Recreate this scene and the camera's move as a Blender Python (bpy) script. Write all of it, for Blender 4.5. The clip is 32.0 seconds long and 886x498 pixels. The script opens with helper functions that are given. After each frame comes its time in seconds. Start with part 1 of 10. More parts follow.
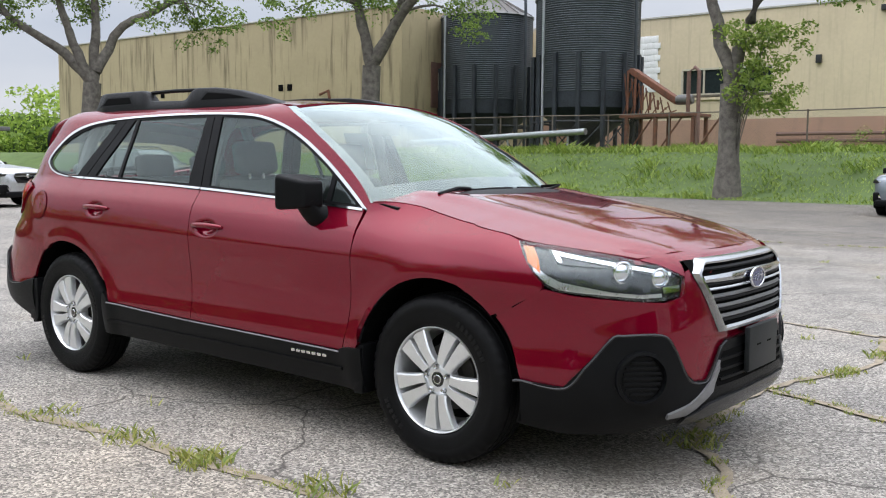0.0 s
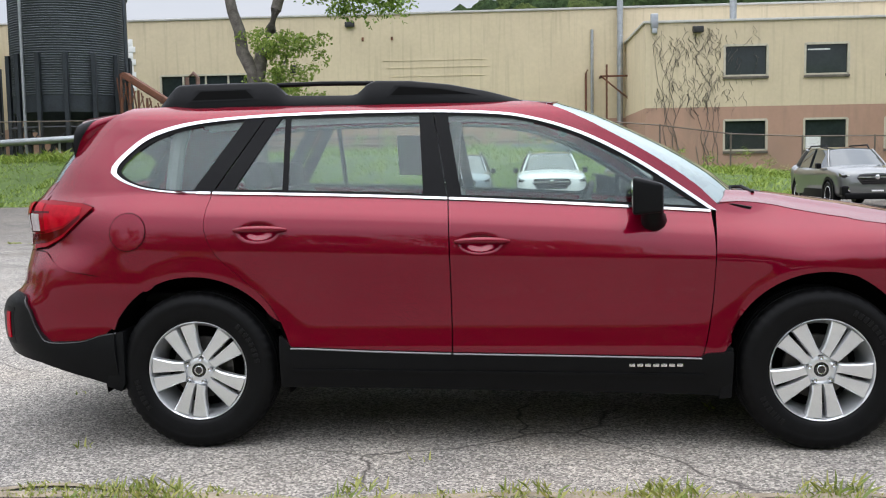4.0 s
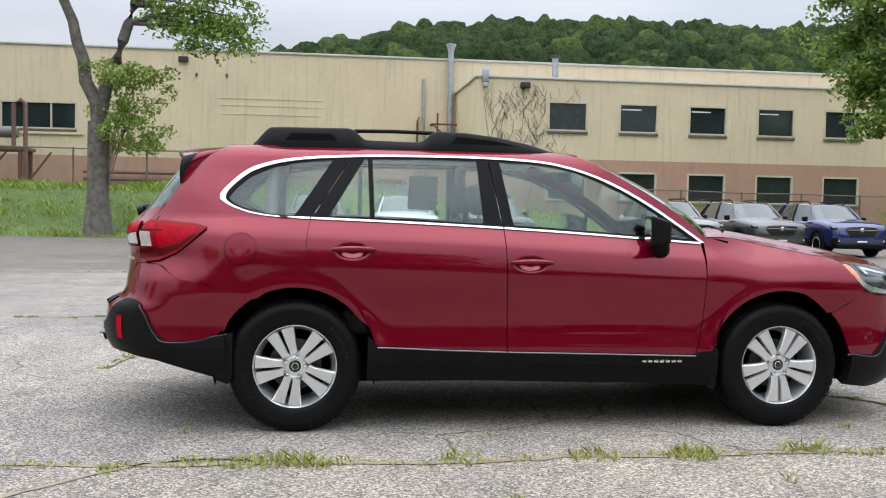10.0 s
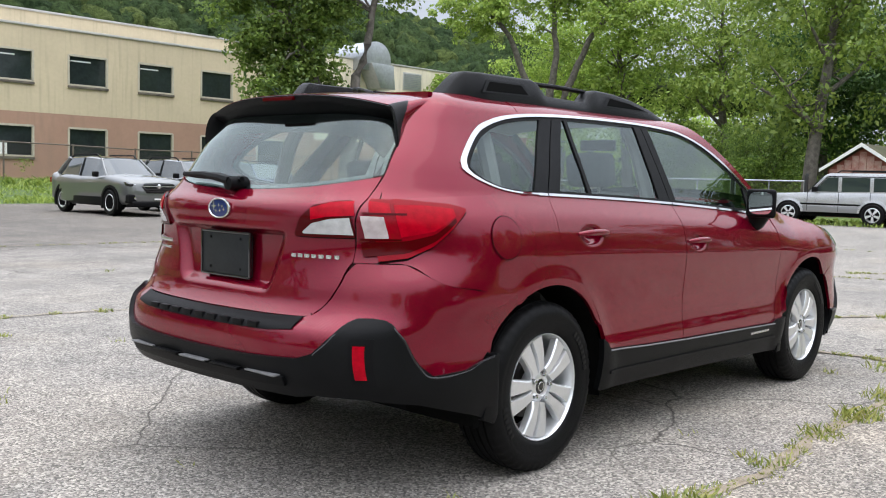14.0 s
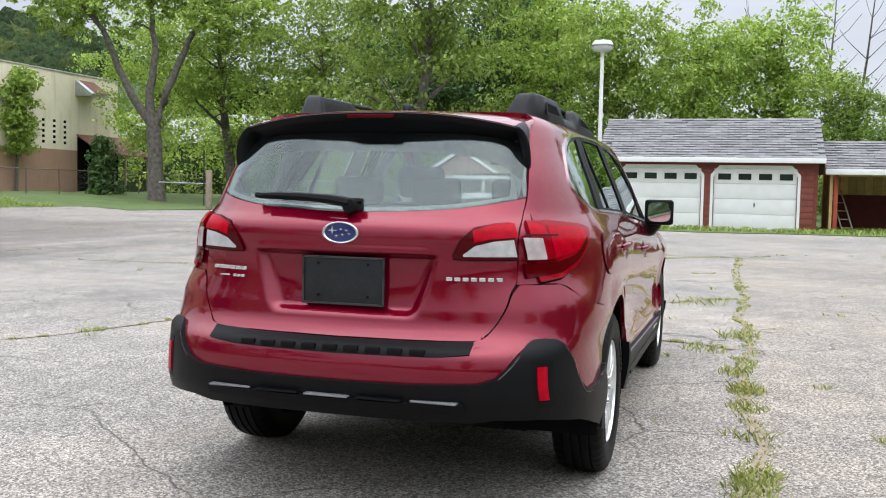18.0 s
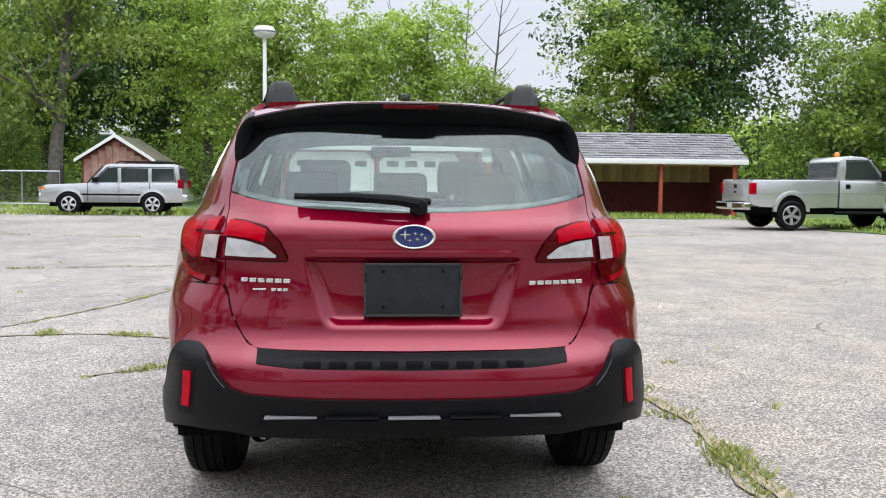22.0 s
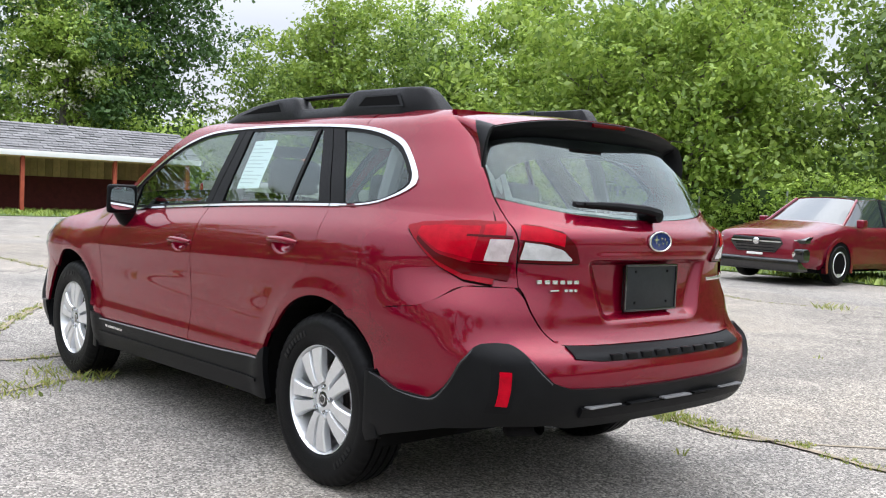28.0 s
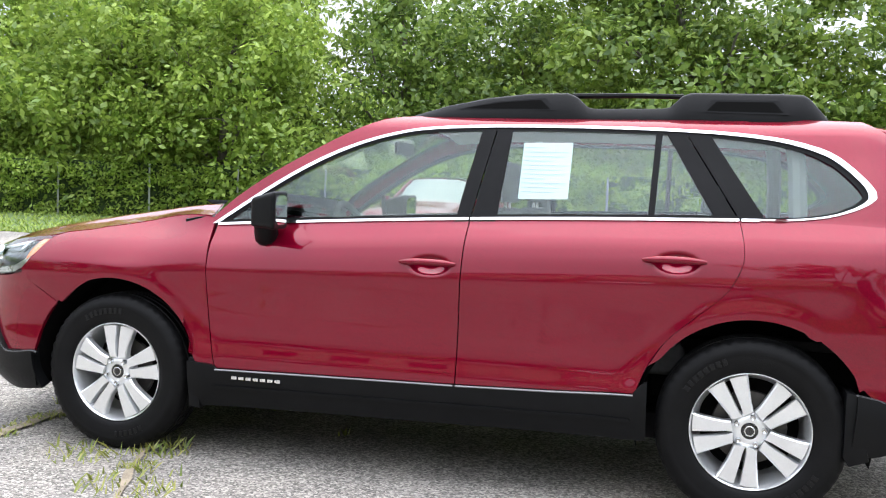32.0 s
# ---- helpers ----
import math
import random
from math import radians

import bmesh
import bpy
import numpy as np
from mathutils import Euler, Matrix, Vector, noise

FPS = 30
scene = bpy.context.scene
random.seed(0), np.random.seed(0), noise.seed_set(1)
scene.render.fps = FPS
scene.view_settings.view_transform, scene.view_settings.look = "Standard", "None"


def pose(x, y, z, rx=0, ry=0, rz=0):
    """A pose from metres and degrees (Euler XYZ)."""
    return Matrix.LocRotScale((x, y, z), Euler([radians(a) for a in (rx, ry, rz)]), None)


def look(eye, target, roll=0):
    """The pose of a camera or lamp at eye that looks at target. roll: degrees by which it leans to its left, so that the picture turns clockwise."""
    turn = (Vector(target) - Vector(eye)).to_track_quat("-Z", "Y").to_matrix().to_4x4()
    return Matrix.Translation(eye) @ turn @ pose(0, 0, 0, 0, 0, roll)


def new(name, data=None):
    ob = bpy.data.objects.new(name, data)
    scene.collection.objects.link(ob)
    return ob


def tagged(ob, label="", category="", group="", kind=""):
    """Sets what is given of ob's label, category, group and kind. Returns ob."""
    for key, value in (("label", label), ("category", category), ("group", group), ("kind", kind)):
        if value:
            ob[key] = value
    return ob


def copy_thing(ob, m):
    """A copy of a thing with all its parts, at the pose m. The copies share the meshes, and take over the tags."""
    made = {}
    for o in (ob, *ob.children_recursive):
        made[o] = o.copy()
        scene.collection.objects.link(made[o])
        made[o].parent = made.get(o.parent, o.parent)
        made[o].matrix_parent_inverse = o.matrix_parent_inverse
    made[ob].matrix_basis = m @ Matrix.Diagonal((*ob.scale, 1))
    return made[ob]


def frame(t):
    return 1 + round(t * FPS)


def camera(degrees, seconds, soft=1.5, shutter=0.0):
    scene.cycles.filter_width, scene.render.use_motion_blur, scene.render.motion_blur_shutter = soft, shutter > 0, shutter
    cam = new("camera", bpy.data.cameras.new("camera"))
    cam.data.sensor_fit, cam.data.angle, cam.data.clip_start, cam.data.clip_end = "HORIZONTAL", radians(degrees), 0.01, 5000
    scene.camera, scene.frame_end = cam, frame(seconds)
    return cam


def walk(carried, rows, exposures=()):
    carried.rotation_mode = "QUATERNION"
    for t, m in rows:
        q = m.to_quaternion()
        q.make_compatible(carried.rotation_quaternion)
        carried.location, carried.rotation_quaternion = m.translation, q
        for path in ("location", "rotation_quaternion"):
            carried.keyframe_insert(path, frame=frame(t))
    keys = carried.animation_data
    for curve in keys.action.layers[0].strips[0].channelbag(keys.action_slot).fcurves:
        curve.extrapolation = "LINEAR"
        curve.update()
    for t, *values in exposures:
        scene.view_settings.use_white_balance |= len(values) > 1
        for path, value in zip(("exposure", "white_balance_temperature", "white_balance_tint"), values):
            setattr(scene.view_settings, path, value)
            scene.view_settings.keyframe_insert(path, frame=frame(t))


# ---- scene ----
cam = camera(49.88, 32.0, soft=1.1)
PATH = [
    (0, (3.784, -3.939, 1.259), (1.952, -1.579, 0.986), 0.39),
    (0.5, (3.347, -4.234, 1.219), (1.696, -1.746, 0.930), 0.17),
    (1, (2.876, -4.524, 1.221), (1.409, -1.925, 0.918), 0.07),
    (1.5, (2.362, -4.755, 1.216), (1.095, -2.054, 0.904), 0.05),
    (2, (1.823, -4.868, 1.208), (0.771, -2.076, 0.895), -0.09),
    (2.5, (1.265, -4.937, 1.227), (0.440, -2.070, 0.914), -0.32),
    (3, (0.768, -4.908, 1.239), (0.169, -1.984, 0.935), -0.75),
    (3.5, (0.297, -4.916, 1.250), (-0.090, -1.955, 0.962), -0.97),
    (5.5, (-0.155, -5.883, 1.263), (-0.123, -2.886, 1.142), -0.47),
    (6, (-0.120, -6.158, 1.270), (-0.102, -3.160, 1.186), -0.51),
    (6.5, (-0.022, -6.285, 1.275), (-0.040, -3.285, 1.227), -0.60),
    (7, (0.062, -6.306, 1.283), (0.005, -3.306, 1.261), -0.64),
    (7.5, (0.095, -6.300, 1.278), (0.010, -3.301, 1.278), -0.57),
    (8, (0.116, -6.296, 1.279), (0.040, -3.297, 1.290), -0.36),
    (8.5, (0.080, -6.297, 1.280), (0.053, -3.297, 1.281), 0.04),
    (9, (-0.264, -6.286, 1.262), (-0.204, -3.287, 1.230), 0.38),
    (9.5, (-0.741, -6.172, 1.229), (-0.541, -3.180, 1.145), 0.72),
    (10, (-1.254, -6.015, 1.217), (-0.866, -3.043, 1.090), 1.06),
    (10.5, (-1.828, -5.834, 1.234), (-1.214, -2.902, 1.079), 1.20),
    (11, (-2.337, -5.591, 1.230), (-1.469, -2.724, 1.065), 1.47),
    (11.5, (-2.812, -5.301, 1.221), (-1.692, -2.523, 1.050), 1.62),
    (12, (-3.205, -4.929, 1.208), (-1.848, -2.260, 1.026), 1.80),
    (12.5, (-3.627, -4.514, 1.190), (-2.043, -1.974, 0.988), 1.94),
    (13, (-3.955, -4.084, 1.192), (-2.149, -1.698, 0.980), 1.96),
    (13.5, (-4.278, -3.641, 1.193), (-2.253, -1.438, 0.979), 1.80),
    (15.5, (-4.990, -2.214, 1.259), (-2.421, -0.682, 1.027), 0.96),
    (16, (-4.994, -2.178, 1.244), (-2.384, -0.717, 1.016), 1.15),
    (16.5, (-4.977, -2.173, 1.242), (-2.329, -0.783, 1.019), 1.45),
    (17, (-5.088, -2.060, 1.228), (-2.381, -0.782, 1.024), 1.52),
    (17.5, (-5.371, -1.762, 1.229), (-2.589, -0.658, 1.036), 1.48),
    (18, (-5.610, -1.391, 1.234), (-2.748, -0.513, 1.048), 1.13),
    (18.5, (-5.777, -0.900, 1.239), (-2.848, -0.285, 1.045), 0.79),
    (19, (-5.771, -0.442, 1.216), (-2.800, -0.084, 1.009), 0.49),
    (19.5, (-5.693, -0.056, 1.231), (-2.704, 0.078, 1.017), 0.48),
    (20, (-5.646, 0.247, 1.265), (-2.654, 0.225, 1.046), 0.57),
    (20.5, (-5.596, 0.248, 1.260), (-2.605, 0.141, 1.051), 0.61),
    (21, (-5.549, 0.178, 1.256), (-2.559, 0.039, 1.055), 0.54),
    (21.5, (-5.533, 0.143, 1.256), (-2.544, -0.028, 1.058), 0.46),
    (22, (-5.523, 0.171, 1.252), (-2.541, -0.082, 1.042), 0.58),
    (22.5, (-5.530, 0.480, 1.226), (-2.567, 0.072, 0.992), 0.99),
    (23, (-5.462, 0.934, 1.211), (-2.541, 0.302, 0.952), 1.61),
    (23.5, (-5.305, 1.393, 1.232), (-2.457, 0.489, 0.965), 2.25),
    (24, (-5.172, 1.905, 1.238), (-2.429, 0.715, 0.986), 2.86),
    (24.5, (-4.986, 2.362, 1.221), (-2.366, 0.916, 1.001), 3.16),
    (26.5, (-4.558, 3.134, 1.209), (-2.252, 1.222, 1.048), 2.77),
    (27, (-4.577, 3.117, 1.204), (-2.294, 1.178, 1.045), 2.78),
    (27.5, (-4.581, 3.090, 1.200), (-2.317, 1.129, 1.041), 2.72),
    (28, (-4.588, 3.073, 1.203), (-2.339, 1.094, 1.042), 2.53),
    (28.5, (-4.496, 3.047, 1.192), (-2.287, 1.024, 1.028), 2.17),
    (29, (-4.204, 3.181, 1.160), (-2.068, 1.083, 0.976), 1.94),
    (29.5, (-3.772, 3.431, 1.181), (-1.774, 1.202, 0.972), 1.81),
    (30, (-3.289, 3.656, 1.241), (-1.483, 1.272, 1.006), 1.86),
    (30.5, (-2.795, 3.988, 1.249), (-1.220, 1.447, 1.008), 1.91),
    (31, (-2.252, 4.268, 1.234), (-0.920, 1.589, 1.013), 2.00),
    (31.5, (-1.707, 4.525, 1.238), (-0.638, 1.729, 1.039), 2.11),
    (32, (-1.164, 4.624, 1.213), (-0.378, 1.734, 1.040), 2.04),
]
walk(cam, [(t, look(eye, target, roll)) for t, eye, target, roll in PATH],
     exposures=[(0, 0.42), (3, 0.48), (6, 0.38), (13, 0.50), (20, 0.60), (26, 0.70), (28, 0.75), (32, 1.15)])

# ---- light ----
world = bpy.data.worlds.new("overcast_sky")
scene.world = world
world.use_nodes = True
wn, wl = world.node_tree.nodes, world.node_tree.links
wn.clear()
sky = wn.new("ShaderNodeTexSky")
sky.sky_type, sky.sun_disc = "NISHITA", False
sky.sun_elevation, sky.sun_rotation = radians(77), radians(207)
sky.air_density, sky.dust_density, sky.altitude = 1.0, 4.0, 100
w_sky = wn.new("ShaderNodeBackground")
w_sky.inputs["Strength"].default_value = 0.07
wl.new(sky.outputs[0], w_sky.inputs["Color"])
w_co = wn.new("ShaderNodeTexCoord")
w_map = wn.new("ShaderNodeMapping")
w_map.inputs["Scale"].default_value = (1.4, 1.4, 4.0)
wl.new(w_co.outputs["Generated"], w_map.inputs[0])
w_noise = wn.new("ShaderNodeTexNoise")
w_noise.inputs["Scale"].default_value, w_noise.inputs["Detail"].default_value = 1.6, 5
wl.new(w_map.outputs[0], w_noise.inputs["Vector"])
w_ramp = wn.new("ShaderNodeValToRGB")
w_ramp.color_ramp.elements[0].position, w_ramp.color_ramp.elements[0].color = 0.25, (0.60, 0.66, 0.79, 1)
w_ramp.color_ramp.elements[1].position, w_ramp.color_ramp.elements[1].color = 0.75, (0.92, 0.94, 1.0, 1)
wl.new(w_noise.outputs[0], w_ramp.inputs[0])
w_cloud = wn.new("ShaderNodeBackground")
wl.new(w_ramp.outputs[0], w_cloud.inputs["Color"])
# an overcast sky is about three times as bright overhead as at the horizon
w_sep, w_el = wn.new("ShaderNodeSeparateXYZ"), wn.new("ShaderNodeMapRange")
wl.new(w_co.outputs["Generated"], w_sep.inputs[0])
wl.new(w_sep.outputs["Z"], w_el.inputs[0])
w_el.inputs[1].default_value, w_el.inputs[2].default_value = 0.17, 1.0
w_el.inputs[3].default_value, w_el.inputs[4].default_value = 0.74, 3.5
wl.new(w_el.outputs[0], w_cloud.inputs["Strength"])
w_mix = wn.new("ShaderNodeMixShader")
w_mix.inputs[0].default_value = 0.82
wl.new(w_sky.outputs[0], w_mix.inputs[1])
wl.new(w_cloud.outputs[0], w_mix.inputs[2])
w_out = wn.new("ShaderNodeOutputWorld")
wl.new(w_mix.outputs[0], w_out.inputs[0])

sun = new("sun", bpy.data.lights.new("sun", "SUN"))
sun.data.energy, sun.data.angle, sun.data.color = 0.6, radians(75), (1.0, 0.97, 0.92)
sun.matrix_world = look((0, 0, 60), (6, 12, 0))
scene.view_settings.exposure = 0.0

# ---- materials ----
def mat(name, color, rough=0.5, metal=0.0, coat=0.0, coat_rough=0.03, spec=0.5, var=0.0, scale=8.0, bump=0.0, bump_scale=60.0,
        color2=None, rvar=0.0, detail=4.0, rand=0.0, alpha=None, ior=None):
    """A node material: base colour with noise at two scales, roughness variation and bump, all in object metres."""
    m = bpy.data.materials.new(name)
    m.use_nodes = True
    n, l = m.node_tree.nodes, m.node_tree.links
    p = n["Principled BSDF"]
    p.inputs["Base Color"].default_value = (*color, 1)
    p.inputs["Roughness"].default_value = rough
    p.inputs["Metallic"].default_value = metal
    p.inputs["Coat Weight"].default_value = coat
    p.inputs["Coat Roughness"].default_value = coat_rough
    p.inputs["Specular IOR Level"].default_value = spec
    co = n.new("ShaderNodeTexCoord")
    if var or color2 or rvar:
        big, fine = n.new("ShaderNodeTexNoise"), n.new("ShaderNodeTexNoise")
        big.inputs["Scale"].default_value, big.inputs["Detail"].default_value = scale, detail
        fine.inputs["Scale"].default_value, fine.inputs["Detail"].default_value = scale * 9, 3
        for t in (big, fine):
            l.new(co.outputs["Object"], t.inputs["Vector"])
        mix = n.new("ShaderNodeMix")
        mix.data_type = "FLOAT"
        mix.inputs[0].default_value = 0.4
        l.new(big.outputs[0], mix.inputs[2])
        l.new(fine.outputs[0], mix.inputs[3])
        ramp = n.new("ShaderNodeValToRGB")
        lo = color2 if color2 else tuple(c * (1 - var) for c in color)
        hi = color if color2 else tuple(min(1, c * (1 + var)) for c in color)
        ramp.color_ramp.elements[0].position, ramp.color_ramp.elements[0].color = 0.32, (*lo, 1)
        ramp.color_ramp.elements[1].position, ramp.color_ramp.elements[1].color = 0.68, (*hi, 1)
        l.new(mix.outputs[0], ramp.inputs[0])
        last = ramp.outputs[0]
        if rand:
            info, hsv, mr = n.new("ShaderNodeObjectInfo"), n.new("ShaderNodeHueSaturation"), n.new("ShaderNodeMapRange")
            mr.inputs[3].default_value, mr.inputs[4].default_value = 1 - rand, 1 + rand
            l.new(info.outputs["Random"], mr.inputs[0])
            l.new(mr.outputs[0], hsv.inputs["Value"])
            l.new(last, hsv.inputs["Color"])
            last = hsv.outputs[0]
        l.new(last, p.inputs["Base Color"])
        if rvar:
            mr = n.new("ShaderNodeMapRange")
            mr.inputs[3].default_value, mr.inputs[4].default_value = max(0, rough - rvar), min(1, rough + rvar)
            l.new(mix.outputs[0], mr.inputs[0])
            l.new(mr.outputs[0], p.inputs["Roughness"])
    if bump:
        t, b = n.new("ShaderNodeTexNoise"), n.new("ShaderNodeBump")
        t.inputs["Scale"].default_value, t.inputs["Detail"].default_value = bump_scale, 5
        b.inputs["Strength"].default_value, b.inputs["Distance"].default_value = bump, 0.01
        l.new(co.outputs["Object"], t.inputs["Vector"])
        l.new(t.outputs[0], b.inputs["Height"])
        l.new(b.outputs[0], p.inputs["Normal"])
    return m


def glass_mat(name, tint, gloss=1.0, rough=0.0):
    """A thin tinted pane: light passes straight through, and both faces mirror more at a glance."""
    m = bpy.data.materials.new(name)
    m.use_nodes = True
    n, l = m.node_tree.nodes, m.node_tree.links
    n.remove(n["Principled BSDF"])
    tr, gl, lw, mx, up, mul = (n.new(k) for k in ("ShaderNodeBsdfTransparent", "ShaderNodeBsdfGlossy", "ShaderNodeLayerWeight", "ShaderNodeMixShader", "ShaderNodeMath", "ShaderNodeMath"))
    tr.inputs[0].default_value = (*tint, 1)
    gl.inputs["Roughness"].default_value = rough
    gl.inputs[0].default_value = (0.86, 0.97, 0.95, 1)
    lw.inputs["Blend"].default_value = 0.5
    up.operation, mul.operation, mul.use_clamp = "POWER", "MULTIPLY_ADD", True
    up.inputs[1].default_value = 5.0
    l.new(lw.outputs["Facing"], up.inputs[0])
    mul.inputs[1].default_value, mul.inputs[2].default_value = 2.4 * gloss, 0.107 * gloss
    l.new(up.outputs[0], mul.inputs[0])
    l.new(mul.outputs[0], mx.inputs[0])
    l.new(tr.outputs[0], mx.inputs[1])
    l.new(gl.outputs[0], mx.inputs[2])
    l.new(mx.outputs[0], n["Material Output"].inputs[0])
    return m


def paint_mat(name, color, metal=0.35, rough=0.38, dust=0.04, coat_ior=1.52):
    """Clear-coated car paint with fine metallic flakes and a thin film of dust."""
    m = mat(name, color, rough=rough, metal=metal, coat=1.0, coat_rough=0.02, var=dust, scale=2.5)
    m.node_tree.nodes["Principled BSDF"].inputs["Coat IOR"].default_value = coat_ior
    m.node_tree.nodes["Principled BSDF"].inputs["Specular IOR Level"].default_value = 0.06
    n, l = m.node_tree.nodes, m.node_tree.links
    p = n["Principled BSDF"]
    v, co, mr = n.new("ShaderNodeTexVoronoi"), n.new("ShaderNodeTexCoord"), n.new("ShaderNodeMapRange")
    v.inputs["Scale"].default_value = 900
    l.new(co.outputs["Object"], v.inputs["Vector"])
    mr.inputs[3].default_value, mr.inputs[4].default_value = rough - 0.08, rough + 0.08
    l.new(v.outputs["Color"], mr.inputs[0])
    l.new(mr.outputs[0], p.inputs["Roughness"])
    return m


RED = paint_mat("red_pearl_paint", (0.172, 0.0010, 0.0148), 0.46, 0.27, coat_ior=1.47)
RED.node_tree.nodes["Principled BSDF"].inputs["Specular Tint"].default_value = (0.75, 0.10, 0.16, 1)
BLACK_TRIM = mat("black_trim", (0.004, 0.004, 0.0045), 0.5, spec=0.12, var=0.25, scale=30, bump=0.08, bump_scale=400)
CLADDING = mat("grey_black_plastic", (0.0045, 0.0047, 0.0052), 0.42, spec=0.13, var=0.2, scale=12, bump=0.12, bump_scale=500)
GLOSS_BLACK = mat("gloss_black", (0.008, 0.008, 0.009), 0.12, coat=0.6)
CHROME = mat("chrome", (0.60, 0.61, 0.62), 0.10, metal=1.0, rvar=0.04, scale=20)
SATIN = mat("satin_aluminium", (0.80, 0.80, 0.80), 0.28, metal=1.0, rvar=0.06, scale=20)
ALLOY = mat("silver_wheel_paint", (0.76, 0.77, 0.78), 0.34, metal=0.75, coat=0.5, var=0.05, scale=15)
RUBBER = mat("tyre_rubber", (0.0045, 0.0045, 0.0048), 0.5, spec=0.12, var=0.3, scale=18, bump=0.15, bump_scale=300)
RUBBER_MARK = mat("raised_rubber", (0.006, 0.006, 0.0064), 0.42, spec=0.2)
SEAM = mat("dark_red_seam", (0.016, 0.0004, 0.001), 0.6, spec=0.1)
# near-black that paints the shade of gaps and hollows; also black gaskets and bands
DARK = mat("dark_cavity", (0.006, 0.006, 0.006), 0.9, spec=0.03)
LINER = mat("arch_liner_felt", (0.010, 0.010, 0.011), 0.95, spec=0.05, var=0.3, scale=25)
GLASS = glass_mat("tinted_window_glass", (0.78, 0.86, 0.82), 0.62)
GLASS_FRONT = glass_mat("windscreen_glass", (0.80, 0.87, 0.84), 0.85)
GLASS_DARK = glass_mat("privacy_glass", (0.66, 0.74, 0.71), 0.60)
LENS_CLEAR = glass_mat("clear_lamp_lens", (0.90, 0.92, 0.93), 0.5)
LENS_RED = mat("red_lamp_lens", (0.21, 0.0007, 0.007), 0.10, spec=0.05, coat=0.22, coat_rough=0.02, var=0.2, scale=14)
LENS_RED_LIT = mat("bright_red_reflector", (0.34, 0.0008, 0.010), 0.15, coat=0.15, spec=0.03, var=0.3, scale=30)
LENS_RED_DARK = mat("smoked_red_lens", (0.060, 0.0005, 0.002), 0.1, coat=0.2, spec=0.05)
LENS_WHITE = mat("white_reverse_lens", (0.44, 0.44, 0.44), 0.12, coat=0.6, var=0.22, scale=34)
AMBER = mat("amber_lens", (0.75, 0.18, 0.02), 0.15, coat=1.0)
REFLECTOR = mat("lamp_reflector_chrome", (0.85, 0.86, 0.88), 0.06, metal=1.0)
SEAT = mat("grey_seat_fabric", (0.085, 0.088, 0.09), 0.9, spec=0.1, var=0.2, scale=40)
INTERIOR = mat("grey_interior_plastic", (0.16, 0.16, 0.165), 0.7, var=0.1, scale=20)
INTERIOR_DARK = mat("dark_interior_plastic", (0.022, 0.022, 0.024), 0.65, spec=0.15, var=0.1, scale=20)
HEADLINER = mat("light_headliner", (0.55, 0.54, 0.52), 0.95, var=0.05, scale=30)
PAPER = mat("white_paper", (0.57, 0.65, 0.67), 0.8, var=0.02, scale=10)
PAPER_INK = mat("grey_print", (0.36, 0.42, 0.45), 0.8)
BADGE_BLUE = mat("blue_badge_enamel", (0.008, 0.018, 0.10), 0.15, coat=0.5)
SILVER_BADGE = mat("bright_silver_badge", (0.70, 0.70, 0.70), 0.2, metal=0.9)
PLATE_COVER = mat("dark_plate_holder", (0.016, 0.018, 0.019), 0.45, spec=0.2, var=0.3, scale=10)
MIRROR = mat("mirror_silver", (0.9, 0.9, 0.9), 0.02, metal=1.0)
BRAKE = mat("worn_brake_steel", (0.10, 0.095, 0.09), 0.5, metal=0.8, var=0.3, scale=30)
LAMP_BOWL = mat("silvered_lamp_bowl", (0.022, 0.022, 0.024), 0.2, coat=0.4, var=0.5, scale=22)
SKID_GREY = mat("dull_grey_skid_trim", (0.20, 0.20, 0.205), 0.45, metal=0.4, var=0.1, scale=20)
EDGE_BLACK = mat("rounded_black_edge", (0.016, 0.016, 0.017), 0.25, var=0.1, scale=20)
LENS_PINK = mat("pinkish_clear_lens", (0.42, 0.36, 0.36), 0.12, coat=0.6, var=0.22, scale=34)
GRILLE_CHROME = mat("dull_grille_chrome", (0.46, 0.47, 0.48), 0.2, metal=1.0, rvar=0.05, scale=20)

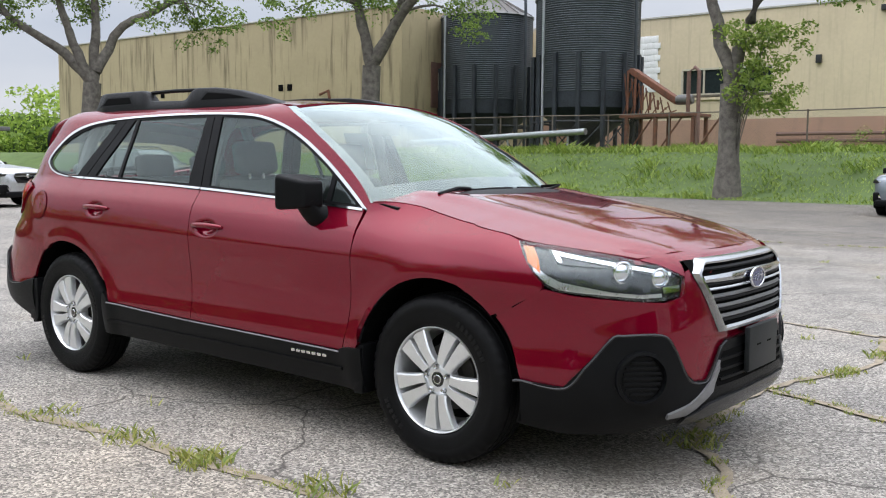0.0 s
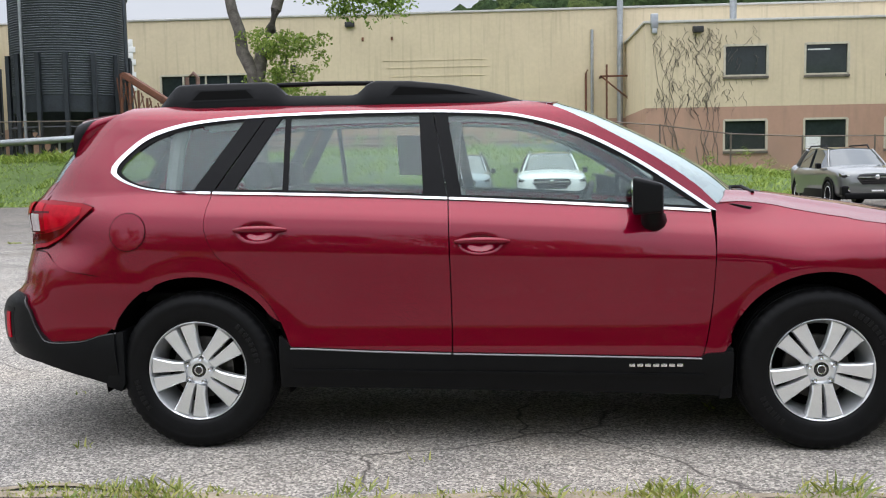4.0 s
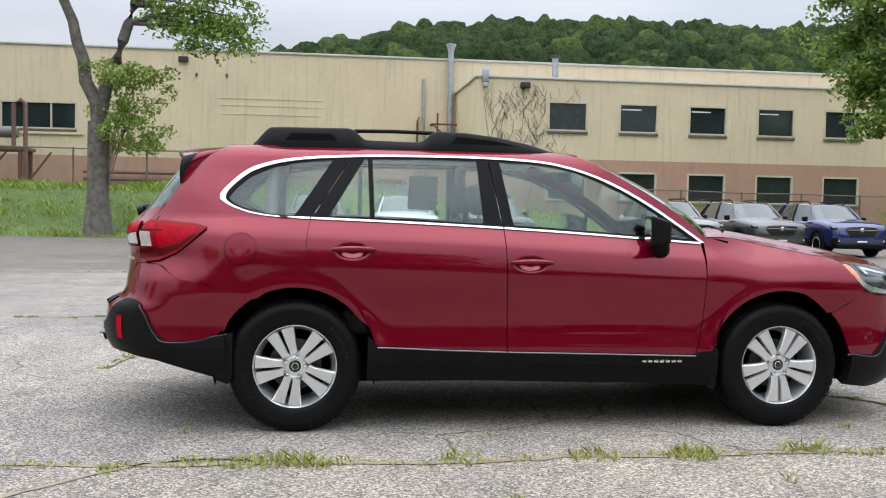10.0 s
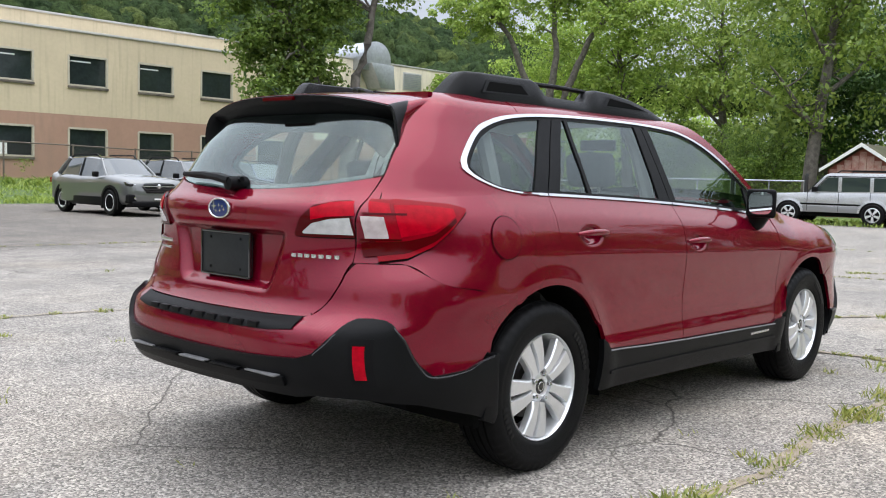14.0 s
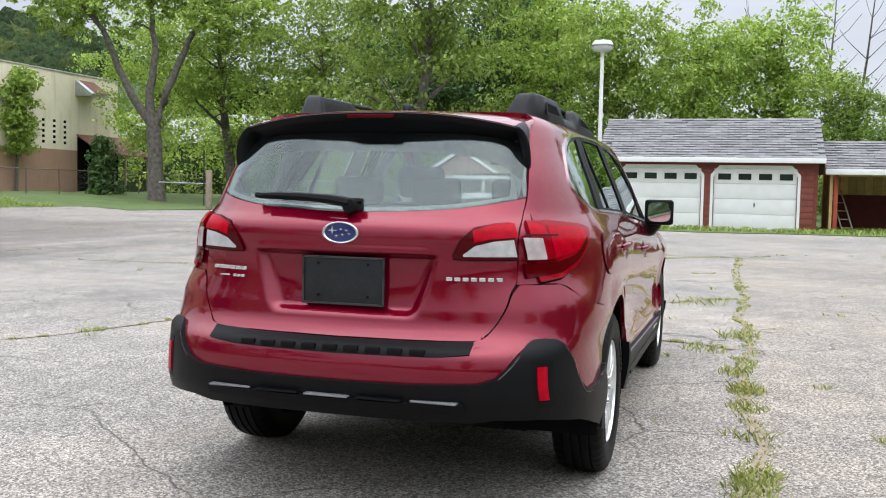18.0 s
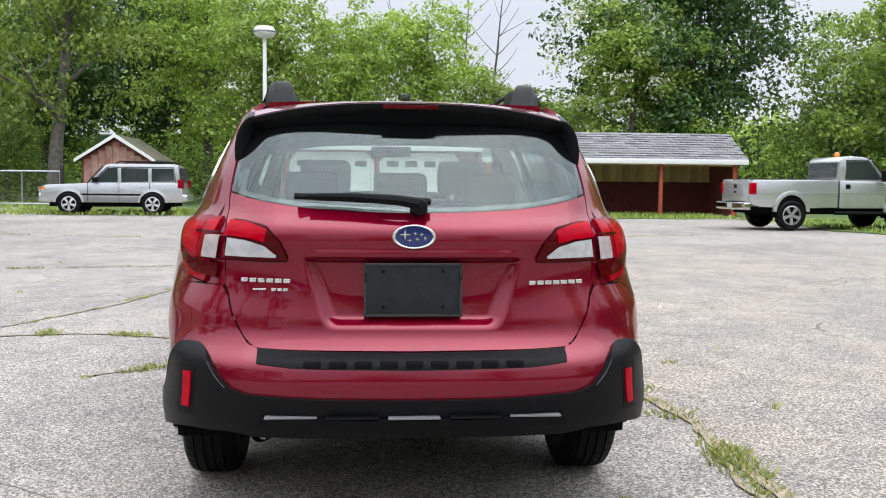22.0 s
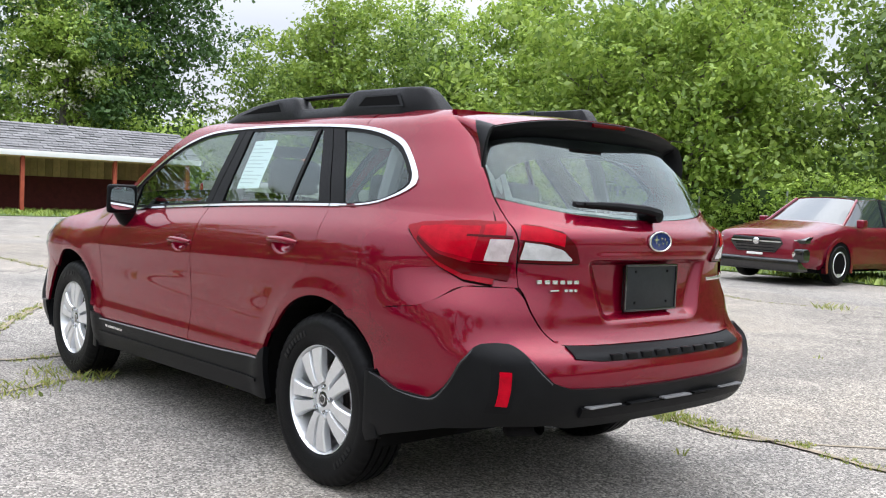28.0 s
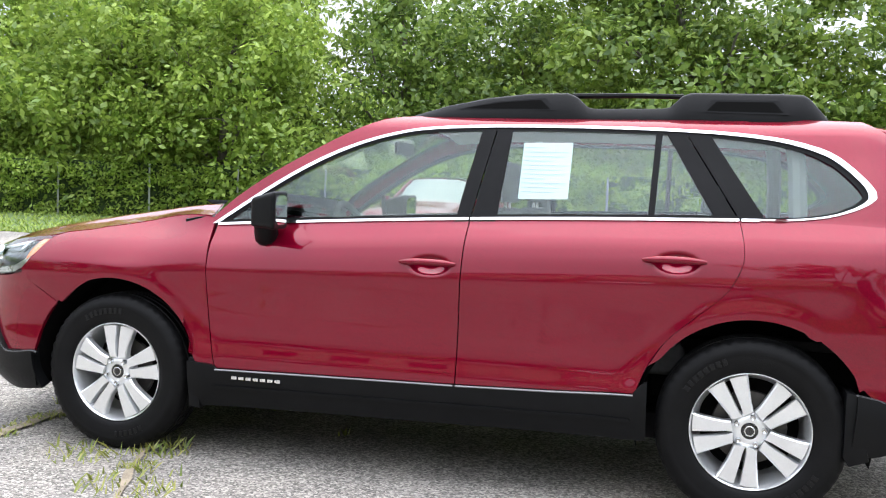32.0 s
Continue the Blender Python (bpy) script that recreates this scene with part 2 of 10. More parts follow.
# ---- materials of the surroundings ----
def leaf_mat(name, dark, light, trans=0.45):
    """Leaves: each one its own tint, dull gloss above, light shining through."""
    m = bpy.data.materials.new(name)
    m.use_nodes = True
    n, l = m.node_tree.nodes, m.node_tree.links
    n.remove(n["Principled BSDF"])
    geo, ramp, oi, hsv, mr = (n.new(k) for k in ("ShaderNodeNewGeometry", "ShaderNodeValToRGB", "ShaderNodeObjectInfo", "ShaderNodeHueSaturation", "ShaderNodeMapRange"))
    ramp.color_ramp.elements[0].color, ramp.color_ramp.elements[1].color = (*dark, 1), (*light, 1)
    l.new(geo.outputs["Random Per Island"], ramp.inputs[0])
    mr.inputs[3].default_value, mr.inputs[4].default_value = 0.78, 1.22
    l.new(oi.outputs["Random"], mr.inputs[0])
    l.new(mr.outputs[0], hsv.inputs["Value"])
    l.new(ramp.outputs[0], hsv.inputs["Color"])
    d, t, g, m1, m2 = (n.new(k) for k in ("ShaderNodeBsdfDiffuse", "ShaderNodeBsdfTranslucent", "ShaderNodeBsdfGlossy", "ShaderNodeMixShader", "ShaderNodeMixShader"))
    l.new(hsv.outputs[0], d.inputs[0])
    l.new(hsv.outputs[0], t.inputs[0])
    g.inputs["Roughness"].default_value = 0.45
    g.inputs[0].default_value = (0.5, 0.55, 0.5, 1)
    m1.inputs[0].default_value, m2.inputs[0].default_value = trans, 0.06
    l.new(d.outputs[0], m1.inputs[1])
    l.new(t.outputs[0], m1.inputs[2])
    l.new(m1.outputs[0], m2.inputs[1])
    l.new(g.outputs[0], m2.inputs[2])
    l.new(m2.outputs[0], n["Material Output"].inputs[0])
    return m


def asphalt_mat(name="old_asphalt", tint=(1.02, 0.985, 0.945), chip=1.0):
    """Old pale asphalt: exposed chips of stone, patches, dust, and fine cracks."""
    m = bpy.data.materials.new(name)
    m.use_nodes = True
    n, l = m.node_tree.nodes, m.node_tree.links
    p = n["Principled BSDF"]
    co = n.new("ShaderNodeTexCoord")
    def noise_at(scale, detail=4.0, rough=0.55):
        t = n.new("ShaderNodeTexNoise")
        t.inputs["Scale"].default_value, t.inputs["Detail"].default_value, t.inputs["Roughness"].default_value = scale, detail, rough
        l.new(co.outputs["Object"], t.inputs["Vector"])
        return t.outputs[0]
    def ramp_of(src, *stops):
        r = n.new("ShaderNodeValToRGB")
        while len(r.color_ramp.elements) < len(stops):
            r.color_ramp.elements.new(0.5)
        for e, (pos, c) in zip(r.color_ramp.elements, stops):
            e.position, e.color = pos, (*c, 1)
        l.new(src, r.inputs[0])
        return r.outputs[0]
    def mix(kind, fac, a, b):
        x = n.new("ShaderNodeMix")
        x.data_type, x.blend_type = "RGBA", kind
        if isinstance(fac, float):
            x.inputs[0].default_value = fac
        else:
            l.new(fac, x.inputs[0])
        for sock, src in ((x.inputs[6], a), (x.inputs[7], b)):
            if isinstance(src, tuple):
                sock.default_value = (*src, 1)
            else:
                l.new(src, sock)
        return x.outputs[2]
    chips = n.new("ShaderNodeTexVoronoi")
    chips.inputs["Scale"].default_value = 105
    l.new(co.outputs["Object"], chips.inputs["Vector"])
    sep = n.new("ShaderNodeSeparateColor")
    l.new(chips.outputs["Color"], sep.inputs[0])
    stone = ramp_of(sep.outputs[0], (0.0, (0.095, 0.093, 0.091)), (0.40, (0.20, 0.196, 0.19)), (0.75, (0.33, 0.32, 0.31)), (0.94, (0.46, 0.45, 0.43)))
    patch = ramp_of(noise_at(0.33, 5), (0.28, (0.74, 0.74, 0.75)), (0.52, (1.0, 0.99, 0.97)), (0.72, (1.18, 1.13, 1.06)))
    col = mix("MULTIPLY", 1.0, stone, patch)
    mid = ramp_of(noise_at(2.2, 6, 0.65), (0.30, (0.70, 0.70, 0.70)), (0.70, (1.20, 1.17, 1.12)))
    col = mix("MULTIPLY", 0.8, col, mid)
    dirt = ramp_of(noise_at(0.7, 7, 0.6), (0.56, (0, 0, 0)), (0.74, (1, 1, 1)))
    col = mix("MIX", mix("MULTIPLY", 1.0, dirt, (0.45, 0.45, 0.45)), col, (0.27, 0.235, 0.19))
    # fine cracks
    wob = n.new("ShaderNodeVectorMath")
    wob.operation = "MULTIPLY_ADD"
    nz = n.new("ShaderNodeTexNoise")
    nz.inputs["Scale"].default_value, nz.inputs["Detail"].default_value = 1.6, 6
    l.new(co.outputs["Object"], nz.inputs["Vector"])
    l.new(nz.outputs["Color"], wob.inputs[0])
    wob.inputs[1].default_value = (0.5, 0.5, 0.5)
    l.new(co.outputs["Object"], wob.inputs[2])
    vor = n.new("ShaderNodeTexVoronoi")
    vor.feature = "DISTANCE_TO_EDGE"
    vor.inputs["Scale"].default_value = 0.62
    l.new(wob.outputs[0], vor.inputs["Vector"])
    crack = ramp_of(vor.outputs["Distance"], (0.0, (1, 1, 1)), (0.007, (0, 0, 0)))
    gate = ramp_of(noise_at(0.5, 3), (0.46, (0, 0, 0)), (0.56, (1, 1, 1)))
    crack = mix("MULTIPLY", 1.0, crack, gate)
    col = mix("MIX", crack, col, (0.06, 0.055, 0.05))
    col = mix("MULTIPLY", 1.0, col, tint)
    # newer, darker asphalt spread over the north side, with ragged streaky edges
    xyz = n.new("ShaderNodeSeparateXYZ")
    l.new(co.outputs["Object"], xyz.inputs[0])
    stretch, ragged = n.new("ShaderNodeMapping"), n.new("ShaderNodeTexNoise")
    stretch.inputs["Scale"].default_value = (0.10, 0.55, 1.0)
    ragged.inputs["Scale"].default_value, ragged.inputs["Detail"].default_value, ragged.inputs["Roughness"].default_value = 1.0, 6, 0.65
    l.new(co.outputs["Object"], stretch.inputs[0])
    l.new(stretch.outputs[0], ragged.inputs["Vector"])
    def math_of(op, a, b):
        x = n.new("ShaderNodeMath")
        x.operation = op
        for s, v in zip(x.inputs, (a, b)):
            if isinstance(v, (int, float)):
                s.default_value = v
            else:
                l.new(v, s)
        return x.outputs[0]
    def span(src, a, b):
        x = n.new("ShaderNodeMapRange")
        x.interpolation_type = "SMOOTHSTEP"
        x.inputs[1].default_value, x.inputs[2].default_value = a, b
        l.new(src, x.inputs[0])
        return x.outputs[0]
    north = span(math_of("ADD", xyz.outputs["Y"], math_of("MULTIPLY", ragged.outputs[0], 22.0)), 17.0, 26.0)
    west = span(math_of("ADD", xyz.outputs["X"], math_of("MULTIPLY", ragged.outputs[0], 8.0)), 30.0, 19.0)
    col = mix("MULTIPLY", math_of("MULTIPLY", north, west), col, (0.60, 0.585, 0.575))
    l.new(col, p.inputs["Base Color"])
    p.inputs["Roughness"].default_value = 0.88
    p.inputs["Specular IOR Level"].default_value = 0.3
    b, h = n.new("ShaderNodeBump"), n.new("ShaderNodeMath")
    h.operation = "SUBTRACT"
    l.new(chips.outputs["Distance"], h.inputs[0])
    l.new(crack, h.inputs[1])
    b.inputs["Strength"].default_value, b.inputs["Distance"].default_value = 0.7, 0.006
    b.invert = True
    l.new(chips.outputs["Distance"], b.inputs["Height"])
    l.new(b.outputs[0], p.inputs["Normal"])
    return m


def wall_mat(name, color, stain, amount=0.5, streak=1.0):
    """Painted stucco with rain streaks running down and patches of grime."""
    m = mat(name, color, 0.85, var=0.07, scale=0.6, bump=0.25, bump_scale=30, spec=0.25)
    n, l = m.node_tree.nodes, m.node_tree.links
    p = n["Principled BSDF"]
    base = p.inputs["Base Color"].links[0].from_socket
    co, mp, t, r = (n.new(k) for k in ("ShaderNodeTexCoord", "ShaderNodeMapping", "ShaderNodeTexNoise", "ShaderNodeValToRGB"))
    mp.inputs["Scale"].default_value = (1.3 * streak, 1.3 * streak, 0.16)
    l.new(co.outputs["Object"], mp.inputs[0])
    l.new(mp.outputs[0], t.inputs["Vector"])
    t.inputs["Scale"].default_value, t.inputs["Detail"].default_value = 1.6, 7
    r.color_ramp.elements[0].position, r.color_ramp.elements[0].color = 0.52, (0, 0, 0, 1)
    r.color_ramp.elements[1].position, r.color_ramp.elements[1].color = 0.80, (amount, amount, amount, 1)
    l.new(t.outputs[0], r.inputs[0])
    x = n.new("ShaderNodeMix")
    x.data_type = "RGBA"
    l.new(r.outputs[0], x.inputs[0])
    l.new(base, x.inputs[6])
    x.inputs[7].default_value = (*stain, 1)
    l.new(x.outputs[2], p.inputs["Base Color"])
    return m


ASPHALT = asphalt_mat()
CONCRETE = asphalt_mat("dusty_worn_asphalt", (1.02, 0.96, 0.885))
SOIL = mat("dry_soil", (0.26, 0.215, 0.155), 0.95, var=0.4, scale=14, bump=0.5, bump_scale=80)
LAWN = mat("lawn_ground", (0.10, 0.15, 0.035), 0.95, color2=(0.055, 0.09, 0.022), scale=1.2, bump=0.6, bump_scale=25)
GRASS = leaf_mat("grass_blades", (0.119, 0.196, 0.031), (0.322, 0.392, 0.077), 0.3)
WEEDS = leaf_mat("crack_weeds", (0.12, 0.17, 0.03), (0.34, 0.33, 0.09), 0.3)
LEAF = leaf_mat("green_leaves", (0.075, 0.145, 0.024), (0.29, 0.40, 0.080))
LEAF_DARK = leaf_mat("dark_green_leaves", (0.031, 0.077, 0.020), (0.105, 0.182, 0.045), 0.25)
LEAF_LIGHT = leaf_mat("yellow_green_leaves", (0.140, 0.230, 0.032), (0.38, 0.49, 0.095))
# dark green with the shade below foliage put into its colour
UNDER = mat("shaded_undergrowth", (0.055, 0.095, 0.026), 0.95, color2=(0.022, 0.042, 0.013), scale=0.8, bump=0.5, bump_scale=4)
BARK = mat("grey_brown_bark", (0.20, 0.18, 0.155), 0.92, color2=(0.055, 0.048, 0.04), scale=5, bump=0.9, bump_scale=28)
PALE_STUCCO = wall_mat("pale_stucco", (0.80, 0.72, 0.57), (0.36, 0.32, 0.24), 0.45)
CREAM = wall_mat("cream_stucco", (0.61, 0.515, 0.355), (0.26, 0.22, 0.15), 0.35, 2.2)
CREAM_OLD = wall_mat("stained_cream_stucco", (0.40, 0.335, 0.205), (0.055, 0.047, 0.030), 0.95, 1.5)
PINK = wall_mat("dusty_pink_stucco", (0.42, 0.26, 0.19), (0.22, 0.17, 0.13), 0.5)
FLASHING = mat("grey_roof_edge", (0.48, 0.47, 0.44), 0.5, metal=0.3, var=0.15, scale=2)
WINDOW_FRAME = mat("pale_window_frame", (0.50, 0.46, 0.36), 0.6, var=0.15, scale=5)
WINDOW_GLASS = mat("dark_window_glass", (0.022, 0.030, 0.030), 0.06, var=0.3, scale=0.8)
LAMP_WHITE = mat("fluorescent_tube_housing", (0.8, 0.8, 0.78), 0.5)
GALV = mat("galvanised_steel", (0.42, 0.44, 0.46), 0.42, metal=0.85, var=0.18, scale=4, rvar=0.1)
SILO = mat("weathered_silo_steel", (0.070, 0.082, 0.092), 0.6, metal=0.35, color2=(0.040, 0.048, 0.055), scale=0.8, rvar=0.1)
SILO_DARK = mat("dark_hopper_steel", (0.035, 0.042, 0.05), 0.6, metal=0.4, var=0.3, scale=1.5)
RUST = mat("rusty_steel", (0.22, 0.085, 0.045), 0.85, color2=(0.09, 0.045, 0.03), scale=4, bump=0.4, bump_scale=40)
PIPE_BROWN = mat("brown_painted_pipe", (0.17, 0.095, 0.075), 0.7, var=0.25, scale=6)
RED_SIDING = mat("barn_red_siding", (0.20, 0.055, 0.038), 0.85, var=0.22, scale=5, bump=0.3, bump_scale=30)
RED_DARK = mat("dark_red_boards", (0.105, 0.018, 0.016), 0.85, var=0.25, scale=5)
ORANGE_POST = mat("orange_red_post", (0.42, 0.085, 0.045), 0.75, var=0.2, scale=8)
TAN_BOARD = mat("tan_plywood", (0.50, 0.36, 0.16), 0.8, var=0.25, scale=3, rand=0.3)
SHINGLE = mat("grey_shingles", (0.215, 0.21, 0.21), 0.9, color2=(0.125, 0.125, 0.13), scale=10, bump=0.6, bump_scale=40, rand=0.22)
WHITE_PAINT = mat("white_paint", (0.78, 0.78, 0.76), 0.55, var=0.05, scale=3)
BLACK_METAL = mat("black_painted_metal", (0.02, 0.02, 0.02), 0.5, var=0.2, scale=5)
CAR_GLASS = mat("dark_car_glass", (0.03, 0.04, 0.042), 0.04, spec=0.5, coat=0.8, coat_rough=0.02)
LAMP_GLOBE = mat("white_lamp_housing", (0.72, 0.72, 0.70), 0.45, var=0.08, scale=6)
WOOD_OLD = mat("weathered_wood", (0.30, 0.25, 0.19), 0.9, var=0.3, scale=7)
STAINED_SILL = mat("stained_concrete_sill", (0.20, 0.17, 0.13), 0.85, color2=(0.07, 0.06, 0.05), scale=3)

# ---- mesh helpers ----
def part(name, geo, material, parent=None, label="", smooth=True):
    """Links a bmesh, or (verts, faces), as one mesh object under a thing or a part."""
    me = bpy.data.meshes.new(name)
    if isinstance(geo, tuple):
        me.from_pydata([tuple(map(float, v)) for v in geo[0]], [], [tuple(map(int, f)) for f in geo[1]])
        me.update()
    else:
        geo.to_mesh(me)
        geo.free()
    if smooth:
        me.shade_smooth()
        if smooth != "all":
            me.set_sharp_from_angle(angle=radians(38))
    me.materials.append(material)
    ob = new(name, me)
    if parent is not None:
        ob.parent = parent
    if label:
        ob["label"] = label
    return ob


def thing(name, label, category, group="", m=None):
    ob = new(name)
    ob.empty_display_size = 0.2
    if m is not None:
        ob.matrix_basis = m
    return tagged(ob, label, category, group)


def join_geo(*geos):
    vs, fs, k = [], [], 0
    for v, f in geos:
        v = list(v)
        vs.extend(v)
        fs.extend(tuple(i + k for i in q) for q in f)
        k += len(v)
    return vs, fs


def move_geo(geo, m):
    return [tuple(m @ Vector(v)) for v in geo[0]], geo[1]


def flip_y(geo, side):
    """The geometry as it is for side +1, mirrored across y for side -1."""
    if side > 0:
        return geo
    return [(v[0], -v[1], v[2]) for v in geo[0]], [tuple(reversed(f)) for f in geo[1]]


def box_geo(x0, x1, y0, y1, z0, z1, bevel=0.0, seg=2):
    bm = bmesh.new()
    bmesh.ops.create_cube(bm, size=1)
    for v in bm.verts:
        v.co = Vector(((x0 + x1) / 2 + v.co.x * (x1 - x0), (y0 + y1) / 2 + v.co.y * (y1 - y0), (z0 + z1) / 2 + v.co.z * (z1 - z0)))
    if bevel:
        bmesh.ops.bevel(bm, geom=bm.edges[:], offset=bevel, segments=seg, affect="EDGES", profile=0.6)
    return bm_geo(bm)


def bm_geo(bm):
    bm.verts.index_update()
    g = [tuple(v.co) for v in bm.verts], [tuple(v.index for v in f.verts) for f in bm.faces]
    bm.free()
    return g


def tube_geo(pts, radius, sides=8, caps=True, radii=None):
    """A round tube along a polyline."""
    pts = [Vector(p) for p in pts]
    vs, fs = [], []
    up = Vector((0, 0, 1))
    for i, p in enumerate(pts):
        d = (pts[min(i + 1, len(pts) - 1)] - pts[max(i - 1, 0)]).normalized()
        a = d.cross(up if abs(d.z) < 0.95 else Vector((1, 0, 0))).normalized()
        b = d.cross(a)
        r = radii[i] if radii else radius
        vs.extend(tuple(p + (a * math.cos(t) + b * math.sin(t)) * r) for t in (2 * math.pi * k / sides for k in range(sides)))
    for i in range(len(pts) - 1):
        for k in range(sides):
            k2 = (k + 1) % sides
            fs.append((i * sides + k, i * sides + k2, (i + 1) * sides + k2, (i + 1) * sides + k))
    if caps:
        fs.append(tuple(range(sides)))
        fs.append(tuple(reversed(range((len(pts) - 1) * sides, len(pts) * sides))))
    return vs, fs


def lathe_geo(profile, steps=48, axis="y"):
    """Revolves (radius, along) pairs round an axis through the origin."""
    vs, fs = [], []
    for k in range(steps):
        a = 2 * math.pi * k / steps
        for r, h in profile:
            c, s = r * math.cos(a), r * math.sin(a)
            vs.append((c, h, s) if axis == "y" else ((c, s, h) if axis == "z" else (h, c, s)))
    n = len(profile)
    for k in range(steps):
        k2 = (k + 1) % steps
        for i in range(n - 1):
            fs.append((k * n + i, k2 * n + i, k2 * n + i + 1, k * n + i + 1))
    return vs, fs


def prism_geo(outline, d0, d1, axis="y", bevel=0.0):
    """A flat outline (two coordinates) given thickness along an axis."""
    bm = bmesh.new()
    put = {"y": lambda p, d: (p[0], d, p[1]), "x": lambda p, d: (d, p[0], p[1]), "z": lambda p, d: (p[0], p[1], d)}[axis]
    a = [bm.verts.new(put(p, d0)) for p in outline]
    b = [bm.verts.new(put(p, d1)) for p in outline]
    bm.faces.new(a)
    bm.faces.new(list(reversed(b)))
    for i in range(len(a)):
        j = (i + 1) % len(a)
        bm.faces.new((a[j], a[i], b[i], b[j]))
    bmesh.ops.recalc_face_normals(bm, faces=bm.faces[:])
    if bevel:
        bmesh.ops.bevel(bm, geom=bm.edges[:], offset=bevel, segments=2, affect="EDGES", profile=0.6)
    return bm_geo(bm)


def spl(*pairs):
    """A smooth function through (x, y) pairs, flat beyond its ends."""
    xs = np.array([p[0] for p in pairs], float)
    ys = np.array([p[1] for p in pairs], float)
    d = np.gradient(ys, xs)

    def f(x):
        x = np.clip(np.asarray(x, float), xs[0], xs[-1])
        i = np.clip(np.searchsorted(xs, x) - 1, 0, len(xs) - 2)
        h = xs[i + 1] - xs[i]
        t = (x - xs[i]) / h
        return ((2 * t**3 - 3 * t**2 + 1) * ys[i] + (t**3 - 2 * t**2 + t) * h * d[i]
                + (3 * t**2 - 2 * t**3) * ys[i + 1] + (t**3 - t**2) * h * d[i + 1])
    return f


def curve_pts(pts, n, smooth=True):
    """n + 1 points at even steps along a smooth curve (or a polyline) through pts."""
    p = np.array(pts, float)
    if smooth and len(p) > 2:
        q = np.vstack([2 * p[0] - p[1], p, 2 * p[-1] - p[-2]])
        fine = []
        for i in range(1, len(q) - 2):
            t = np.linspace(0, 1, 12, endpoint=False)[:, None]
            a, b, c, d = q[i - 1], q[i], q[i + 1], q[i + 2]
            fine.append(0.5 * (2 * b + (c - a) * t + (2 * a - 5 * b + 4 * c - d) * t**2 + (3 * b - a - 3 * c + d) * t**3))
        p = np.vstack(fine + [p[-1:]])
    s = np.r_[0, np.cumsum(np.linalg.norm(np.diff(p, axis=0), axis=1))]
    want = np.linspace(0, s[-1], n + 1)
    return np.stack([np.interp(want, s, p[:, k]) for k in range(p.shape[1])], 1)


def coons(bottom, top, left, right, nu, nv, smooth=True):
    """A grid of points bounded by four curves (bottom and top run left to right, left and right upwards)."""
    b, t = curve_pts(bottom, nu, smooth), curve_pts(top, nu, smooth)
    l, r = curve_pts(left, nv, smooth), curve_pts(right, nv, smooth)
    u, v = np.linspace(0, 1, nu + 1)[None, :, None], np.linspace(0, 1, nv + 1)[:, None, None]
    return ((1 - v) * b[None] + v * t[None] + (1 - u) * l[:, None] + u * r[:, None]
            - ((1 - u) * (1 - v) * b[0] + u * (1 - v) * b[-1] + (1 - u) * v * t[0] + u * v * t[-1]))


def strip(lo, hi, nu, nv, grade=1.0):
    """A grid in (u, z) whose columns at even u run from the polyline lo up to the polyline hi."""
    lo, hi = np.array(sorted(lo)), np.array(sorted(hi))
    u0, u1 = max(lo[0, 0], hi[0, 0]), min(lo[-1, 0], hi[-1, 0])
    u = np.linspace(u0, u1, nu + 1)
    a, b = np.interp(u, lo[:, 0], lo[:, 1]), np.interp(u, hi[:, 0], hi[:, 1])
    v = np.linspace(0, 1, nv + 1)[:, None] ** grade
    return np.stack([np.broadcast_to(u, (nv + 1, nu + 1)), a * (1 - v) + b * v], -1)


def grid_geo(g, off=0.0, gap=0.0, lip=0.0, flip=False, round_edge=0.0):
    """Quads over a grid of 3D points, pushed out by off, drawn in by gap at the rim, with a rim turned inwards by lip."""
    g = np.array(g, float)
    nv, nu = g.shape[0] - 1, g.shape[1] - 1
    du, dv = np.gradient(g, axis=1), np.gradient(g, axis=0)
    nrm = np.cross(du, dv)
    nrm /= np.maximum(np.linalg.norm(nrm, axis=-1, keepdims=True), 1e-9)
    if flip:
        nrm = -nrm
    if gap:
        def pull(edge, inner):
            d = inner - edge
            return edge + d / np.maximum(np.linalg.norm(d, axis=-1, keepdims=True), 1e-6) * gap
        g[0], g[-1] = pull(g[0], g[1].copy()), pull(g[-1], g[-2].copy())
        g[:, 0], g[:, -1] = pull(g[:, 0], g[:, 1].copy()), pull(g[:, -1], g[:, -2].copy())
    g = g + nrm * off
    vs = [tuple(p) for p in g.reshape(-1, 3)]
    w = nu + 1
    fs = [(j * w + i, j * w + i + 1, (j + 1) * w + i + 1, (j + 1) * w + i) for j in range(nv) for i in range(nu)]
    if lip:
        ring = [i for i in range(w)] + [j * w + nu for j in range(1, nv + 1)] + [nv * w + i for i in range(nu - 1, -1, -1)] + [j * w for j in range(nv - 1, 0, -1)]
        k = len(vs)
        flat = nrm.reshape(-1, 3)
        base = g.reshape(-1, 3)
        vs.extend(tuple(base[i] - flat[i] * lip) for i in ring)
        m = len(ring)
        fs.extend((ring[(a + 1) % m], ring[a], k + a, k + (a + 1) % m) for a in range(m))
    if flip:
        fs = [tuple(reversed(f)) for f in fs]
    return vs, fs


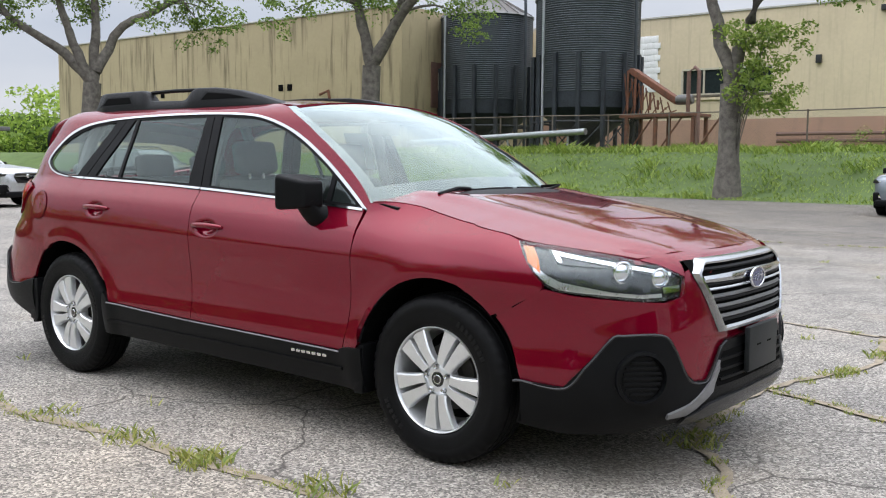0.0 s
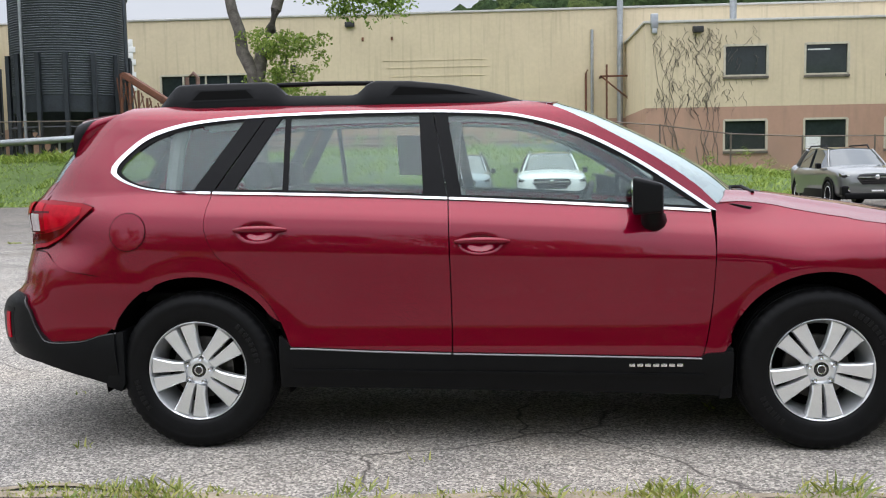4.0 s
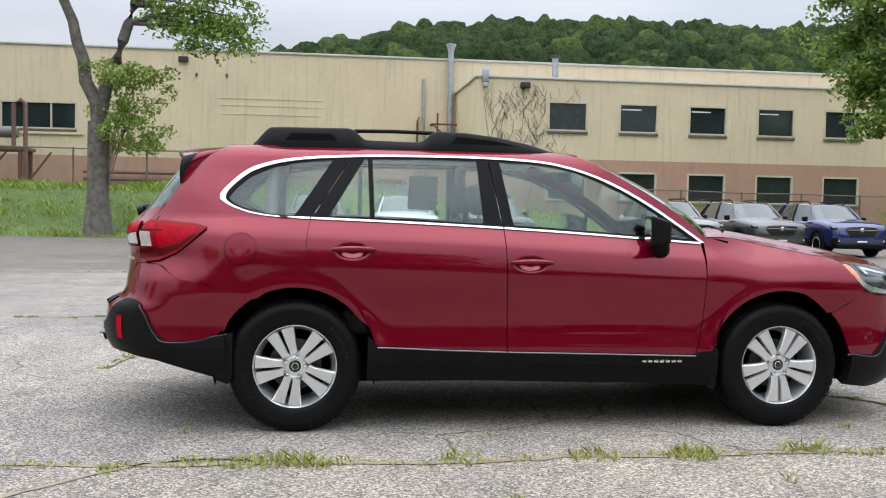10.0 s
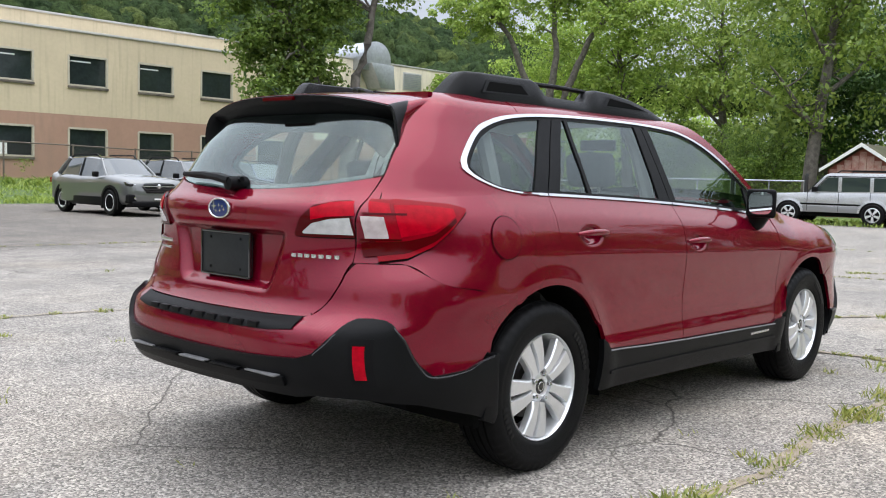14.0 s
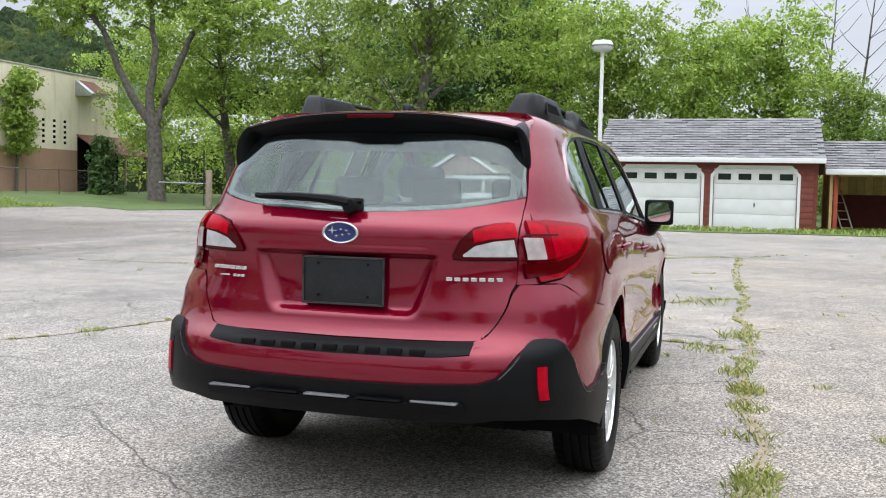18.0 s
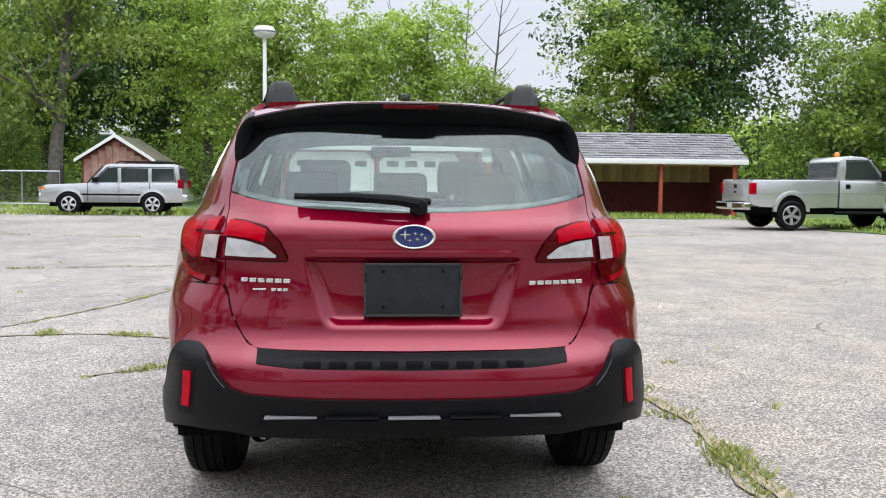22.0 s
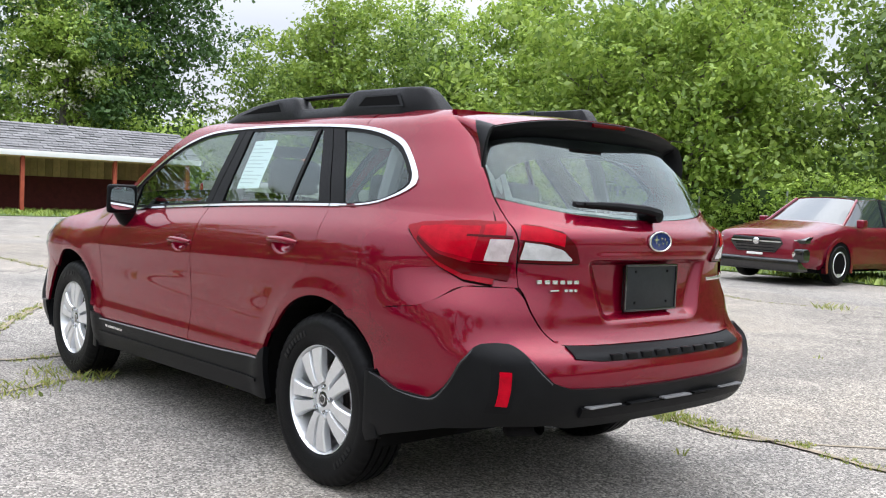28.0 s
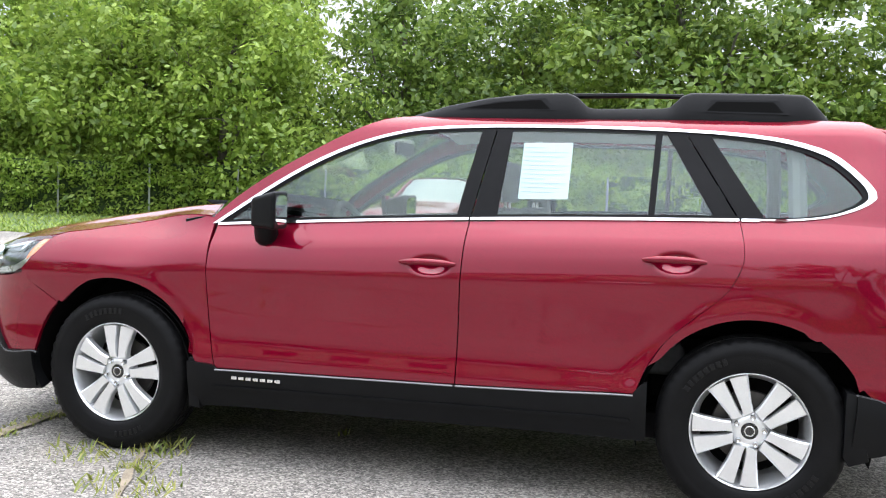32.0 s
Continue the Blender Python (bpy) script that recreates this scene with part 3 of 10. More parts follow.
# ---- ground ----
def fast_mesh(name, verts, quads, material, parent=None, label=""):
    """A mesh of quads from arrays."""
    verts, quads = np.asarray(verts, np.float32), np.asarray(quads, np.int32)
    me = bpy.data.meshes.new(name)
    me.vertices.add(len(verts))
    me.vertices.foreach_set("co", verts.ravel())
    me.loops.add(quads.size)
    me.loops.foreach_set("vertex_index", quads.ravel())
    me.polygons.add(len(quads))
    me.polygons.foreach_set("loop_start", np.arange(0, quads.size, 4, dtype=np.int32))
    me.update(calc_edges=True)
    me.materials.append(material)
    ob = new(name, me)
    if parent is not None:
        ob.parent = parent
    if label:
        ob["label"] = label
    return ob


def sheet(name, poly, z, material, label, category, step=1.2, wobble=0.25, rise=None, seed=0):
    """A flat patch of ground with an uneven outline, on top of the ground sheet."""
    rng = random.Random(seed)
    pts = curve_pts(poly + poly[:1], max(12, int(sum(math.dist(a, b) for a, b in zip(poly, poly[1:] + poly[:1])) / step)), False)[:-1]
    pts = [(p[0] + rng.uniform(-wobble, wobble), p[1] + rng.uniform(-wobble, wobble)) for p in pts]
    bm = bmesh.new()
    f = bm.faces.new([bm.verts.new((x, y, z)) for x, y in pts])
    if f.normal.z < 0:
        f.normal_flip()
    r = bmesh.ops.extrude_face_region(bm, geom=[f])
    for v in [g for g in r["geom"] if isinstance(g, bmesh.types.BMVert)]:
        v.co.z = -0.02
    bmesh.ops.recalc_face_normals(bm, faces=bm.faces[:])
    bmesh.ops.triangulate(bm, faces=bm.faces[:])
    return tagged(part(name, bm, material, smooth=False), label, category, kind="structure")


bm = bmesh.new()
bmesh.ops.create_grid(bm, x_segments=4, y_segments=4, size=1500)
tagged(part("ground", bm, ASPHALT), "pale old asphalt car park with cracks and exposed stone chips", "ground", kind="structure")
rng = random.Random(5)
# worn strip beyond the long joint beside the car
joint = lambda x: -1.50 + 0.035 * math.sin(x * 1.7) + 0.02 * math.sin(x * 4.3 + 1) - 0.012 * max(0, 0 - x)
edge = [(x, joint(x)) for x in np.linspace(-12, 14, 90)]
poly = edge + [(14, -9.5), (6, -10.4), (-2, -9.2), (-12, -10)]
bm = bmesh.new()
f = bm.faces.new([bm.verts.new((x, y, 0.005)) for x, y in reversed(poly)])
if f.normal.z < 0:
    f.normal_flip()
bmesh.ops.triangulate(bm, faces=bm.faces[:])
tagged(part("pavement", bm, CONCRETE, smooth=False), "dusty worn paving beside a grassy joint", "pavement", kind="structure")

# joints and cracks with soil, and the weeds that grow in them
cracks = [
    [(-12, -1.62), (-6, -1.60)] + [(x, joint(x)) for x in np.linspace(-3.5, 7, 40)] + [(10, -1.42), (14, -1.5)],
    [(2.3, -1.42), (2.55, -0.95), (2.35, -0.2), (2.08, 0.14), (2.0, 1.3), (2.3, 2.4), (2.1, 3.5)],
    [(-4.5, 4.4), (-2.1, 4.54), (-0.5, 4.4), (1.0, 3.74), (2.1, 3.45), (3.3, 2.92), (4.6, 2.5), (7, 2.1)],
    [(2.0, 1.32), (2.6, 1.07), (3.4, 0.7), (4.45, 0.13), (5.1, -0.32), (6.23, -1.39)],
    [(0.6, 1.9), (1.05, 1.31), (1.3, 0.66)],
]
far_cracks = [
    [(7.3, 9), (7.3, 7.66), (8.0, 5.2), (8.6, 2.4), (9.4, 0.1), (10.1, -1.4)],
    [(16.3, 16), (16.3, 13.3), (16.0, 7.4), (14.9, 2.5), (14.0, -1.0), (15.9, -3.1), (17.2, -7.9)],
    [(9.6, 1.65), (11.4, 0.3), (12.6, 0.2), (14.0, -1.0)],
    [(-2.8, 1.2), (-2.6, 2.1), (-2.3, 3.2), (-2.1, 4.5)],
    [(-14, 12), (-6, 11.2), (2, 11.6), (9, 10.8)],
    [(-1.4, -1.45), (-2.1, -1.55), (-3.5, -3.2), (-4.0, -5)],
    [(1.4, -8.8), (2.2, -8.5), (4, -8.9), (8, -8.2)],
]
blades_v, blades_q = [], []


def tuft(x, y, n, h, spread, out_v, out_q, g, z=0.0, wide=1.0):
    """n narrow grass blades leaning out from a spot."""
    for _ in range(n):
        a, r = g.uniform(0, 6.283), spread * math.sqrt(g.random())
        bx, by = x + r * math.cos(a), y + r * math.sin(a)
        hh, lean, w = h * g.uniform(0.5, 1.3), g.uniform(0.2, 1.5), (0.004 + 0.02 * h) * g.uniform(0.6, 1.2) * wide
        b = g.uniform(0, 6.283)
        dx, dy, px, py = math.cos(b), math.sin(b), -math.sin(b) * w, math.cos(b) * w
        k = len(out_v)
        out_v.extend(((bx - px, by - py, z - 0.005), (bx + px, by + py, z - 0.005), (bx + dx * lean * hh * 0.45 + px * 0.7, by + dy * lean * hh * 0.45 + py * 0.7, z + hh * 0.62), (bx + dx * lean * hh, by + dy * lean * hh, z + hh)))
        out_q.append((k, k + 1, k + 2, k + 3))


soil = []
for ci, line in enumerate(cracks + far_cracks):
    n = int(sum(math.dist(a, b) for a, b in zip(line, line[1:])) / 0.12) + 2
    pts = curve_pts(line, n)
    pts[1:-1] += np.array([(rng.uniform(-0.02, 0.02), rng.uniform(-0.02, 0.02)) for _ in range(len(pts) - 2)])
    w = 0.035 if ci in (0, 1, 3) else 0.022
    L, R = [], []
    for i, p in enumerate(pts):
        d = pts[min(i + 1, n)] - pts[max(i - 1, 0)]
        d = d / max(np.linalg.norm(d), 1e-6)
        ww = w * (0.45 + 0.9 * noise.noise(Vector((p[0] * 1.3, p[1] * 1.3, ci))) ** 2 + 0.5 * rng.random())
        L.append((p[0] - d[1] * ww, p[1] + d[0] * ww, 0.009))
        R.append((p[0] + d[1] * ww, p[1] - d[0] * ww, 0.009))
        dens = 0.5 + 0.9 * noise.noise(Vector((p[0] * 0.55 + 7, p[1] * 0.55, ci * 3.1)))
        near = math.hypot(p[0], p[1]) < 8
        if rng.random() < (max(0.75, dens) * 1.3 if ci == 0 else max(0.3, dens)):
            big = max(0.0, noise.noise(Vector((p[0] * 1.1, p[1] * 1.1, 9.0 + ci))))
            tuft(p[0] + rng.uniform(-w, w), p[1] + rng.uniform(-w, w), int(34 + 60 * big) if near else int(10 + 18 * big), 0.014 + 0.050 * big * big + 0.012 * rng.random(), 0.05 + 0.08 * big, blades_v, blades_q, rng, wide=1.0 if near else 1.8)
    m = len(pts)
    soil.append((L + R, [(i, i + m, i + m + 1, i + 1) for i in range(m - 1)]))
tagged(part("crack_soil", join_geo(*soil), SOIL, smooth=False), "brown soil filling the joints of the asphalt", "soil", kind="stuff")
for x, y, n, h, s in ((0.62, -1.5, 130, 0.085, 0.10), (0.1, -1.5, 60, 0.08, 0.10), (-0.55, -1.49, 50, 0.07, 0.1), (1.25, -1.42, 60, 0.09, 0.1), (2.2, -1.2, 80, 0.08, 0.14), (3.0, -1.45, 90, 0.10, 0.14), (1.2, -8.7, 60, 0.12, 0.2),
                      (1.45, 0.98, 90, 0.07, 0.16), (1.15, 0.84, 60, 0.08, 0.1), (1.0, 1.3, 90, 0.07, 0.18), (2.1, 0.1, 80, 0.07, 0.12), (4.9, -0.4, 60, 0.08, 0.14), (-2.6, 1.9, 60, 0.06, 0.2), (-1.8, 4.5, 50, 0.09, 0.15), (-1.5, -1.5, 50, 0.06, 0.12), (5.6, -1.0, 90, 0.1, 0.3)):
    tuft(x, y, n, h * 0.6, s * 1.3, blades_v, blades_q, rng)
for _ in range(70):
    tuft(rng.uniform(-6, 9), rng.uniform(-9, 9), rng.randint(4, 14), 0.035, 0.05, blades_v, blades_q, rng)
tagged(fast_mesh("crack_weeds", blades_v, blades_q, WEEDS), "tufts of yellow-green grass growing in the asphalt joints", "weeds", kind="stuff")

# lawns
sheet("lawn_south", [(-34, -14.5), (-8, -13.6), (2, -13.6), (10, -13.2), (14, -13.7), (21, -12.8), (27, -14.5), (60, -14), (60, -70), (-40, -70)], 0.03, LAWN, "rough mown grass in front of a hedge", "lawn", seed=2)
sheet("lawn_east", [(26.6, 3.4), (27.2, -4.2), (28.2, -12.6), (33, -14.2), (70, -14), (70, 12), (38, 12), (30.6, 13.4), (30.0, 9), (30.2, 5)], 0.025, LAWN, "grass round the garage and the sheds", "lawn", seed=3)
sheet("lawn_gate", [(32, 25.5), (37, 23.6), (60, 34), (75, 46), (60, 48), (40, 36)], 0.03, LAWN, "grass beside the drive", "lawn", seed=4)
sheet("lawn_drive", [(34, 13.8), (37.5, 13.3), (37.2, 20), (60, 30), (80, 30), (80, 12.4), (38, 12.6)], 0.03, LAWN, "grass behind the pipe gate", "lawn", seed=6)
gv, gq = [], []
for _ in range(5200):
    x, y = rng.uniform(-12, 27), -13.4 - 12 * rng.random() ** 1.6
    tuft(x, y, 3, 0.10, 0.15, gv, gq, rng, 0.03, 4)
for _ in range(2600):
    x, y = rng.uniform(27.5, 33), rng.uniform(-13.5, 13)
    if not (-4.2 < y < 3.6 and x > 29.9):
        tuft(x, y, 3, 0.13, 0.2, gv, gq, rng, 0.025, 4)
for _ in range(900):
    tuft(rng.uniform(33, 45), rng.uniform(12.8, 20), 3, 0.12, 0.2, gv, gq, rng, 0.03, 4)
tagged(fast_mesh("lawn_grass", gv, gq, GRASS), "short green lawn grass", "grass", kind="stuff")

# grassy bank before the factory
def bank_edge(x):
    return 28.3 + 0.5 * math.sin(x * 0.31) + 0.35 * noise.noise(Vector((x * 0.6, 2, 0))) + (3.2 * min(1, max(0, (x - 6) / 14)) if x > 6 else 0)


def bank_z(x, y):
    e = bank_edge(x)
    h = 1.75 - 1.25 * min(1, max(0, (x - 0) / 12))
    t = min(1, max(0, (y - e) / 7.0))
    return 0.02 + h * (t * t * (3 - 2 * t)) + 0.10 * noise.noise(Vector((x * 0.5, y * 0.5, 3))) * min(1, t * 3)


xs, vs = np.linspace(-90, 64, 155), np.linspace(0, 1, 22)
rows = [[(x, bank_edge(x) + (52.0 - bank_edge(x)) * v ** 1.5, bank_z(x, bank_edge(x) + (52.0 - bank_edge(x)) * v ** 1.5) - (0.03 if v == 0 else 0)) for x in xs] for v in vs]
tagged(part("bank", grid_geo(np.array(rows)), LAWN), "grass bank below the factory wall", "bank", kind="structure")
gv, gq = [], []
for _ in range(18000):
    x = rng.uniform(-36, 34)
    e = bank_edge(x)
    y = e + 10 * rng.random() ** 1.15
    clump = noise.noise(Vector((x * 0.55, y * 0.55, 5)))
    tall = 0.09 + 0.30 * max(0, clump) + (0.16 if y > e + 6 else 0)
    tuft(x, y, 3, tall, 0.22, gv, gq, rng, bank_z(x, y), 3.0)
tagged(fast_mesh("bank_grass", gv, gq, GRASS), "long uneven grass and weeds on the bank", "grass", kind="stuff")

# ---- the red estate car ----
WHEELBASE_HALF, AXLE_Z, ARCH_R = 1.3725, 0.352, 0.425
X_REAR, X_FRONT, L_REAR, L_FRONT = -1.6, 1.5, 1.5, 1.5
car_w = spl((-1.9, 0.885), (-1.6, 0.905), (-1.2, 0.908), (-0.6, 0.903), (0, 0.903), (0.7, 0.906), (1.2, 0.908), (1.5, 0.905), (1.8, 0.88))
side_in = spl((0.15, 0.10), (0.24, 0.045), (0.32, 0.020), (0.40, 0.006), (0.46, 0.004), (0.54, 0.014), (0.64, 0.017), (0.75, 0.009), (0.82, 0.002), (0.865, 0.0), (0.90, 0.006),
              (0.95, 0.018), (1.00, 0.037), (1.04, 0.064), (1.08, 0.092), (1.12, 0.108), (1.20, 0.136), (1.30, 0.172), (1.40, 0.210), (1.47, 0.238),
              (1.505, 0.258), (1.53, 0.285), (1.55, 0.325), (1.565, 0.38))
belt_z = spl((-2.0, 1.165), (-1.31, 1.15), (-0.24, 1.112), (0.5, 1.07), (0.92, 1.042), (1.6, 1.03))
rear_x = spl((0.2, 2.33), (0.30, 2.36), (0.40, 2.40), (0.48, 2.445), (0.56, 2.462), (0.62, 2.46), (0.665, 2.44), (0.69, 2.40), (0.72, 2.372), (0.80, 2.352),
             (0.92, 2.345), (1.0, 2.352), (1.06, 2.364), (1.10, 2.352), (1.14, 2.305), (1.20, 2.245), (1.30, 2.165), (1.40, 2.085), (1.50, 2.00), (1.56, 1.94))
rear_n = spl((0.2, 3.6), (0.6, 3.5), (0.75, 3.35), (0.9, 3.1), (1.1, 3.15), (1.3, 3.7), (1.56, 3.6))
front_x = spl((0.18, 2.20), (0.24, 2.30), (0.31, 2.375), (0.36, 2.385), (0.42, 2.378), (0.50, 2.378), (0.60, 2.380), (0.70, 2.372), (0.80, 2.357), (0.86, 2.335),
              (0.90, 2.295), (0.93, 2.24), (0.97, 2.12), (1.0, 1.98), (1.05, 1.75))
front_n = spl((0.2, 2.8), (0.4, 3.0), (0.6, 3.0), (0.75, 2.85), (0.95, 2.7), (1.05, 2.6))
_f = np.linspace(0, np.pi / 2, 1500)
_sx, _sy = np.sin(_f) ** (2 / 3.2), np.cos(_f) ** (2 / 3.2)
_arc = np.r_[0, np.cumsum(np.hypot(np.diff(_sx), np.diff(_sy)))]
_arc /= _arc[-1]


def side_y(x, z):
    """Half the car's width at a place along it and a height."""
    x, z = np.asarray(x, float), np.asarray(z, float)
    a, b = np.clip((z - 0.75) / 0.25, 0, 1), np.clip((z - 1.15) / 0.3, 0, 1)
    zz = z - (belt_z(x) - 1.085) * (a * a * (3 - 2 * a)) * (1 - b * b * (3 - 2 * b))
    y = car_w(x) - side_in(zz)
    s, h = np.clip((x - 0.93) / 0.34, 0, 1), np.clip((z - 0.80) / 0.28, 0, 1)
    y = y - 0.075 * (s * s * (3 - 2 * s)) * h * h
    for ax in (-WHEELBASE_HALF, WHEELBASE_HALF):
        r = np.hypot(x - ax, z - AXLE_Z)
        y = y + 0.012 * np.exp(-((r - 0.44) / 0.055) ** 2)
    return y


def rear_taper(s, z):
    """How the flanks draw in towards the tail above the bumper's shoulder."""
    ease = lambda q: np.clip(q, 0, 1) ** 2 * (3 - 2 * np.clip(q, 0, 1))
    return 1 - 0.066 * ease((z - 0.80) / 0.15) * (1 - 0.45 * ease((z - 1.08) / 0.34)) * ease(s / 0.75)


def body(u, z):
    """The body's outer skin: u is x along the sides and runs on round the ends to the middle of the front and the rear."""
    u, z = np.broadcast_arrays(np.asarray(u, float), np.asarray(z, float))
    shape = u.shape
    u, z = np.atleast_1d(u), np.atleast_1d(z)
    x, y = u.copy(), side_y(np.clip(u, X_REAR, X_FRONT), z)
    for sign, x0, length, xe, ne in ((-1, X_REAR, L_REAR, rear_x, rear_n), (1, X_FRONT, L_FRONT, front_x, front_n)):
        q = (u - x0) * sign / length
        on = q > 0
        if on.any():
            f = np.interp(np.clip(q[on], 0, 1), _arc, _f)
            n = ne(z[on])
            x[on] = x0 + sign * (xe(z[on]) - abs(x0)) * np.sin(f) ** (2 / n)
            y[on] = y[on] * np.maximum(np.cos(f), 0) ** (2 / n)
            if sign < 0:
                y[on] *= rear_taper(np.sin(f) ** (2 / n), z[on])
    return np.stack([x, y, z], -1).reshape(*shape, 3)


def at_x(x, z):
    """The skin coordinate (u, z) at a place along the car."""
    if X_REAR <= x <= X_FRONT:
        return (x, z)
    sign, x0, length, xe, ne = (-1, X_REAR, L_REAR, rear_x, rear_n) if x < 0 else (1, X_FRONT, L_FRONT, front_x, front_n)
    s = min(1.0, abs(x - x0) / (float(xe(z)) - abs(x0)))
    f = math.asin(s ** (float(ne(z)) / 2))
    return (x0 + sign * length * float(np.interp(f, _f, _arc)), z)


def at_y(y, z, end):
    """The skin coordinate (u, z) at a distance y from the middle, on the front (1) or the rear (-1)."""
    x0, length, ne = (X_REAR, L_REAR, rear_n) if end < 0 else (X_FRONT, L_FRONT, front_n)
    s = min(1.0, abs(y) / float(side_y(x0, z)))
    f = math.acos(s ** (float(ne(z)) / 2))
    if end < 0:
        n = float(ne(z))
        across = np.maximum(np.cos(_f), 0) ** (2 / n) * rear_taper(np.sin(_f) ** (2 / n), z)
        f = float(np.interp(s, across[::-1], _f[::-1]))
    return (x0 + end * length * float(np.interp(f, _f, _arc)), z)


U_R, U_F = X_REAR - L_REAR, X_FRONT + L_FRONT


def skin(g, side, off=0.0, gap=0.0, lip=0.0):
    """Geometry of a (u, z) grid on one side of the car (+1 left, -1 right)."""
    p = body(g[..., 0], g[..., 1])
    p[..., 1] *= side
    return grid_geo(p, off, gap, lip, flip=side > 0)


def skin_across(g, end, off=0.0, gap=0.0, lip=0.0, shape=None):
    """Geometry of a (u, z) half grid carried right across the front or the rear."""
    p = body(g[..., 0], g[..., 1])
    if shape is not None:
        p = shape(p)
    left, right = p.copy(), p.copy()
    right[..., 1] *= -1
    full = np.concatenate([left[:, ::-1], right[:, 1:]], 1) if end < 0 else np.concatenate([right, left[:, ::-1][:, 1:]], 1)
    return grid_geo(full, off, gap, lip)


def arc_pts(cx, a0, a1, n=14, r=ARCH_R, cz=AXLE_Z + 0.008):
    return [(cx + r * math.cos(radians(a)), cz + r * math.sin(radians(a))) for a in np.linspace(a0, a1, n)]


def door_skin(g, side, hx, hz):
    """A door's skin with the hollow behind its handle pressed in."""
    p = body(g[..., 0], g[..., 1])
    d = np.hypot((p[..., 0] - hx + 0.01) / 0.098, (p[..., 2] - hz + 0.006) / 0.046)
    a = np.clip((1.0 - d) / 0.75, 0, 1)
    p[..., 1] -= 0.024 * a * a * (3 - 2 * a)
    p[..., 1] *= side
    return grid_geo(p, 0, 0.0025, 0.02, flip=side > 0)


car = thing("estate_car", "deep red estate car with black cladding, parked on cracked asphalt", "car")

sill_top = [(-0.94, 0.468), (-0.6, 0.452), (-0.22, 0.440), (0.3, 0.430), (0.86, 0.418)]
belt = lambda a, b, n=5: [(x, float(belt_z(x))) for x in np.linspace(a, b, n)]
seam_b = [(-0.22, 0.440), (-0.222, 0.62), (-0.228, 0.9), (-0.236, float(belt_z(-0.236)))]
seam_front = [(0.86, 0.418), (0.885, 0.52), (0.905, 0.66), (0.915, 0.87), (0.912, float(belt_z(0.912)) + 0.006)]
seam_rear = [(-0.94, 0.468), (-0.985, 0.58), (-1.05, 0.68), (-1.15, 0.775), (-1.26, 0.875), (-1.315, 0.98), (-1.318, 1.06), (-1.30, float(belt_z(-1.30)))]
chrome_out = [(-1.36, 1.150), (-1.50, 1.156), (-1.63, 1.175), (-1.75, 1.208), (-1.826, 1.243), (-1.838, 1.270), (-1.788, 1.324), (-1.67, 1.403), (-1.51, 1.460),
              (-1.32, 1.489), (-1.05, 1.505), (-0.68, 1.513), (-0.30, 1.511), (-0.02, 1.498), (0.13, 1.475), (0.29, 1.430), (0.45, 1.362), (0.62, 1.266), (0.78, 1.158), (0.935, 1.044)]
chrome_in = [(-1.36, 1.164), (-1.50, 1.170), (-1.62, 1.188), (-1.71, 1.216), (-1.766, 1.246), (-1.770, 1.264), (-1.733, 1.304), (-1.63, 1.376), (-1.49, 1.434),
             (-1.31, 1.466), (-1.05, 1.484), (-0.68, 1.492), (-0.30, 1.490), (-0.03, 1.477), (0.115, 1.455), (0.27, 1.411), (0.425, 1.344), (0.59, 1.252), (0.74, 1.152), (0.875, 1.058)]

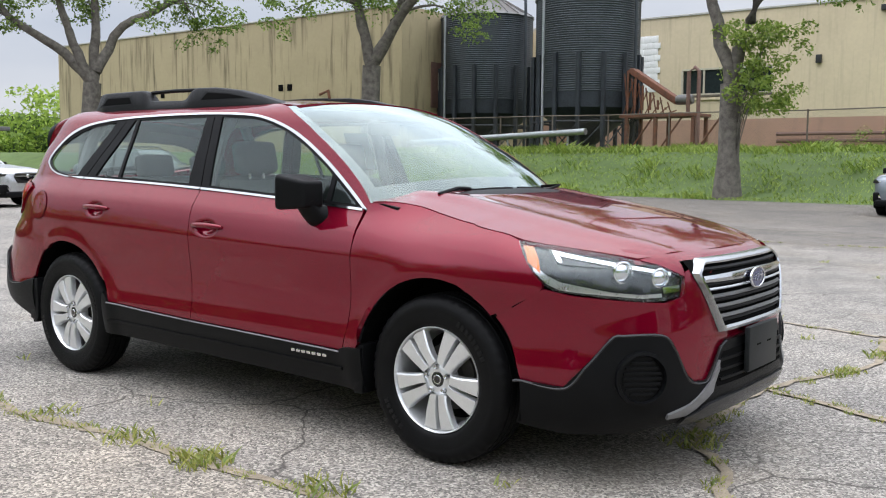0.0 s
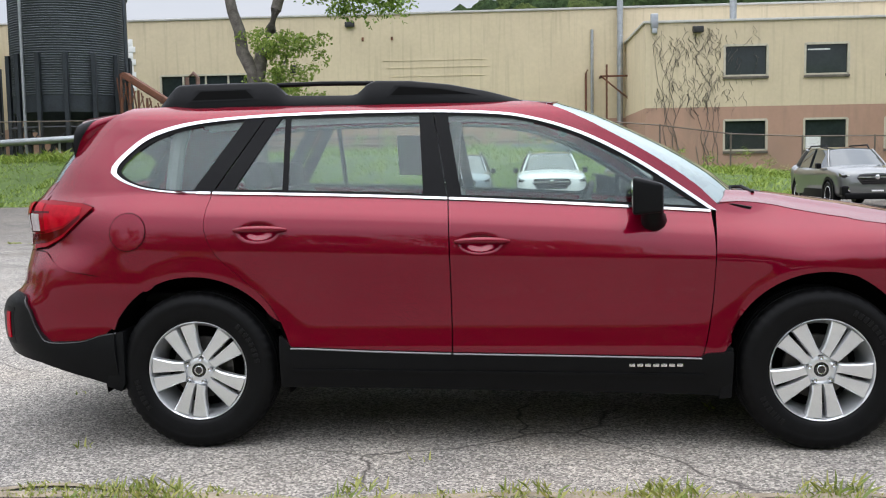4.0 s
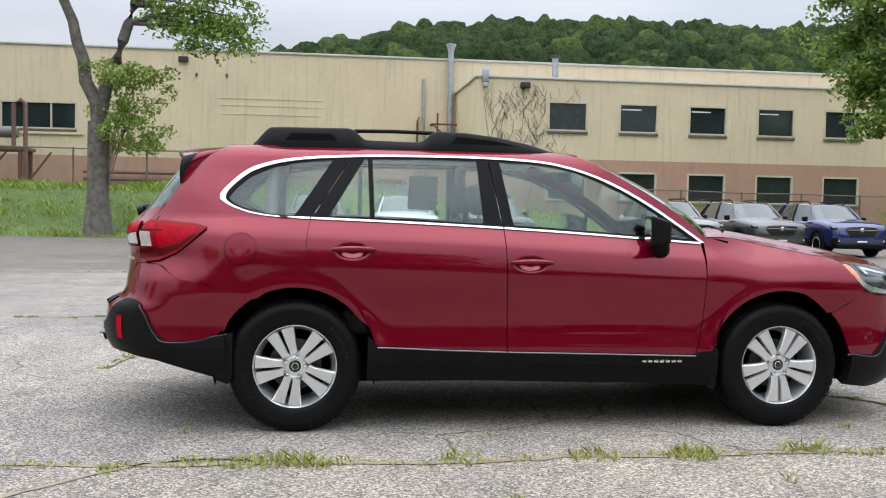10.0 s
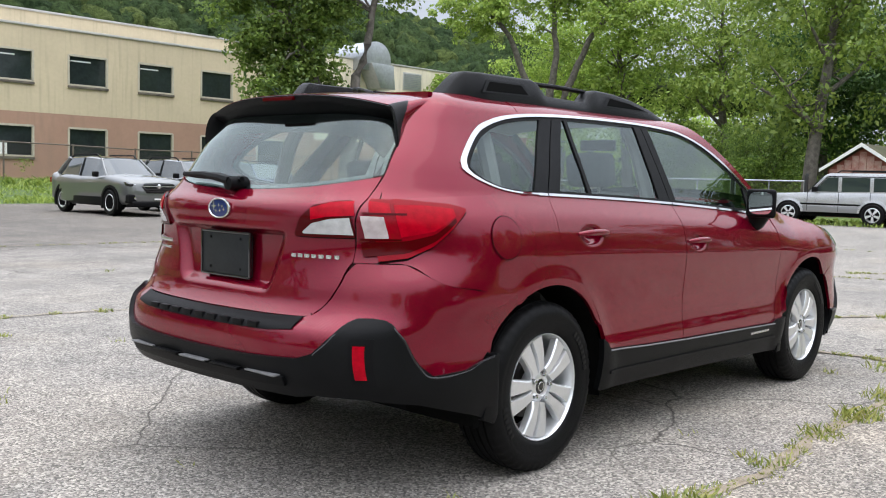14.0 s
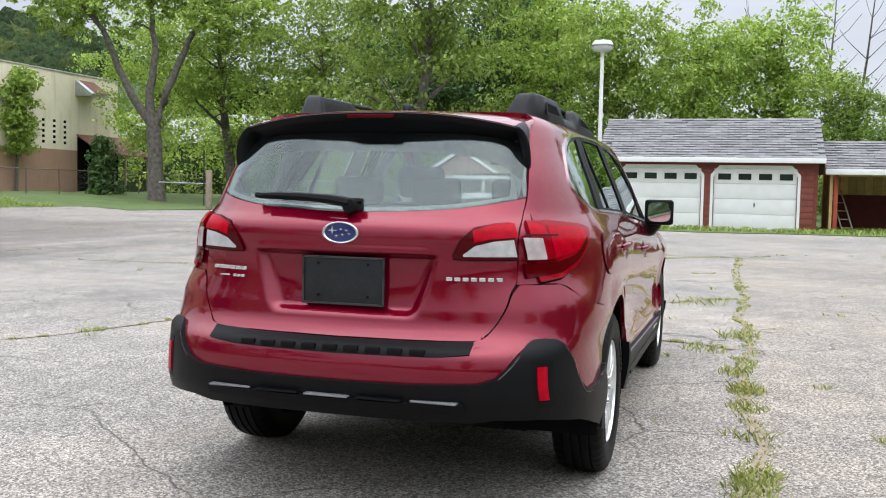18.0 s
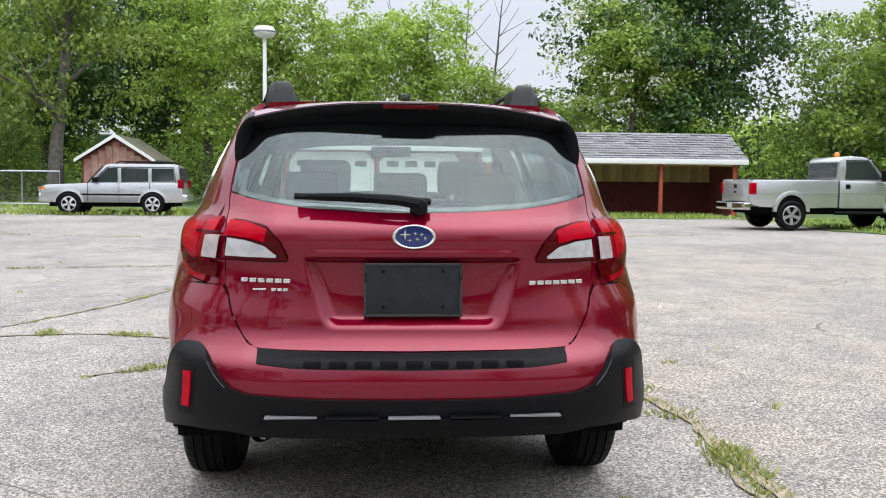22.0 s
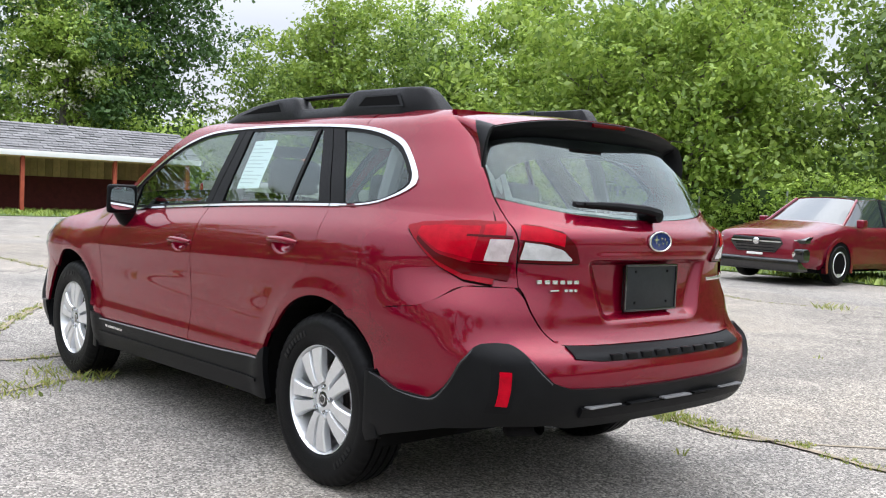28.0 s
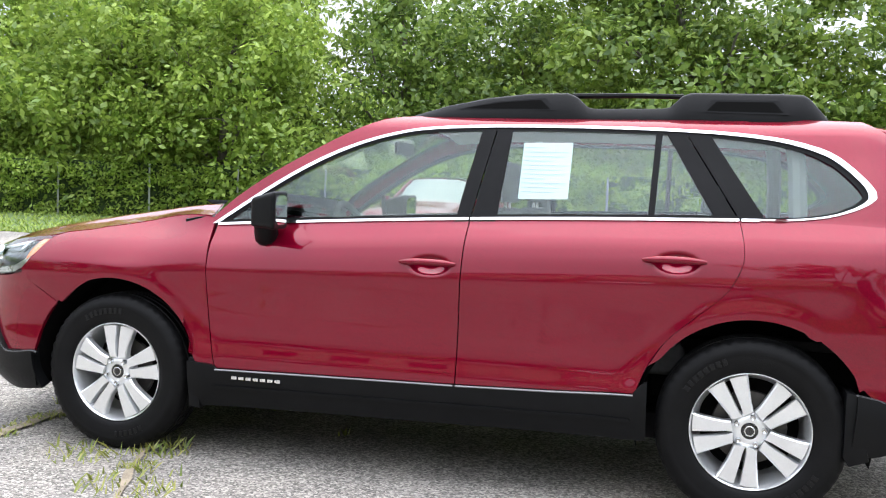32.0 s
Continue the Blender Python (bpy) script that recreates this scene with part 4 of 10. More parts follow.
for side in (-1, 1):
    # doors, each with its handle, window frame, panes and trim
    door = part("front_door", door_skin(coons(sill_top[2:], belt(-0.236, 0.912), seam_b, seam_front, 150, 90), side, -0.085, 0.925), RED, car, "red painted front door")
    rear_door = part("rear_door", door_skin(coons(sill_top[:3], belt(-1.30, -0.236), seam_rear, seam_b, 150, 90), side, -1.065, 0.985), RED, car, "red painted rear door")
    for dr, hx, hz in ((door, -0.085, 0.925), (rear_door, -1.065, 0.985)):
        hy = float(side_y(hx, hz))
        grip = [(hx + t * 0.118, hy + 0.022 - 0.021 * abs(t) ** 3, hz + 0.010 - 0.006 * (abs(t) ** 2)) for t in np.linspace(-1, 1, 13)]
        vs, fs = tube_geo(grip, 0.014, 10, radii=[0.007 + 0.0075 * (1 - abs(t) ** 4) for t in np.linspace(-1, 1, 13)])
        part("door_handle", flip_y((vs, fs), side), RED, dr)
    # side window glass
    panes = (
        (door, "window_pane", GLASS, [(-0.19, 1.105), (0.30, 1.078), (0.675, 1.056)], [(-0.255, 1.494), (-0.03, 1.481), (0.115, 1.458), (0.27, 1.414), (0.425, 1.347), (0.59, 1.255), (0.675, 1.196)],
         [(-0.19, 1.105), (-0.255, 1.494)], [(0.675, 1.056), (0.675, 1.196)]),
        (door, "corner_pane", GLASS, [(0.69, 1.055), (0.885, 1.046)], [(0.69, 1.188), (0.885, 1.052)], [(0.69, 1.055), (0.69, 1.188)], [(0.885, 1.046), (0.885, 1.052)]),
    )
    rear_panes = (
        (rear_door, "window_pane", GLASS, [(-0.955, 1.135), (-0.335, 1.112)], [(-0.965, 1.490), (-0.68, 1.495), (-0.355, 1.494)], [(-0.955, 1.135), (-0.965, 1.490)], [(-0.335, 1.112), (-0.355, 1.494)]),
        (rear_door, "corner_pane", GLASS, [(-1.23, 1.146), (-0.975, 1.136)], [(-1.02, 1.488), (-0.985, 1.490)], [(-1.23, 1.146), (-1.02, 1.488)], [(-0.975, 1.136), (-0.985, 1.490)]),
        (car, "quarter_window", GLASS_DARK, [(-1.768, 1.244), (-1.71, 1.214), (-1.62, 1.186), (-1.50, 1.168), (-1.36, 1.160)], [(-1.772, 1.266), (-1.735, 1.306), (-1.63, 1.378), (-1.49, 1.436), (-1.31, 1.468), (-1.155, 1.480)],
         [(-1.768, 1.244), (-1.772, 1.266)], [(-1.36, 1.160), (-1.155, 1.480)]),
    )
    for owner, nm, mt, b, t, l, r in panes + rear_panes:
        part(nm, skin(coons(b, t, l, r, 16, 10, smooth=True), side, -0.006), mt, owner).visible_shadow = False
    # black pillar covers and window bars
    bars = (
        (rear_door, "pillar_cover", (-0.345, 1.108), (-0.239, 1.104), (-0.372, 1.496), (-0.309, 1.497)),
        (door, "pillar_cover", (-0.233, 1.104), (-0.172, 1.100), (-0.303, 1.497), (-0.243, 1.495)),
        (rear_door, "pillar_cover", (-1.296, 1.146), (-1.215, 1.142), (-1.078, 1.490), (-1.003, 1.493)),
        (car, "pillar_cover", (-1.395, 1.152), (-1.303, 1.148), (-1.175, 1.484), (-1.085, 1.489)),
        (rear_door, "window_bar", (-0.978, 1.134), (-0.952, 1.133), (-0.988, 1.492), (-0.963, 1.493)),
        (door, "window_bar", (0.668, 1.054), (0.694, 1.053), (0.668, 1.202), (0.694, 1.190)),
    )
    for owner, nm, bl, br, tl, tr in bars:
        part(nm, skin(coons([bl, br], [tl, tr], [bl, tl], [br, tr], 4, 8, False), side, 0.0, 0, 0.012), BLACK_TRIM, owner)
    # rubber seal along the belt, and bright trim round the windows
    for owner, a, b in ((door, -0.232, 0.905), (rear_door, -1.296, -0.240), (car, -1.37, -1.304)):
        low = [(x, z - 0.004) for x, z in belt(a, b)]
        part("belt_trim", skin(coons(low, [(x, z + 0.011) for x, z in low], [low[0], (a, low[0][1] + 0.011)], [low[-1], (b, low[-1][1] + 0.011)], 20, 2), side, 0.007, 0, 0.012), CHROME, owner, "bright chrome trim")
        part("belt_seal", skin(coons([(x, z + 0.012) for x, z in low], [(x, z + 0.024) for x, z in low], [(a, low[0][1] + 0.012), (a, low[0][1] + 0.024)], [(b, low[-1][1] + 0.012), (b, low[-1][1] + 0.024)], 20, 1), side, 0.002, 0, 0.01), BLACK_TRIM, owner)
    o, i = curve_pts(chrome_out, 120), curve_pts(chrome_in, 120)
    i_in = i
    i = o * 0.42 + i * 0.58
    k_c = int(np.argmin(np.where(o[:, 1] > 1.4, abs(o[:, 0] + 1.08), 9)))
    k_b = int(np.argmin(np.where(o[:, 1] > 1.4, abs(o[:, 0] + 0.305), 9)))
    for owner, a, b in ((car, 0, k_c), (rear_door, k_c, k_b), (door, k_b, 120)):
        g = np.stack([i[a:b + 1], (i[a:b + 1] + o[a:b + 1]) / 2, o[a:b + 1]], 0)
        part("window_trim", skin(g, side, 0.006, 0.0008, 0.012), CHROME, owner, "bright chrome window surround")
        gg = np.stack([i_in[a:b + 1] * 0.994 + np.array([-0.5, 1.3]) * 0.006, i[a:b + 1]], 0)
        part("window_seal", skin(gg, side, -0.001), BLACK_TRIM, owner)
    # wing, quarter panels, roof side
    arch_f = arc_pts(WHEELBASE_HALF, 168, 44)
    fender = coons([(0.86, 0.418), (0.93, 0.440)] + arch_f, [(0.93, 1.075), (1.05, 1.082), (1.18, 1.066), (1.30, 1.040), (1.5, 1.006), at_x(1.66, 0.978), at_x(1.745, 0.955)],
                   seam_front[:-1] + [(0.93, 1.075)], [arch_f[-1], at_x(1.78, 0.715), at_x(1.885, 0.782), at_x(1.85, 0.835), at_x(1.79, 0.90), at_x(1.745, 0.955)], 44, 22)
    part("front_wing", skin(fender, side, 0, 0.002, 0.02), RED, car)
    arch_r = arc_pts(-WHEELBASE_HALF, 122, 36)
    seam_gate = [at_y(0.640, z, -1) for z in (0.895, 0.95, 1.0, 1.06, 1.125)]
    quarter = coons([seam_gate[0], at_x(-2.10, 0.893), at_x(-2.03, 0.845), at_x(-1.95, 0.812), at_x(-1.8, 0.788)] + arch_r + [(-0.985, 0.58)],
                    [seam_gate[-1], at_x(-2.1, 1.128), at_x(-1.9, 1.140), at_x(-1.62, 1.152), (-1.30, 1.150)], seam_gate, seam_rear[1:], 54, 22)
    part("rear_quarter", skin(quarter, side, 0, 0, 0.02), RED, car)
    gate_up = [at_y(0.640, 1.125, -1), at_y(0.640, 1.20, -1), at_y(0.633, 1.28, -1), at_y(0.620, 1.36, -1), at_y(0.602, 1.43, -1), at_x(-1.84, 1.50), at_x(-1.77, 1.54), at_x(-1.745, 1.553)]
    pillar = coons([gate_up[0], at_x(-2.1, 1.128), at_x(-1.9, 1.140), at_x(-1.62, 1.152), (-1.37, 1.152)], [gate_up[-1], (-1.5, 1.556), (-1.32, 1.556)], gate_up, chrome_out[:10] + [(-1.32, 1.556)], 26, 34)
    part("rear_pillar", skin(pillar, side, 0, 0, 0.015), RED, car)
    screen_edge = [(-1.32, 1.556), (-0.7, 1.558), (-0.2, 1.556), (0.05, 1.552), (0.20, 1.535), (0.34, 1.478), (0.50, 1.392), (0.68, 1.285), (0.84, 1.170), (0.935, 1.078)]
    rail_side = coons(chrome_out[9:], screen_edge, [chrome_out[9], (-1.32, 1.556)], [chrome_out[-1], screen_edge[-1]], 56, 6)
    part("roof_side", skin(rail_side, side, 0, 0, 0.01), RED, car)
    # cladding along the sill, and its model plate
    sill_g = strip([(-0.985, 0.29), (-0.6, 0.285), (0.6, 0.262), (0.985, 0.25)], [(-0.985, 0.52), (-0.965, 0.515), (-0.935, 0.464), (-0.6, 0.450), (-0.22, 0.438), (0.3, 0.428), (0.855, 0.416), (0.875, 0.438), (0.985, 0.446)], 70, 9)
    part("sill_cladding", skin(sill_g, side, 0.014, 0, 0.03), CLADDING, car, "dark grey plastic sill cladding")
    fold = strip([(-0.93, 0.36), (0.87, 0.335)], [(-0.93, 0.374), (0.87, 0.349)], 40, 3)
    part("sill_fold", skin(fold, side, 0.021, 0, 0.02), CLADDING, car)
    for k in range(7):
        px = 0.545 + k * 0.034
        part("model_letter", flip_y(box_geo(px, px + 0.026, float(side_y(px, 0.39)) + 0.012, float(side_y(px, 0.39)) + 0.018, 0.379, 0.393, 0.002), side), SILVER_BADGE, car, "silver lettering bar")
    # fuel flap on the right flank
    if side < 0:
        a = np.linspace(2 * math.pi, 0, 40)
        rr = np.array([0.0, 0.05, 0.082, 0.0848])
        g = np.stack([np.stack([-1.665 + rr[:, None] * np.cos(a), 0.985 + rr[:, None] * np.sin(a)], -1)], 0)[0]
        uz = np.array([[at_x(float(p[0]), float(p[1])) for p in row] for row in g])
        part("fuel_flap_gap", skin(uz[2:], side, 0.004), DARK, car)
        part("fuel_flap", skin(uz[:3], side, 0.0045), RED, car)

# bonnet
hood_edge = curve_pts([(0.945, 1.082), (1.05, 1.084), (1.18, 1.068), (1.30, 1.042), (1.5, 1.008), at_x(1.66, 0.980), at_x(1.76, 0.958), at_y(0.76, 0.932, 1), at_y(0.70, 0.915, 1), at_y(0.635, 0.898, 1)], 40)
edge3 = body(hood_edge[:, 0], hood_edge[:, 1])
hood_c = spl((0.98, 1.145), (1.2, 1.122), (1.5, 1.082), (1.8, 1.035), (2.05, 0.982), (2.2, 0.940), (2.275, 0.910))
rows = []
for v in np.linspace(0, 1, 41):
    e = edge3[int(round(v * 40))]
    xc = 1.09 + (2.268 - 1.09) * v
    cols = []
    for s in np.linspace(-1, 1, 49):
        a = abs(s)
        x = xc + (e[0] - xc) * a ** 2.2
        zc = float(hood_c(xc))
        z = zc + (e[2] - zc) * a ** 2.6 + 0.016 * math.exp(-((a - 0.70) / 0.09) ** 2) * (1 - v * 0.55) * min(1, 6 * (1 - a))
        cols.append((x, s * e[1], z))
    rows.append(cols)
part("bonnet", grid_geo(np.array(rows), 0, 0.002, 0.02, flip=True), RED, car, "red bonnet with two raised folds")

# roof, windscreen, cowl
roof_c = spl((-2.1, 1.528), (-1.78, 1.560), (-1.3, 1.588), (-0.7, 1.602), (-0.2, 1.598), (0.1, 1.583), (0.27, 1.566))
roof_x = np.linspace(-1.75, 0.24, 40)
rows = []
for x in roof_x:
    zc, ye, ze = float(roof_c(x)), float(side_y(max(x, -1.6), 1.5555)), 1.5555 if x < 0.05 else 1.5555 - (x - 0.05) * 0.09
    ye = ye - max(0, -1.6 - x) * 0.20
    xf = x
    rows.append([(xf + (0.05 * (1 - abs(s) ** 2) if x > 0.2 else 0), s * ye, ze + (zc - ze) * (1 - abs(s) ** 2.4)) for s in np.linspace(-1, 1, 33)])
part("roof", grid_geo(np.array(rows), 0.001, 0, 0.02, flip=True), RED, car, "red painted roof")
edge = body(*np.array(screen_edge[4:]).T)
edge = curve_pts(edge, 20)
rows = []
for v in range(21):
    e = edge[v]
    xc = e[0] + 0.10 + 0.10 * v / 20
    zc = e[2] + 0.030 + 0.025 * v / 20
    rows.append([(e[0] + (xc - e[0]) * (1 - abs(s) ** 2.2), s * (e[1] - 0.004), e[2] + (zc - e[2]) * (1 - abs(s) ** 2.4)) for s in np.linspace(-1, 1, 33)])
screen_rows = np.array(rows)
ws = part("windscreen", grid_geo(screen_rows, -0.002, flip=True), GLASS_FRONT, car, "laminated windscreen with black edge band")
ws.visible_shadow = False
for nm, g in (("screen_band", screen_rows[:2]), ("screen_band", screen_rows[-3:]), ("screen_band", screen_rows[:, :2]), ("screen_band", screen_rows[:, -2:])):
    part(nm, grid_geo(g, -0.006, flip=True), GLOSS_BLACK, ws)
low = screen_rows[-1]
g = np.stack([low + np.array([-0.01, 0, -0.004]), low + np.array([0.07, 0, -0.006]), low * np.array([1, 0.99, 1]) + np.array([0.15, 0, -0.022])], 0)
part("cowl", grid_geo(g, 0.002, 0, 0.03, flip=True), BLACK_TRIM, car, "black plastic cowl under the windscreen")
for y0, y1 in ((-0.60, 0.02), (0.08, 0.62)):
    wp = part("wiper", tube_geo([(1.13 - 0.18 * (y / 0.7) ** 2 + 0.01, y, 1.120 + 0.012 - 0.035 * (y / 0.7) ** 2) for y in np.linspace(y0, y1, 8)], 0.008, 6), BLACK_TRIM, car, "black windscreen wiper")
    ym = y1 if y1 > 0.3 else (y0 + y1) / 2
    part("wiper_arm", tube_geo([(1.145, ym - 0.28, 1.115), (1.13, ym - 0.12, 1.14), (1.11, (y0 + y1) / 2, 1.135)], 0.009, 6), BLACK_TRIM, wp)

# roof rails with their side pockets and stowed bars
rail_top = [(-1.64, 1.548), (-1.605, 1.590), (-1.555, 1.645), (-1.53, 1.660), (-1.09, 1.664), (-1.055, 1.650), (-1.01, 1.605), (-0.98, 1.598), (-0.70, 1.594), (-0.665, 1.602), (-0.62, 1.648), (-0.58, 1.660),
            (-0.42, 1.656), (-0.24, 1.636), (-0.06, 1.600), (0.08, 1.562), (0.14, 1.540)]
for side in (-1, 1):
    rail = None
    xs = np.linspace(-1.64, 0.14, 80)
    tops = np.interp(xs, [p[0] for p in rail_top], [p[1] for p in rail_top])
    secs = []
    for x, zt in zip(xs, tops):
        yb = 0.575 - max(0, -1.45 - x) * 0.30 - max(0, x + 0.05) * 0.10
        zb = 1.545 - max(0, x - 0.02) * 0.12
        zt = max(zt, zb + 0.004)
        h = zt - zb
        secs.append([(x, yb + 0.012, zb), (x, yb + 0.010, zb + 0.25 * h), (x, yb - 0.006 - 0.05 * h, zb + 0.90 * h), (x, yb - 0.012 - 0.06 * h, zt - 0.03 * h), (x, yb - 0.020 - 0.06 * h, zt), (x, yb - 0.076, zt), (x, yb - 0.084, zt - 0.04 * h), (x, yb - 0.092, zb + 0.75 * h), (x, yb - 0.098, zb)])
    g = np.array(secs)
    g[..., 1] *= side
    rail = part("roof_rail", grid_geo(g, 0, 0, 0, flip=side < 0), CLADDING, car, "black plastic roof rail")
    for pk in ([(-1.475, 1.575), (-1.13, 1.582), (-1.175, 1.635), (-1.43, 1.632)], [(-0.54, 1.583), (-0.10, 1.583), (-0.28, 1.618), (-0.49, 1.637)]):
        for scale, depth, mt, nm in ((1.0, 0.003, CLADDING, "pocket_rim"), (0.86, 0.0042, DARK, "pocket")):
            cx, cz = sum(p[0] for p in pk) / 4, sum(p[1] for p in pk) / 4
            out = [(cx + (p[0] - cx) * scale, cz + (p[1] - cz) * (scale if scale == 1 else 0.74)) for p in pk]
            vs = []
            for x, z in out:
                zt = float(np.interp(x, xs, tops))
                h, v = zt - 1.545, (z - 1.545) / (zt - 1.545)
                yb = 0.575
                vs.append((x, yb + 0.010 + (-0.016 - 0.05 * h) * (v - 0.25) / 0.65 + depth, z))
            part(nm, flip_y((vs, [(3, 2, 1, 0)]), side), mt, rail, smooth=False)
    part("stowed_bar", flip_y(tube_geo([(-1.06, 0.505, 1.652), (-0.84, 0.500, 1.656), (-0.60, 0.505, 1.652)], 0.011, 8), side), BLACK_TRIM, rail)

# rear bumper, its black lower part, tailgate, glass, spoiler
red_low = [(-1.745, 0.535), at_x(-1.80, 0.512), at_x(-1.89, 0.490), at_x(-2.05, 0.484), at_x(-2.11, 0.528), at_x(-2.16, 0.622), at_x(-2.19, 0.670), at_x(-2.21, 0.686), at_y(0.745, 0.691, -1), at_y(0.71, 0.688, -1), at_y(0.678, 0.668, -1), at_y(0.64, 0.612, -1), at_y(0.60, 0.571, -1), at_y(0.548, 0.552, -1), at_y(0.3, 0.541, -1), (U_R, 0.537)]
red_low[0] = at_x(-1.745, 0.54)
red_top = [at_x(-1.602, 0.776), at_x(-1.745, 0.783), at_x(-1.8, 0.788), at_x(-1.95, 0.812), at_x(-2.03, 0.845), at_x(-2.10, 0.893), at_y(0.648, 0.895, -1), at_y(0.625, 0.86, -1), at_y(0.595, 0.77, -1), at_y(0.55, 0.708, -1), at_y(0.50, 0.692, -1), (U_R, 0.686)]
wedge = arc_pts(-WHEELBASE_HALF, 152, 122, 8)
red_low = [at_x(*wedge[-1])] + [at_x(*p) for p in reversed(wedge[:-1])] + red_low
bump_g = strip(red_low, red_top, 110, 12)
rear_bumper = part("rear_bumper", skin_across(bump_g, -1, 0, 0.002, 0.015), RED, car, "red upper rear bumper")
blk_low = [at_x(-1.725, 0.285), at_x(-1.85, 0.325), at_x(-2.1, 0.395), at_y(0.74, 0.425, -1), at_y(0.6, 0.43, -1), at_y(0.52, 0.415, -1), (U_R, 0.412)]
blk_top = [at_x(-1.725, 0.535), at_x(-1.80, 0.522), at_x(-1.89, 0.497), at_x(-2.05, 0.491), at_x(-2.105, 0.535), at_x(-2.155, 0.629), at_x(-2.185, 0.677), at_x(-2.205, 0.693), at_y(0.745, 0.698, -1), at_y(0.71, 0.695, -1), at_y(0.683, 0.675, -1), at_y(0.645, 0.619, -1), at_y(0.605, 0.577, -1), at_y(0.548, 0.557, -1), at_y(0.3, 0.546, -1), (U_R, 0.542)]
part("lower_rear_bumper", skin_across(strip(blk_low, blk_top, 110, 14), -1, 0.016, 0, 0.05), CLADDING, rear_bumper, "matt black plastic lower bumper")
ledge = strip([at_y(0.50, 0.462, -1), (U_R, 0.458)], [at_y(0.50, 0.492, -1), (U_R, 0.486)], 30, 4)
part("skid_strip", skin_across(ledge, -1, 0.030, 0, 0.03), BLACK_TRIM, rear_bumper)
for k in range(-2, 3):
    part("skid_tab", box_geo(-2.495 + 0.012 * k * k * 0.5, -2.44 + 0.012 * k * k * 0.5, k * 0.2 - 0.085, k * 0.2 + 0.085, 0.484, 0.491, 0.003), SKID_GREY if k % 2 == 0 else CLADDING, rear_bumper)
for side in (-1, 1):
    g = strip([at_y(0.785, 0.470, -1), at_y(0.705, 0.470, -1)], [at_y(0.785, 0.635, -1), at_y(0.715, 0.635, -1)], 8, 6)
    part("reflector_recess", skin(g, side, 0.0172, 0, 0.004), BLACK_TRIM, rear_bumper)
    g = strip([at_y(0.764, 0.495, -1), at_y(0.718, 0.495, -1)], [at_y(0.764, 0.612, -1), at_y(0.726, 0.612, -1)], 6, 6)
    part("reflector", skin(g, side, 0.022, 0, 0.006), LENS_RED_LIT, rear_bumper, "red rear reflector")
    part("mud_flap", flip_y(prism_geo([(-1.70, 0.54), (-1.735, 0.535), (-1.79, 0.29), (-1.72, 0.265), (-1.70, 0.30)], 0.70, 0.905, "y", 0.006), side), CLADDING, car, "black mud flap behind the rear wheel")
    part("mud_flap", flip_y(prism_geo([(0.955, 0.46), (0.99, 0.46), (0.985, 0.24), (0.93, 0.235)], 0.70, 0.905, "y", 0.006), side), CLADDING, car, "black mud flap behind the front wheel")
pad = strip([at_y(0.515, 0.655, -1), at_y(0.40, 0.644, -1), (U_R, 0.638)], [at_y(0.515, 0.694, -1), at_y(0.40, 0.688, -1), (U_R, 0.684)], 40, 8)
step_pad = part("bumper_step_pad", skin_across(pad, -1, 0.006, 0, 0.012), BLACK_TRIM, rear_bumper, "ribbed black bumper step pad")
for k in range(-4, 5):
    x = float(body(*at_y(abs(k * 0.083), 0.657, -1))[0])
    part("pad_rib", box_geo(x - 0.016, x + 0.03, k * 0.083 - 0.028, k * 0.083 + 0.028, 0.646, 0.668, 0.005), BLACK_TRIM, step_pad)


def plate_recess(p):
    """Draws the tailgate in round the number plate."""
    y, z = abs(p[..., 1]), p[..., 2]
    half = 0.285 + (z - 0.77) * 0.34
    a = np.clip((half + 0.02 - y) / 0.060, 0, 1)
    b = np.clip((z - 0.755) / 0.045, 0, 1) * np.clip((1.000 - z) / 0.022, 0, 1)
    d = (a * a * (3 - 2 * a)) * (b * b * (3 - 2 * b)) * 0.034
    p = p.copy()
    p[..., 0] += d
    p[..., 0] -= 0.010 * np.exp(-((z - 1.008) / 0.018) ** 2) * np.clip((0.40 - y) / 0.08, 0, 1)
    return p


gate_low = [at_y(0.638, 0.90, -1), at_y(0.620, 0.857, -1), at_y(0.590, 0.769, -1), at_y(0.547, 0.713, -1), at_y(0.495, 0.696, -1), (U_R, 0.690)]
gate_top = [at_y(0.636, 1.212, -1), at_y(0.55, 1.190, -1), at_y(0.4, 1.166, -1), at_y(0.2, 1.152, -1), (U_R, 1.148)]
gate_side = [at_y(0.638 - 0.002 * k / 8, 0.90 + 0.312 * k / 8, -1) for k in range(9)]
gg = coons(list(reversed(gate_low)), list(reversed(gate_top)), [(U_R, 0.690), (U_R, 1.148)], gate_side, 130, 130)
tailgate = part("tailgate", skin_across(gg, -1, 0, 0.0025, 0.015, plate_recess), RED, car, "red tailgate with recessed plate panel")
glass_low = [(u, z + 0.004) for u, z in gate_top]
glass_up = [at_y(0.60, 1.42, -1), at_y(0.4, 1.455, -1), (U_R, 1.462)]
gz = coons(sorted(glass_low), sorted(glass_up), [sorted(glass_low)[0], (U_R, 1.462)], [at_y(0.636, 1.216, -1), at_y(0.622, 1.31, -1), at_y(0.60, 1.42, -1)], 30, 14)
rg = part("rear_window", skin_across(gz, -1, -0.003), GLASS_DARK, tailgate, "tinted rear window")
rg.visible_shadow = False
band = coons(sorted(glass_low), [(u, z + 0.018) for u, z in sorted(glass_low)], [(U_R, 1.152), (U_R, 1.170)], [at_y(0.636, 1.216, -1), at_y(0.634, 1.234, -1)], 30, 2)
